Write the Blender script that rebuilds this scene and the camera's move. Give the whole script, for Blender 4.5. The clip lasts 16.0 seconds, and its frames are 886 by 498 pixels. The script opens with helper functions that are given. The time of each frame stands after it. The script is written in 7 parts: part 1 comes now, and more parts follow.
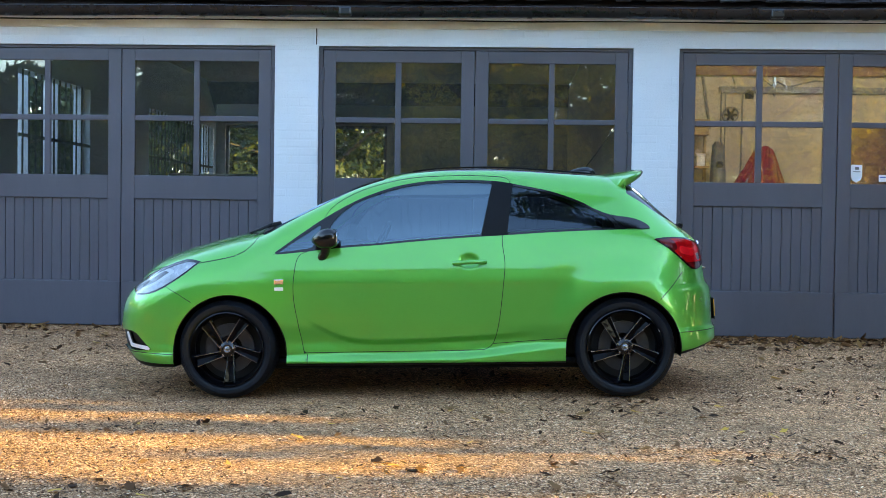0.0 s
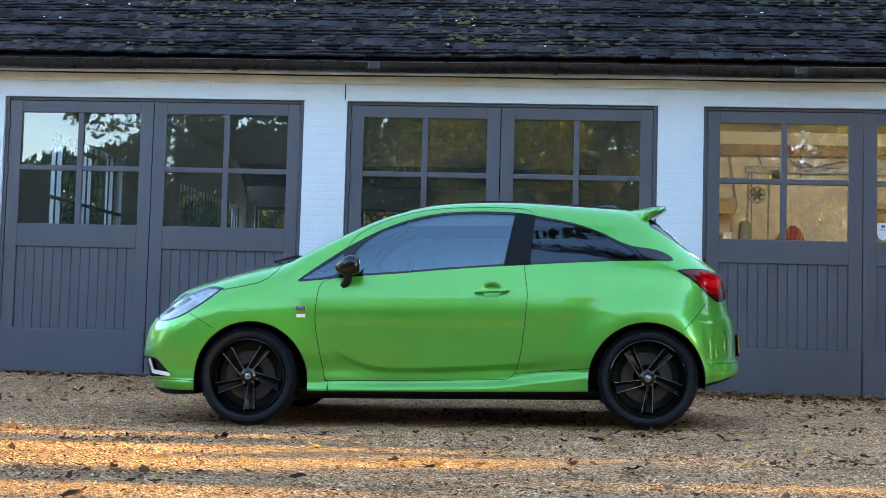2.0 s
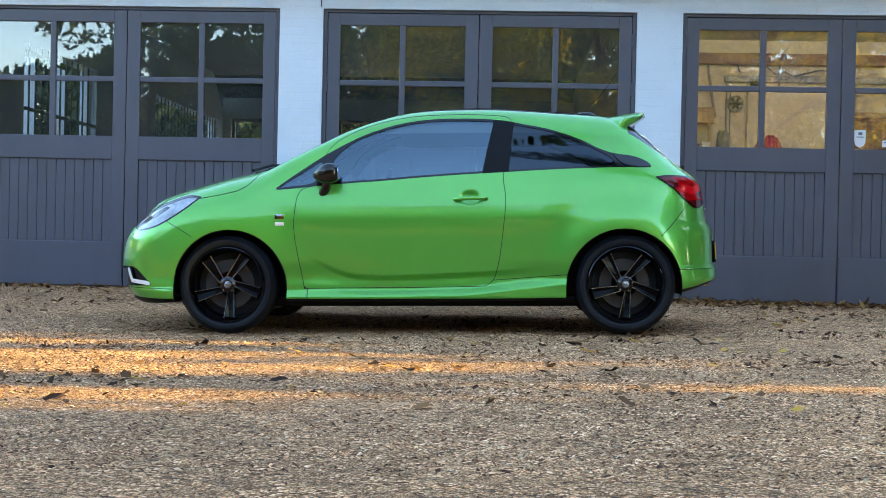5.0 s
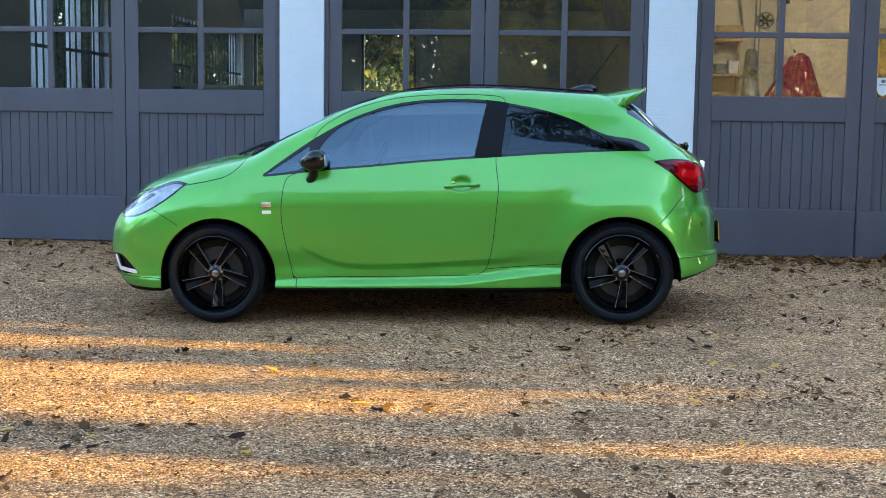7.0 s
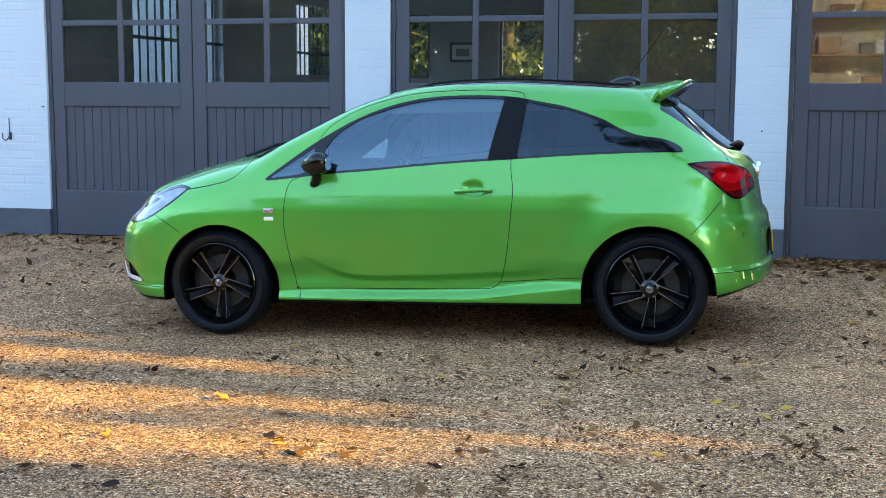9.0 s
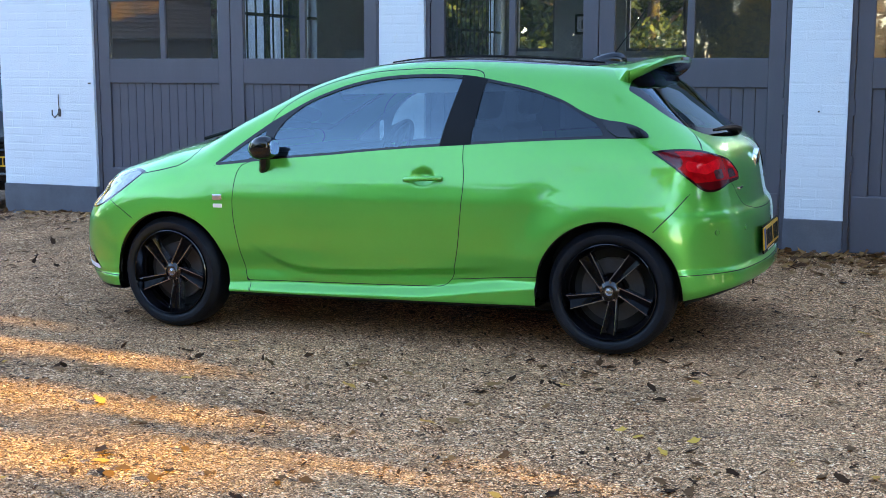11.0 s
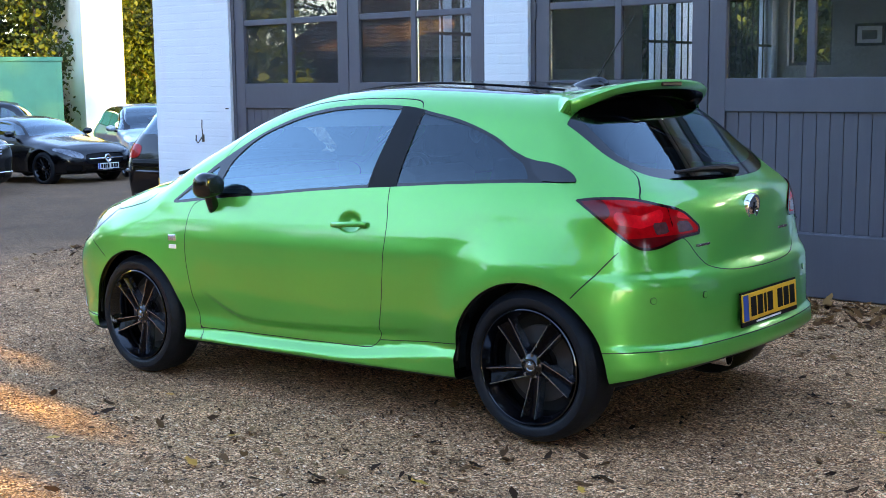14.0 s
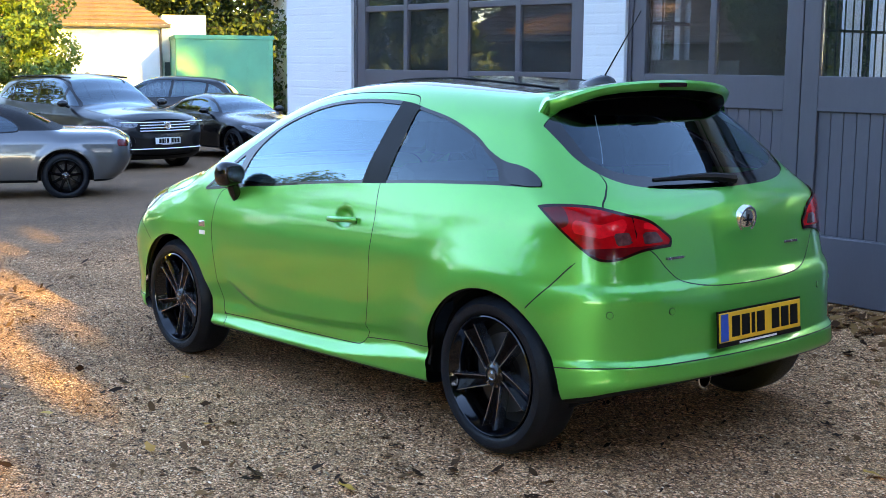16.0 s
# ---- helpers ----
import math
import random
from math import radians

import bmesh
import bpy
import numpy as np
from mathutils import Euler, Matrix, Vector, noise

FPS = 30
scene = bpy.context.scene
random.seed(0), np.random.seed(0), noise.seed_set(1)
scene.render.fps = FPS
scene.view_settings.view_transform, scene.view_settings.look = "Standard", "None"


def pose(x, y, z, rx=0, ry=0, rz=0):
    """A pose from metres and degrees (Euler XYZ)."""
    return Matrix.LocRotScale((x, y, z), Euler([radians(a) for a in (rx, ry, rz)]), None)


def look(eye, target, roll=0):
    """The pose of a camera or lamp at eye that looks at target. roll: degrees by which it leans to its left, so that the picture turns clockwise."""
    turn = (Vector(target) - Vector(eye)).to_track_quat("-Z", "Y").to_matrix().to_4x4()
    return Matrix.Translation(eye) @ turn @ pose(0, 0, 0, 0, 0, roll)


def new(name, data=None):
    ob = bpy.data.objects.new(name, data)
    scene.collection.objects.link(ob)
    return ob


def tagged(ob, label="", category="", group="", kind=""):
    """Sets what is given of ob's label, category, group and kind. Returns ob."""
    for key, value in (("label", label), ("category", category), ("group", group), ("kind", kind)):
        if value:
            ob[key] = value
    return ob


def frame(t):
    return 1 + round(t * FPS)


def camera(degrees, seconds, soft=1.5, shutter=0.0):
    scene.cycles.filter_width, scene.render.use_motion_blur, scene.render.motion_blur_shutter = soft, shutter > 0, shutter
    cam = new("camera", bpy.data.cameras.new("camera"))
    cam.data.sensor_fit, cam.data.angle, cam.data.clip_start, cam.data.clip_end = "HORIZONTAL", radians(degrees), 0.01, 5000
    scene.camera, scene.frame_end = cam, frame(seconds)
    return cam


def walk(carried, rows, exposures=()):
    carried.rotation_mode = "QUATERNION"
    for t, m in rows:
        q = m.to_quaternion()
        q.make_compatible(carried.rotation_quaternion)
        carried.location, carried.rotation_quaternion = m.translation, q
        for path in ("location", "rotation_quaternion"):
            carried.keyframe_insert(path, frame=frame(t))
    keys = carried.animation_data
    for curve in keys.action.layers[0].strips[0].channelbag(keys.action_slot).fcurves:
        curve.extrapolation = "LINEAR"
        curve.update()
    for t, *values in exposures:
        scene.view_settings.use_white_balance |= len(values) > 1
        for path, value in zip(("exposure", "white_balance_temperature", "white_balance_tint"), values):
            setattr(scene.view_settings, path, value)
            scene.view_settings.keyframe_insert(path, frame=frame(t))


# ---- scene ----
cam = camera(39.4, 16.0, soft=0.45)
PATH = [
    (0, (0.362, 0.196, 1.16), (0.269, 2.193, 1.107), 0.8),
    (0.5, (0.386, 0.241, 0.933), (0.284, 2.238, 0.887), 1.0),
    (1, (0.397, 0.231, 0.747), (0.257, 2.226, 0.769), 1.3),
    (1.5, (0.399, 0.221, 0.662), (0.27, 2.214, 0.756), 1.6),
    (2, (0.408, 0.193, 0.659), (0.266, 2.184, 0.78), 1.6),
    (2.5, (0.408, 0.178, 0.657), (0.271, 2.17, 0.778), 1.5),
    (3, (0.407, 0.166, 0.63), (0.271, 2.158, 0.755), 1.4),
    (3.5, (0.405, 0.175, 0.601), (0.277, 2.169, 0.686), 1.2),
    (4, (0.405, 0.173, 0.59), (0.289, 2.169, 0.654), 1.3),
    (4.5, (0.403, 0.177, 0.596), (0.305, 2.174, 0.621), 1.3),
    (4.7, (0.405, 0.182, 0.593), (0.306, 2.18, 0.604), 1.3),
    (6.8, (0.57, 0.399, 1.254), (0.41, 2.381, 1.041), 0.8),
    (7, (0.687, 0.456, 1.283), (0.521, 2.438, 1.071), 0.8),
    (7.5, (0.901, 0.575, 1.317), (0.65, 2.55, 1.129), 0.7),
    (8, (1.091, 0.798, 1.324), (0.776, 2.763, 1.133), 1.8),
    (8.5, (1.282, 1.014, 1.337), (0.929, 2.966, 1.086), -0.1),
    (8.8, (1.43, 1.108, 1.368), (1.043, 3.054, 1.12), 0.3),
    (9, (1.625, 1.265, 1.397), (1.156, 3.193, 1.15), 0.2),
    (9.2, (1.752, 1.349, 1.373), (1.233, 3.264, 1.121), -0.2),
    (11.3, (2.758, 2.458, 1.444), (1.968, 4.272, 1.151), 0.5),
    (11.5, (2.835, 2.638, 1.447), (2.014, 4.44, 1.164), 0.8),
    (12, (3.062, 2.902, 1.455), (2.161, 4.665, 1.171), 0.6),
    (12.5, (3.3, 3.172, 1.458), (2.328, 4.9, 1.198), 0.2),
    (13, (3.466, 3.498, 1.467), (2.429, 5.188, 1.203), 0.4),
    (13.5, (3.658, 3.755, 1.477), (2.524, 5.378, 1.192), -0.1),
    (14, (3.945, 3.96, 1.495), (2.697, 5.499, 1.228), -0.6),
    (14.5, (4.101, 4.2, 1.488), (2.781, 5.672, 1.184), 0.1),
    (15, (4.233, 4.436, 1.518), (2.833, 5.83, 1.206), 1.1),
    (15.5, (4.403, 4.653, 1.528), (2.956, 5.998, 1.21), 1.1),
    (16, (4.593, 4.771, 1.555), (3.086, 6.053, 1.259), 0.5),
]
walk(cam, [(t, look(eye, target, roll)) for t, eye, target, roll in PATH], exposures=((0, 3.1, 6720, 13), (9.2, 3.08, 6650, 13), (12, 3.14, 6450, 20), (16, 3.14, 6450, 20)))

# ---------- light ----------
SUN_AZ, SUN_EL = radians(-9.0), radians(14.0)      # towards the sun: mostly +x, a little -y
sun_way = Vector((math.cos(SUN_AZ) * math.cos(SUN_EL), math.sin(SUN_AZ) * math.cos(SUN_EL), math.sin(SUN_EL)))
world = bpy.data.worlds.new("world")
world.use_nodes = True
scene.world = world
wn = world.node_tree
sky = wn.nodes.new("ShaderNodeTexSky")
sky.sky_type = "NISHITA"
sky.sun_disc = False
sky.sun_elevation = SUN_EL
sky.sun_rotation = math.pi / 2 - SUN_AZ
sky.dust_density = 0.1
sky.ozone_density = 1.6
bgn = wn.nodes["Background"]
wn.links.new(sky.outputs[0], bgn.inputs[0])
bgn.inputs[1].default_value = 0.15
sun_data = bpy.data.lights.new("sun", "SUN")
sun_data.energy = 2.7
sun_data.angle = radians(0.6)
sun_data.color = (1.0, 0.73, 0.02)
sun = new("sun", sun_data)
sun.matrix_world = look(sun_way * 60, (0, 0, 0))


# ---------- helpers ----------
def nd(nt, kind, **inputs):
    n = nt.nodes.new("ShaderNode" + kind)
    for k, v in inputs.items():
        key = int(k[1:]) if k[0] == "i" and k[1:].isdigit() else k.replace("_", " ")
        if isinstance(v, bpy.types.NodeSocket):
            nt.links.new(v, n.inputs[key])
        else:
            n.inputs[key].default_value = v
    return n


def ramp(nt, fac, stops):
    r = nt.nodes.new("ShaderNodeValToRGB")
    nt.links.new(fac, r.inputs[0])
    while len(r.color_ramp.elements) < len(stops):
        r.color_ramp.elements.new(0.5)
    for e, (p, c) in zip(r.color_ramp.elements, stops):
        e.position = p
        e.color = (*c, 1) if len(c) == 3 else c
    return r.outputs[0]


def mix(nt, fac, a, b, mode="MIX"):
    m = nt.nodes.new("ShaderNodeMix")
    m.data_type = "RGBA"
    m.blend_type = mode
    for sock, v in ((m.inputs[0], fac), (m.inputs[6], a), (m.inputs[7], b)):
        if isinstance(v, bpy.types.NodeSocket):
            nt.links.new(v, sock)
        else:
            sock.default_value = v if not isinstance(v, tuple) or len(v) == 4 else (*v, 1)
    return m.outputs[2]


MATS = {}


def mat(name, base, rough=0.5, metal=0.0, var=0.15, scale=6.0, fine=60.0, bump=0.0, bscale=120.0, coat=0.0, spec=0.5,
        dirt=None, rnd=0.0, stretch=(1, 1, 1), local=False):
    """A surface with colour variation at two scales, uneven gloss and fine relief."""
    m = bpy.data.materials.new(name)
    m.use_nodes = True
    nt = m.node_tree
    b = nt.nodes["Principled BSDF"]
    if local:
        pos = nd(nt, "TexCoord").outputs["Object"]
    else:
        pos = nd(nt, "NewGeometry").outputs["Position"]
    mp = nd(nt, "Mapping", Vector=pos, Scale=stretch).outputs[0]
    n1 = nd(nt, "TexNoise", Vector=mp, Scale=scale, Detail=5.0, Roughness=0.6).outputs[0]
    n2 = nd(nt, "TexNoise", Vector=mp, Scale=fine, Detail=3.0, Roughness=0.7).outputs[0]
    dark = tuple(c * (1 - var) for c in base)
    lite = tuple(min(1, c * (1 + var)) for c in base)
    c1 = ramp(nt, n1, [(0.3, dark), (0.7, lite)])
    c2 = ramp(nt, n2, [(0.3, (1 - var * .6,) * 3), (0.7, (1, 1, 1))])
    col = mix(nt, 1.0, c1, c2, "MULTIPLY")
    if dirt:
        n3 = nd(nt, "TexNoise", Vector=mp, Scale=scale * 2.3, Detail=8.0, Roughness=0.75).outputs[0]
        f = ramp(nt, n3, [(dirt[1], (0, 0, 0)), (dirt[1] + 0.14, (1, 1, 1))])
        col = mix(nt, f, col, dirt[0])
    if rnd:
        oi = nd(nt, "ObjectInfo").outputs["Random"]
        isl = nd(nt, "NewGeometry").outputs["Random Per Island"]
        sm = nd(nt, "Math", i0=oi, i1=isl)
        fr = nd(nt, "Math", i0=sm.outputs[0])
        fr.operation = "FRACT"
        col = mix(nt, 1.0, col, ramp(nt, fr.outputs[0], [(0, (1 - rnd,) * 3), (1, (1 + rnd,) * 3)]), "MULTIPLY")
    nt.links.new(col, b.inputs["Base Color"])
    rr = nd(nt, "MapRange", i0=n1, i3=max(0.02, rough - .08), i4=min(1, rough + .08))
    nt.links.new(rr.outputs[0], b.inputs["Roughness"])
    b.inputs["Metallic"].default_value = metal
    b.inputs["Specular IOR Level"].default_value = spec
    b.inputs["Coat Weight"].default_value = coat
    b.inputs["Coat Roughness"].default_value = 0.03
    if bump:
        n4 = nd(nt, "TexNoise", Vector=mp, Scale=bscale, Detail=4.0, Roughness=0.65).outputs[0]
        bp = nd(nt, "Bump", Strength=min(1.0, bump), Distance=0.01, Height=n4)
        nt.links.new(bp.outputs[0], b.inputs["Normal"])
    MATS[name] = m
    return m


def glass(name, tint=(0.9, 0.95, 0.95), see=0.5, rough=0.0, gloss=2.0, sheen=(1, 1, 1), base=0.0, dust=0.0):
    """A thin pane: clear through, mirror-like by its Fresnel gloss."""
    m = bpy.data.materials.new(name)
    m.use_nodes = True
    nt = m.node_tree
    for n in list(nt.nodes):
        nt.nodes.remove(n)
    out = nt.nodes.new("ShaderNodeOutputMaterial")
    tr = nd(nt, "BsdfTransparent", Color=(*[c * see for c in tint], 1))
    gl = nd(nt, "BsdfGlossy", Color=(*sheen, 1), Roughness=rough)
    fr = nd(nt, "Fresnel", IOR=1.52)
    k = nd(nt, "Math", i0=fr.outputs[0], i1=gloss, i2=base)
    k.operation = "MULTIPLY_ADD"
    k.use_clamp = True
    mx = nd(nt, "MixShader", i0=k.outputs[0], i1=tr.outputs[0], i2=gl.outputs[0])
    if dust:
        film = nd(nt, "BsdfDiffuse", Color=(0.46, 0.50, 0.52, 1))
        n1 = nd(nt, "TexNoise", Vector=nd(nt, "NewGeometry").outputs["Position"], Scale=5.0, Detail=6.0).outputs[0]
        amount = nd(nt, "MapRange", i0=n1, i1=0.3, i2=0.7, i3=dust * 0.6, i4=dust * 1.4)
        mx = nd(nt, "MixShader", i0=amount.outputs[0], i1=mx.outputs[0], i2=film.outputs[0])
    nt.links.new(mx.outputs[0], out.inputs[0])
    MATS[name] = m
    return m


def glow(name, color, strength):
    m = bpy.data.materials.new(name)
    m.use_nodes = True
    b = m.node_tree.nodes["Principled BSDF"]
    b.inputs["Base Color"].default_value = (*color, 1)
    b.inputs["Emission Color"].default_value = (*color, 1)
    b.inputs["Emission Strength"].default_value = strength
    MATS[name] = m
    return m


def obj(name, mesh, parent=None, label="", m=None):
    ob = new(name, mesh)
    if m is not None and not mesh.materials:
        mesh.materials.append(m)
    if parent is not None:
        ob.parent = parent
    if label:
        ob["label"] = label
    return ob


def part(name, bm, m, parent=None, label="", smooth=False):
    """Links a bmesh as one mesh object."""
    me = bpy.data.meshes.new(name)
    bm.to_mesh(me)
    bm.free()
    if smooth:
        me.polygons.foreach_set("use_smooth", [True] * len(me.polygons))
        me.set_sharp_from_angle(angle=radians(42))
    return obj(name, me, parent, label, m)


def thing(name, at=None, label="", category="", group="", kind=""):
    e = new(name)
    e.empty_display_size = 0.1
    if at is not None:
        e.matrix_world = at
    return tagged(e, label, category, group, kind)


def box(bm, lo, hi, bevel=0.0):
    c = [(a + b) / 2 for a, b in zip(lo, hi)]
    s = [max(1e-4, b - a) for a, b in zip(lo, hi)]
    r = bmesh.ops.create_cube(bm, size=1.0, matrix=Matrix.LocRotScale(c, None, s))
    if bevel:
        es = {e for v in r["verts"] for e in v.link_edges}
        bmesh.ops.bevel(bm, geom=list(es), offset=bevel, segments=2, affect="EDGES", profile=0.5)
    return bm


def boxm(lo, hi, bevel=0.0):
    return box(bmesh.new(), lo, hi, bevel)


def tube(bm, pts, r, seg=8, ends=True, taper=None):
    """A round bar along points."""
    rings = []
    n = len(pts)
    for i, p in enumerate(pts):
        p = Vector(p)
        d = (Vector(pts[min(i + 1, n - 1)]) - Vector(pts[max(i - 1, 0)])).normalized()
        a = d.orthogonal().normalized()
        if abs(d.z) < 0.95:
            a = d.cross(Vector((0, 0, 1))).normalized()
        b = d.cross(a)
        rad = r if taper is None else r * (1 + (taper - 1) * i / (n - 1))
        rings.append([bm.verts.new(p + rad * (math.cos(2 * math.pi * k / seg) * a + math.sin(2 * math.pi * k / seg) * b)) for k in range(seg)])
    for q, s in zip(rings, rings[1:]):
        for k in range(seg):
            bm.faces.new((q[k], q[(k + 1) % seg], s[(k + 1) % seg], s[k]))
    if ends:
        bm.faces.new(rings[0][::-1])
        bm.faces.new(rings[-1])
    return bm


def lathe(bm, prof, seg=48, axis="y", at=(0, 0, 0)):
    """Turns a profile of (radius, along) about an axis through at."""
    rings = []
    for r, h in prof:
        ring = []
        for k in range(seg):
            a = 2 * math.pi * k / seg
            u, v = r * math.cos(a), r * math.sin(a)
            p = (u, h, v) if axis == "y" else ((h, u, v) if axis == "x" else (u, v, h))
            ring.append(bm.verts.new(Vector(p) + Vector(at)))
        rings.append(ring)
    for q, s in zip(rings, rings[1:]):
        for k in range(seg):
            bm.faces.new((q[k], q[(k + 1) % seg], s[(k + 1) % seg], s[k]))
    return bm


def grid_mesh(name, V, nu, nv):
    """A sheet from an (nu x nv) array of places."""
    idx = np.arange(nu * nv).reshape(nu, nv)
    F = np.stack([idx[:-1, :-1], idx[1:, :-1], idx[1:, 1:], idx[:-1, 1:]], -1).reshape(-1, 4)
    return raw_mesh(name, V, F)


def raw_mesh(name, V, F, normals=None, smooth=True):
    V = np.asarray(V, np.float32)
    F = np.asarray(F, np.int32)
    me = bpy.data.meshes.new(name)
    k = F.shape[1]
    me.vertices.add(len(V))
    me.vertices.foreach_set("co", V.ravel())
    me.loops.add(F.size)
    me.loops.foreach_set("vertex_index", F.ravel())
    me.polygons.add(len(F))
    me.polygons.foreach_set("loop_start", np.arange(len(F), dtype=np.int32) * k)
    me.update(calc_edges=True)
    if smooth:
        me.polygons.foreach_set("use_smooth", np.ones(len(F), bool))
    if normals is not None:
        me.normals_split_custom_set_from_vertices(np.asarray(normals, np.float32).tolist())
    return me


# ---------- materials ----------
wall_paint = mat("painted_brick", (0.67, 0.72, 0.77), 0.75, var=0.04, scale=1.5, fine=40, bump=0.35, bscale=90, dirt=((0.62, 0.62, 0.58), 0.66))
cream = mat("cream_soffit", (0.78, 0.755, 0.72), 0.7, var=0.12, scale=3, bump=0.1)
plinth_grey = mat("plinth_grey", (0.10, 0.105, 0.125), 0.7, var=0.15, bump=0.3)
door_grey = mat("door_paint", (0.084, 0.083, 0.104), 0.42, var=0.09, scale=3, fine=80, bump=0.08, bscale=60, stretch=(1, 1, 0.25), dirt=((0.125, 0.122, 0.13), 0.70))
frame_grey = mat("frame_paint", (0.072, 0.071, 0.088), 0.5, var=0.12, scale=4, bump=0.1)
gap_black = mat("dark_gap", (0.006, 0.006, 0.006), 0.8, var=0.2)
gutter_black = mat("gutter_black", (0.010, 0.011, 0.014), 0.28, var=0.3, scale=10)
iron = mat("old_iron", (0.10, 0.085, 0.075), 0.6, metal=0.6, var=0.3, bump=0.3)
tile_mat = mat("clay_tile", (0.030, 0.025, 0.026), 0.9, spec=0.08, var=0.4, scale=3, fine=50, bump=0.6, bscale=70, rnd=0.75, dirt=((0.07, 0.066, 0.05), 0.64))
moss_mat = mat("moss", (0.075, 0.075, 0.022), 0.95, var=0.4, scale=20, bump=0.5)
pane = glass("window_pane", (0.92, 0.95, 0.95), 0.85, gloss=2.3, dust=0.02)
room_dark = mat("room_plaster", (0.42, 0.40, 0.37), 0.8, var=0.15, scale=1.0, bump=0.1)
room_cream = mat("cream_brick", (0.62, 0.53, 0.38), 0.75, var=0.10, scale=1.2, bump=0.3, dirt=((0.42, 0.31, 0.18), 0.62))
room_floor = mat("concrete_floor", (0.22, 0.22, 0.20), 0.6, var=0.2, bump=0.2)
wood_brown = mat("brown_wood", (0.20, 0.08, 0.035), 0.55, var=0.25, stretch=(0.3, 1, 1), scale=8)
wood_pale = mat("pale_wood", (0.45, 0.28, 0.13), 0.6, var=0.2, stretch=(0.3, 1, 1), scale=8)
red_cloth = mat("red_cloth", (0.36, 0.008, 0.020), 0.8, var=0.2, scale=14, bump=0.2)
white_mat = mat("white_card", (0.75, 0.76, 0.78), 0.5, var=0.05)
grey_mat = mat("grey_steel", (0.16, 0.16, 0.165), 0.45, metal=0.4, var=0.2)

# ---------- ground ----------
def sstep(a, b, v):
    t = np.clip((np.asarray(v, float) - a) / (b - a), 0, 1)
    return t * t * (3 - 2 * t)


def gz(x, y):
    """Height of the gravel: it falls gently to the west and rises to the garage doors."""
    x = np.asarray(x, float)
    y = np.asarray(y, float)
    xe = np.clip(np.where(x < -6, -6 + (x + 6) * 0.95, x), -21, 9)
    base = 0.021 * (xe + 0.5) + 0.012 * (7.9 - np.clip(y, 0, 11))
    up = sstep(8.4, 11.2, y) * sstep(-7.2, -5.0, x) * (1 - sstep(20.5, 27, y))
    return base * (1 - up) + up * 0.10


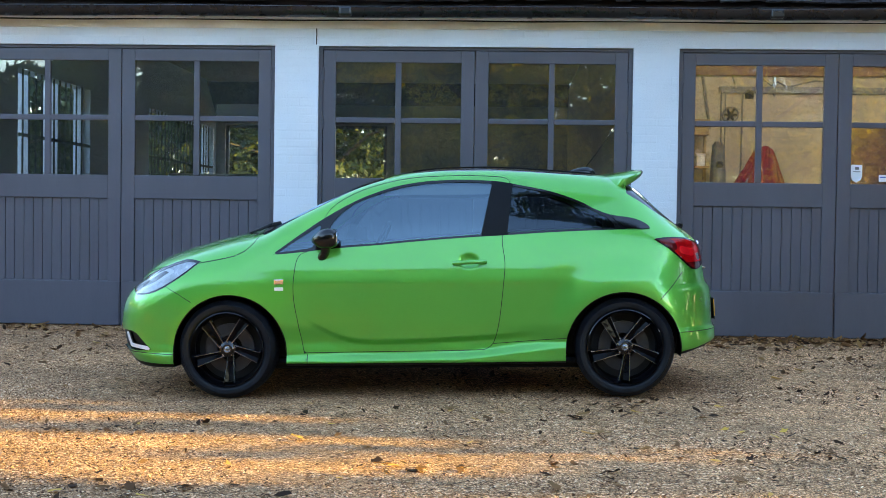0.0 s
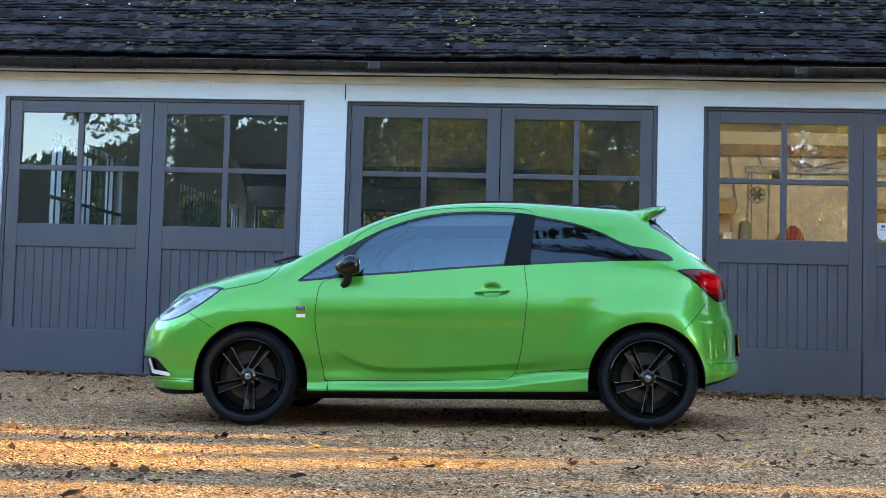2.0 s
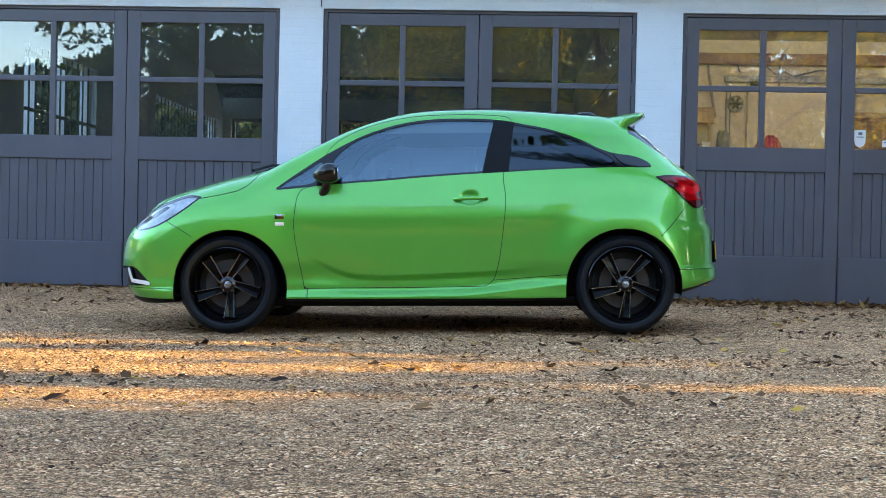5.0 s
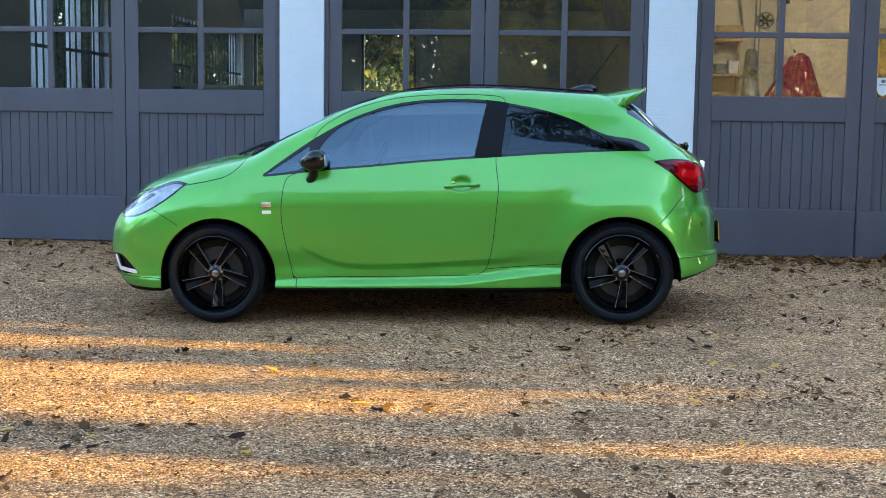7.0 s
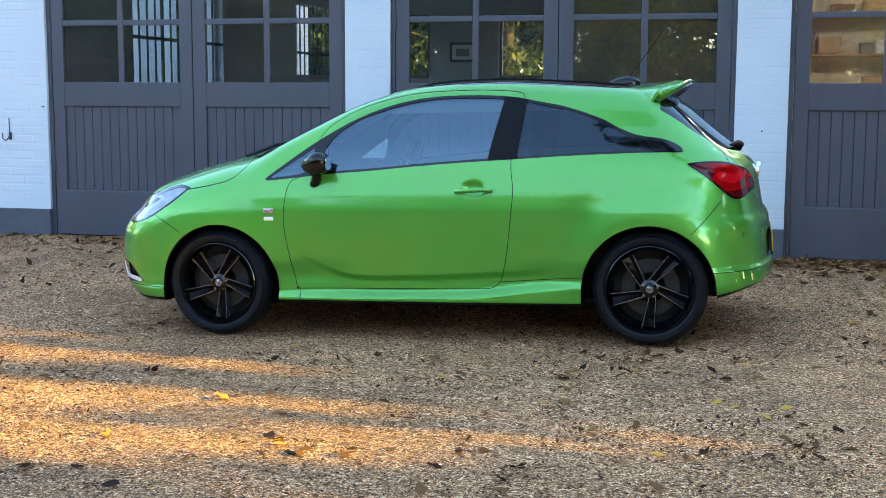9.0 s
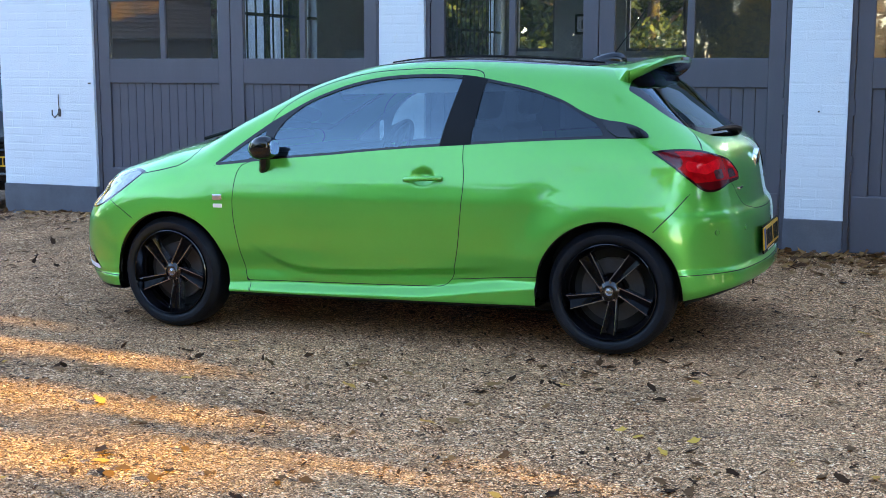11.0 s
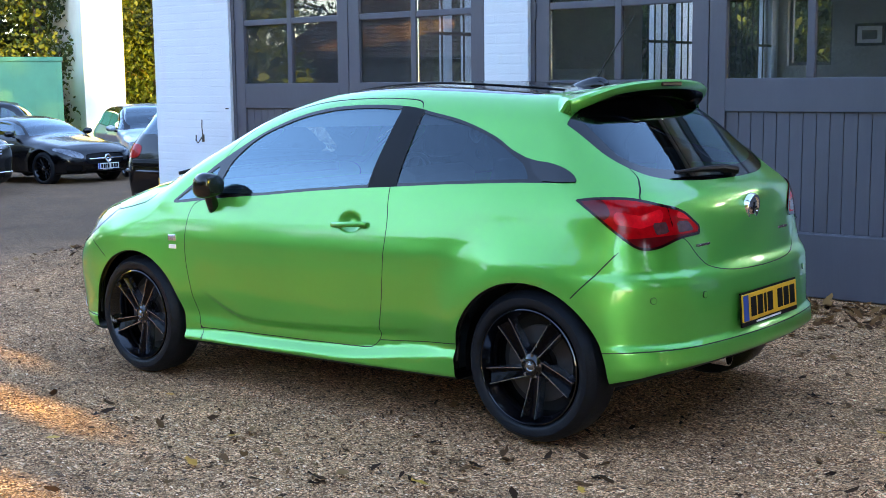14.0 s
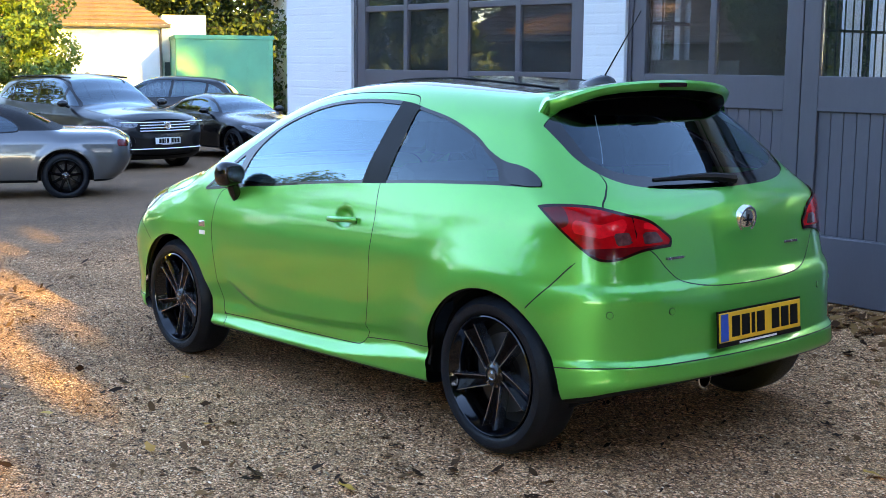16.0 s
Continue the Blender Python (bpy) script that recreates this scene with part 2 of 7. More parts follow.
def gravel_material():
    m = bpy.data.materials.new("gravel")
    m.use_nodes = True
    nt = m.node_tree
    b = nt.nodes["Principled BSDF"]
    pos = nd(nt, "NewGeometry").outputs["Position"]
    flat = nd(nt, "Mapping", Vector=pos, Scale=(1, 1, 0.0)).outputs[0]
    v1 = nd(nt, "TexVoronoi", Vector=flat, Scale=95.0, Randomness=1.0)
    v2 = nd(nt, "TexVoronoi", Vector=flat, Scale=160.0, Randomness=1.0)
    stones = ramp(nt, nd(nt, "SeparateColor", Color=v1.outputs["Color"]).outputs[0],
                  [(0.0, (0.05, 0.024, 0.012)), (0.25, (0.23, 0.112, 0.050)), (0.5, (0.47, 0.252, 0.118)), (0.75, (0.64, 0.385, 0.195)), (1.0, (0.82, 0.575, 0.35))])
    grit = ramp(nt, nd(nt, "SeparateColor", Color=v2.outputs["Color"]).outputs[1],
                [(0.0, (0.06, 0.030, 0.014)), (0.5, (0.31, 0.168, 0.078)), (1.0, (0.60, 0.38, 0.20))])
    big = nd(nt, "TexNoise", Vector=flat, Scale=0.9, Detail=6.0, Roughness=0.65).outputs[0]
    mid = nd(nt, "TexNoise", Vector=flat, Scale=7.0, Detail=9.0, Roughness=0.78).outputs[0]
    col = mix(nt, ramp(nt, mid, [(0.42, (0, 0, 0)), (0.62, (1, 1, 1))]), stones, grit)
    joint = nd(nt, "TexVoronoi", Vector=flat, Scale=95.0, Randomness=1.0)
    joint.feature = "DISTANCE_TO_EDGE"
    col = mix(nt, 1.0, col, ramp(nt, joint.outputs["Distance"], [(0.0, (0.22, 0.20, 0.18)), (0.16, (1.12, 1.12, 1.12))]), "MULTIPLY")
    col = mix(nt, 1.0, col, ramp(nt, big, [(0.3, (0.96, 0.90, 0.87)), (0.7, (1.84, 1.66, 1.56))]), "MULTIPLY")
    # flattened dark earth showing between the stones
    earth = nd(nt, "TexNoise", Vector=flat, Scale=3.2, Detail=9.0, Roughness=0.78).outputs[0]
    col = mix(nt, ramp(nt, earth, [(0.56, (0, 0, 0)), (0.70, (0.75, 0.75, 0.75))]), col, (0.060, 0.042, 0.027))
    # damp scraps trodden in
    damp = nd(nt, "TexNoise", Vector=nd(nt, "Mapping", Vector=flat, Rotation=(0, 0, 0.5), Scale=(1.0, 1.8, 1.0)).outputs[0], Scale=15.0, Detail=3.0, Roughness=0.6).outputs[0]
    col = mix(nt, ramp(nt, damp, [(0.58, (0, 0, 0)), (0.66, (0.75, 0.75, 0.75))]), col, (0.035, 0.022, 0.014))
    # the gravel grows paler towards the east
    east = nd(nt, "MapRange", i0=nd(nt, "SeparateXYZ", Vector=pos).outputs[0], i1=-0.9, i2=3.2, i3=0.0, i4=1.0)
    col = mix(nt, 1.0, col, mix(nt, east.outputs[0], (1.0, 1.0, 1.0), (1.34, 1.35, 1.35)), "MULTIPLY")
    # the drive to the west is smoother and greyer
    sx = nd(nt, "SeparateXYZ", Vector=pos)
    west = nd(nt, "MapRange", i0=sx.outputs[0], i1=-4.8, i2=-8.5, i3=0.0, i4=1.0)
    col = mix(nt, west.outputs[0], col, mix(nt, 0.45, mix(nt, mid, (0.08, 0.052, 0.034), (0.20, 0.138, 0.092)), mix(nt, 1.0, col, (0.6, 0.6, 0.6), "MULTIPLY")))
    nt.links.new(col, b.inputs["Base Color"])
    b.inputs["Roughness"].default_value = 0.9
    b.inputs["Specular IOR Level"].default_value = 0.15
    h1 = nd(nt, "Math", i0=v1.outputs["Distance"], i1=-0.7)
    h1.operation = "MULTIPLY"
    h2 = nd(nt, "Math", i0=h1.outputs[0], i1=mid)
    bp = nd(nt, "Bump", Strength=0.8, Distance=0.02, Height=h2.outputs[0])
    nt.links.new(bp.outputs[0], b.inputs["Normal"])
    return m


gravel = gravel_material()
gx = np.concatenate([np.linspace(-1500, -40, 12), np.linspace(-36, -7, 40), np.linspace(-6.6, 6.6, 180), np.linspace(7, 36, 30), np.linspace(40, 1500, 12)])
gy = np.concatenate([np.linspace(-1500, -40, 12), np.linspace(-36, 0, 30), np.linspace(0.3, 11.2, 160), np.linspace(11.5, 40, 36), np.linspace(44, 1500, 12)])
GX, GY = np.meshgrid(gx, gy, indexing="ij")
rough = np.array([noise.noise((a * 1.3, b * 1.3, 0)) * 0.012 + noise.noise((a * 6, b * 6, 3)) * 0.005 for a, b in zip(GX.ravel(), GY.ravel())])
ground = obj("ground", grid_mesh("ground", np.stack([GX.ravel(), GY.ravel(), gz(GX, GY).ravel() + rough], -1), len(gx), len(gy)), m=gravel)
tagged(ground, "worn brown and grey gravel yard with scattered leaves", "ground", kind="structure")

# ---------- garage ----------
WY = 11.47            # face of the brick wall
LEFT, RIGHT, TOP = -5.64, 8.30, 2.93
SEAMS = (-3.155, 0.105, 3.375)
HALF = 1.43           # half of a door opening
DB, DT = 0.105, 2.70  # foot and head of the openings


def wall_block(name, lo, hi, m=wall_paint, label="", parent=None):
    return tagged(part(name, boxm(lo, hi), m, parent), label, "wall", kind="structure")


front = thing("wall_front", label="white painted brick garage front with grey plinth", category="wall", kind="structure")
edges = [LEFT] + [s + k * HALF for s in SEAMS for k in (-1, 1)] + [RIGHT]
PIERS = list(zip(edges[0::2], edges[1::2]))
for a, b in PIERS:
    part("pier", boxm((a, WY, 0.34), (b, WY + 0.24, DT)), wall_paint, front)
    part("plinth", boxm((a - 0.004, WY - 0.022, -0.2), (b + 0.004, WY + 0.24, 0.34), 0.006), plinth_grey, front, "dark grey painted plinth")
part("lintel", boxm((LEFT, WY, DT), (RIGHT, WY + 0.24, TOP)), wall_paint, front)
part("eaves_filler", boxm((LEFT, WY + 0.002, TOP + 0.03), (RIGHT, WY + 0.24, 3.12)), wall_paint, front)
part("eaves_board", boxm((LEFT, WY - 0.012, TOP - 0.075), (RIGHT, WY, TOP), 0.003), cream, front, "cream painted board under the eaves")
part("soffit", boxm((LEFT - 0.1, WY - 0.13, TOP), (RIGHT + 0.1, WY + 0.24, TOP + 0.03), 0.004), cream, front, "weathered cream eaves board")
BACK = 25.2
west = thing("wall_west", label="white painted brick end wall with two barred windows", category="wall", kind="structure")
WEST_WINS = ((14.7, 17.3), (20.2, 24.7))
cuts = [WY + 0.24, *(y for w_ in WEST_WINS for y in w_), BACK]
for y0, y1 in zip(cuts[0::2], cuts[1::2]):
    part("wall_part", boxm((LEFT, y0, -0.4), (LEFT + 0.24, y1, TOP)), wall_paint, west)
for n_, (y0, y1) in zip((1, 4), WEST_WINS):
    part("wall_part", boxm((LEFT, y0, -0.4), (LEFT + 0.24, y1, 1.0)), wall_paint, west)
    part("wall_part", boxm((LEFT, y0, 2.86), (LEFT + 0.24, y1, TOP)), wall_paint, west)
    bars = thing(f"window_{n_}", label="white framed window with dark security bars", category="window", kind="structure")
    for yy in (y0, y1 - 0.08):
        part("frame_post", boxm((LEFT + 0.05, yy, 1.0), (LEFT + 0.15, yy + 0.08, 2.86), 0.01), white_mat, bars)
    for yy in np.arange(y0 + 0.2, y1 - 0.1, 0.21):
        part("bar", tube(bmesh.new(), [(LEFT + 0.22, yy, 1.0), (LEFT + 0.22, yy, 2.86)], 0.013, 6), gap_black, bars)
    part("bar_rail", boxm((LEFT + 0.2, y0, 2.05), (LEFT + 0.24, y1, 2.09)), gap_black, bars)
# white boarding in the yard beyond the barred windows
for y0, y1 in ((17.66, 17.84), (18.15, 18.85), (19.15, 19.40), (20.30, 20.70), (23.57, 24.10), (24.50, 25.50)):
    tagged(part("white_boarding", boxm((-7.2, y0, -0.6), (-7.1, y1, 3.3), 0.008), white_mat), "white painted board standing outside the barred window", "board")
wall_block("wall_east", (RIGHT - 0.24, WY + 0.24, -0.2), (RIGHT, BACK, TOP), label="white painted brick end wall")
rear_wall = thing("wall_back", label="plain back wall of the garage with two windows", category="wall", kind="structure")
WINS, WZ0, WZ1 = ((-5.22, -4.42), (-3.05, -1.95)), 1.72, 2.95
cuts = [LEFT + 0.24, *(x for w_ in WINS for x in w_), RIGHT - 0.24]
for x0, x1 in zip(cuts[0::2], cuts[1::2]):
    part("wall_part", boxm((x0, BACK - 0.24, -0.2), (x1, BACK, 3.75)), room_dark, rear_wall)
for n_, (x0, x1) in enumerate(WINS):
    part("wall_part", boxm((x0, BACK - 0.24, -0.2), (x1, BACK, WZ0)), room_dark, rear_wall)
    part("wall_part", boxm((x0, BACK - 0.24, WZ1), (x1, BACK, 3.75)), room_dark, rear_wall)
    back_win = thing(f"window_{n_ + 2}", label="small window in the back wall looking on greenery", category="window", kind="structure")
    for lo, hi in (((x0, BACK - 0.16, WZ0), (x0 + 0.06, BACK - 0.08, WZ1)), ((x1 - 0.06, BACK - 0.16, WZ0), (x1, BACK - 0.08, WZ1)), ((x0 + 0.06, BACK - 0.16, WZ0), (x1 - 0.06, BACK - 0.08, WZ0 + 0.06)), ((x0 + 0.06, BACK - 0.16, WZ1 - 0.06), (x1 - 0.06, BACK - 0.08, WZ1))):
        part("window_frame", boxm(lo, hi, 0.008), frame_grey, back_win)
tagged(part("floor", boxm((LEFT + 0.24, WY + 0.1, -0.1), (RIGHT - 0.24, BACK - 0.24, 0.09)), room_floor), "grey concrete garage floor", "floor", kind="structure")
tagged(part("ceiling", boxm((LEFT + 0.24, WY + 1.0, 3.75), (RIGHT - 0.24, BACK - 0.24, 3.81)), room_dark), "dim plaster garage ceiling", "ceiling", kind="structure")
wall_block("wall_inner", (1.66, WY + 1.25, 0.09), (1.80, BACK - 0.24, 3.75), m=room_cream, label="cream painted brick partition wall")
wall_block("wall_workshop", (1.80, 19.4, 0.09), (RIGHT - 0.24, 19.54, 3.75), m=room_cream, label="cream painted brick workshop wall")
tagged(part("threshold", boxm((LEFT + 0.2, WY - 0.16, -0.1), (-1.75, WY + 0.1, 0.085), 0.01), room_floor), "pale concrete strip along the garage doors", "kerb", kind="structure")

# the leaf of a door: stiles, rails, boards and panes
LW = 1.385


def garage_leaf(flip):
    """One leaf from the hinge (0) to the seam (LW); x runs from the hinge."""
    e = new("leaf")
    s = -1 if flip else 1

    def bx(name, x0, x1, z0, z1, y0, y1, m=door_grey, bev=0.004, label=""):
        a, b = sorted((s * x0, s * x1))
        return part(name, boxm((a, y0, z0), (b, y1, z1), bev), m, e, label)
    P0, P1, PM = 0.115, 1.265, 0.69
    bx("stile", 0.0, P0, DB, 2.665, 0, 0.05)
    bx("stile", P1, LW, DB, 2.665, 0, 0.05)
    bx("top_rail", P0, P1, 2.557, 2.665, 0.001, 0.05)
    bx("middle_rail", P0, P1, 1.285, 1.50, 0.001, 0.05)
    bx("bottom_board", 0.01, LW - 0.006, DB + 0.005, 0.515, -0.012, 0.0, bev=0.005)
    bx("bottom_rail", P0, P1, DB, 0.52, 0.001, 0.05)
    n = 13
    w = (P1 - P0) / n
    for k in range(n):
        bx("board", P0 + k * w + 0.002, P0 + (k + 1) * w - 0.002, 0.52, 1.285, 0.020, 0.04, bev=0.003)
    bx("backing", P0, P1, 0.52, 1.285, 0.041, 0.048, gap_black, 0)
    bx("glazing_bar", PM - 0.027, PM + 0.027, 1.50, 2.557, 0.004, 0.046, bev=0.006)
    for x0, x1 in ((P0, PM - 0.027), (PM + 0.027, P1)):
        bx("glazing_bar", x0, x1, 2.005, 2.055, 0.006, 0.046, bev=0.006)
        for z0, z1 in ((1.50, 2.005), (2.055, 2.557)):
            p = bx("pane", x0, x1, z0, z1, 0.026, 0.030, pane, 0, "clear window pane")
            p.visible_shadow = False
    for z in (0.75, 1.15, 2.0, 2.45):
        bx("hinge", -0.018, 0.008, z - 0.06, z + 0.06, -0.012, 0.0, frame_grey, 0.003)
    return e


for i, sx in enumerate(SEAMS):
    door = thing("garage_door", pose(sx, WY + 0.03, 0), "grey painted timber double garage door with glazed tops, closed", "door", "garage doors")
    fr = part("door_frame", box(box(boxm((-HALF, 0.0, DB), (-LW - 0.008, 0.12, DT), 0.003), (LW + 0.008, 0, DB), (HALF, 0.12, DT), 0.003), (-LW - 0.008, 0, 2.67), (LW + 0.008, 0.12, DT), 0.003), frame_grey, door)
    for flip in (False, True):
        lf = garage_leaf(flip)
        lf.parent = door
        lf.location = ((LW + 0.004) * (1 if flip else -1), 0.008 + 0.002 * i, 0)
        # small lean of old doors
        lf.rotation_euler = (0, 0, radians(0.25 if flip else -0.2))

# gutter with brackets and joints
gut = thing("gutter", label="black half-round plastic gutter along the eaves", category="gutter")
GY0, GZ0, GR = WY - 0.212, 3.012, 0.074
bm = bmesh.new()
rings = []
for gxx in np.linspace(LEFT - 0.15, RIGHT + 0.15, 24):
    ring = []
    sag = 0.006 * math.sin(gxx * 1.9)
    for k in range(13):
        a = math.pi + math.pi * k / 12
        ring.append(bm.verts.new((gxx, GY0 + GR * math.cos(a), GZ0 + 1.15 * GR * math.sin(a) + sag)))
    for k in range(13):
        a = 2 * math.pi - math.pi * k / 12
        ring.append(bm.verts.new((gxx, GY0 + (GR - 0.005) * math.cos(a), GZ0 + 0.003 + 1.1 * (GR - 0.005) * math.sin(a) + sag)))
    rings.append(ring)
for q, s in zip(rings, rings[1:]):
    for k in range(26):
        bm.faces.new((q[k], s[k], s[(k + 1) % 26], q[(k + 1) % 26]))
part("channel", bm, gutter_black, gut, smooth=True)
for gxx in np.arange(LEFT + 0.35, RIGHT, 0.98):
    bm = bmesh.new()
    for w, rr in ((0.022, GR + 0.006),):
        ring = []
        for xx in (gxx - w, gxx + w):
            ring.append([bm.verts.new((xx, GY0 + rr * math.cos(math.pi + math.pi * k / 10), GZ0 + 1.15 * rr * math.sin(math.pi + math.pi * k / 10) + 0.004)) for k in range(11)])
        for k in range(10):
            bm.faces.new((ring[0][k], ring[1][k], ring[1][k + 1], ring[0][k + 1]))
    part("bracket", bm, gutter_black, gut, smooth=True)
for gxx in (-1.05, 2.75):
    part("joint", boxm((gxx - 0.06, GY0 - GR - 0.008, GZ0 - 0.082), (gxx + 0.06, GY0 + GR, GZ0 + 0.004), 0.02), gutter_black, gut)
part("cable", tube(bmesh.new(), [(x, WY - 0.06, TOP - 0.006 - 0.004 * math.sin(x * 3)) for x in np.linspace(LEFT, RIGHT, 40)], 0.007, 6), gap_black, gut, "thin black cable clipped under the eaves")

# roof planes
PITCH = radians(36)
EAVE_Y, EAVE_Z = WY - 0.16, 3.07
RIDGE_Y = (WY + BACK) / 2
RIDGE_Z = EAVE_Z + (RIDGE_Y - EAVE_Y) * math.tan(PITCH)
roof = thing("roof", label="old dark clay plain tile roof with moss", category="roof", kind="structure")
bm = bmesh.new()
vs = [bm.verts.new(p) for p in ((LEFT - 0.2, EAVE_Y, EAVE_Z - 0.03), (RIGHT + 0.2, EAVE_Y, EAVE_Z - 0.03), (RIGHT + 0.2, RIDGE_Y, RIDGE_Z - 0.03), (LEFT - 0.2, RIDGE_Y, RIDGE_Z - 0.03),
                                (RIGHT + 0.2, BACK + 0.2, EAVE_Z - 0.03), (LEFT - 0.2, BACK + 0.2, EAVE_Z - 0.03))]
bm.faces.new(vs[:4])
bm.faces.new((vs[3], vs[2], vs[4], vs[5]))
part("roof_deck", bm, tile_mat, roof)
for gx0 in (LEFT, RIGHT - 0.24):
    bm = bmesh.new()
    a = [bm.verts.new(p) for p in ((gx0, WY, TOP), (gx0, BACK, TOP), (gx0, RIDGE_Y, RIDGE_Z - 0.1))]
    b = [bm.verts.new(Vector(v.co) + Vector((0.24, 0, 0))) for v in a]
    bm.faces.new(a[::-1])
    bm.faces.new(b)
    for k in range(3):
        bm.faces.new((a[k], a[(k + 1) % 3], b[(k + 1) % 3], b[k]))
    tagged(part("wall_gable", bm, wall_paint), "white painted gable end", "wall", kind="structure")

# ---------- cars ----------
def curve(*pts):
    """A smooth function through (position, value) knots (monotone cubic)."""
    P = np.array(pts, float)
    X, Yv = P[:, 0], P[:, 1]
    d = np.diff(Yv) / np.diff(X)
    m = np.concatenate([[d[0]], np.where(d[:-1] * d[1:] > 0, 2 * d[:-1] * d[1:] / (d[:-1] + d[1:] + 1e-12), 0), [d[-1]]])

    def f(x):
        x = np.clip(np.asarray(x, float), X[0], X[-1])
        i = np.clip(np.searchsorted(X, x) - 1, 0, len(X) - 2)
        h = X[i + 1] - X[i]
        t = (x - X[i]) / h
        return (Yv[i] * (1 + 2 * t) * (1 - t) ** 2 + m[i] * h * t * (1 - t) ** 2 + Yv[i + 1] * t * t * (3 - 2 * t) - m[i + 1] * h * t * t * (1 - t))
    return f


def smax(a, b, k):
    h = np.clip(k - np.abs(a - b), 0, None) / k
    return np.maximum(a, b) + h * h * k * 0.25


def spline_loop(pts, n=10, sharp=()):
    """A closed smooth outline through points; those whose index is in sharp stay corners."""
    P = np.array(pts, float)
    out = []
    m = len(P)
    for i in range(m):
        p1, p2 = P[i], P[(i + 1) % m]
        t1 = (p2 - P[i - 1]) * 0.5 if i not in sharp else (p2 - p1)
        t2 = (P[(i + 2) % m] - p1) * 0.5 if (i + 1) % m not in sharp else (p2 - p1)
        L = np.linalg.norm(p2 - p1)
        t1 = t1 * min(1, 1.2 * L / (np.linalg.norm(t1) + 1e-9))
        t2 = t2 * min(1, 1.2 * L / (np.linalg.norm(t2) + 1e-9))
        for t in np.arange(n) / n:
            out.append((2 * t ** 3 - 3 * t ** 2 + 1) * p1 + (t ** 3 - 2 * t ** 2 + t) * t1 + (-2 * t ** 3 + 3 * t ** 2) * p2 + (t ** 3 - t ** 2) * t2)
    return np.array(out)


def sdf(loop, u, v):
    """Signed distance (negative inside) of the points (u, v) to a closed outline."""
    best = np.full(len(u), 1e9)
    inside = np.zeros(len(u), bool)
    for (ax, ay), (bx, by) in zip(loop, np.roll(loop, -1, 0)):
        ex, ey = bx - ax, by - ay
        t = np.clip(((u - ax) * ex + (v - ay) * ey) / (ex * ex + ey * ey + 1e-12), 0, 1)
        best = np.minimum(best, (u - ax - t * ex) ** 2 + (v - ay - t * ey) ** 2)
        c = (ay > v) != (by > v)
        inside ^= c & (u < ex * (v - ay) / (ey if abs(ey) > 1e-12 else 1e-12) + ax)
    d = np.sqrt(best)
    return np.where(inside, -d, d)


def line_dist(pts, u, v):
    """Distance of (u, v) to an open line."""
    best = np.full(len(u), 1e9)
    for (ax, ay), (bx, by) in zip(pts[:-1], pts[1:]):
        ex, ey = bx - ax, by - ay
        t = np.clip(((u - ax) * ex + (v - ay) * ey) / (ex * ex + ey * ey + 1e-12), 0, 1)
        best = np.minimum(best, (u - ax - t * ex) ** 2 + (v - ay - t * ey) ** 2)
    return np.sqrt(best)


class Skin:
    """A triangle sheet with its normals, that can be cut along any field."""

    def __init__(self, V, N, T):
        self.V, self.N, self.T = V, N, T

    def cut(self, f):
        """Splits along f = 0: the sheet where f < 0, and the rest."""
        V, N, T = self.V, self.N, self.T
        f = np.where(np.abs(f) < 1e-7, 1e-7, f)
        s = f[T] < 0
        cnt = s.sum(1)
        ins, outs = [T[cnt == 3]], [T[cnt == 0]]
        newV, newN, base = [V], [N], len(V)
        for c in (1, 2):
            M = T[cnt == c]
            if not len(M):
                continue
            sm = s[cnt == c]
            odd = np.argmax(sm if c == 1 else ~sm, 1)
            r = np.arange(len(M))
            a, b, d = M[r, odd], M[r, (odd + 1) % 3], M[r, (odd + 2) % 3]
            tb, td = f[a] / (f[a] - f[b]), f[a] / (f[a] - f[d])
            newV += [V[a] + tb[:, None] * (V[b] - V[a]), V[a] + td[:, None] * (V[d] - V[a])]
            newN += [N[a] + tb[:, None] * (N[b] - N[a]), N[a] + td[:, None] * (N[d] - N[a])]
            ib = base + r
            idd = base + len(M) + r
            base += 2 * len(M)
            tip = [np.stack([a, ib, idd], 1)]
            rest = [np.stack([ib, b, d], 1), np.stack([ib, d, idd], 1)]
            if c == 1:
                ins += tip
                outs += rest
            else:
                outs += tip
                ins += rest
        V2, N2 = np.concatenate(newV), np.concatenate(newN)
        return [Skin(V2, N2, np.concatenate(k)).tidy() for k in (ins, outs)]

    def tidy(self):
        used, inv = np.unique(self.T, return_inverse=True)
        return Skin(self.V[used], self.N[used], inv.reshape(-1, 3))

    def moved(self, d):
        n = self.N / np.linalg.norm(self.N, axis=1, keepdims=True)
        return Skin(self.V + d * n, self.N, self.T)

    def mirrored(self):
        k = np.array([1, -1, 1])
        return Skin(self.V * k, self.N * k, self.T[:, ::-1])

    def joined(self, o):
        return Skin(np.concatenate([self.V, o.V]), np.concatenate([self.N, o.N]), np.concatenate([self.T, o.T + len(self.V)]))

    def object(self, name, m, parent, label=""):
        if not len(self.T):
            return None
        n = self.N / (np.linalg.norm(self.N, axis=1, keepdims=True) + 1e-9)
        return obj(name, raw_mesh(name, self.V, self.T, n), parent, label, m)


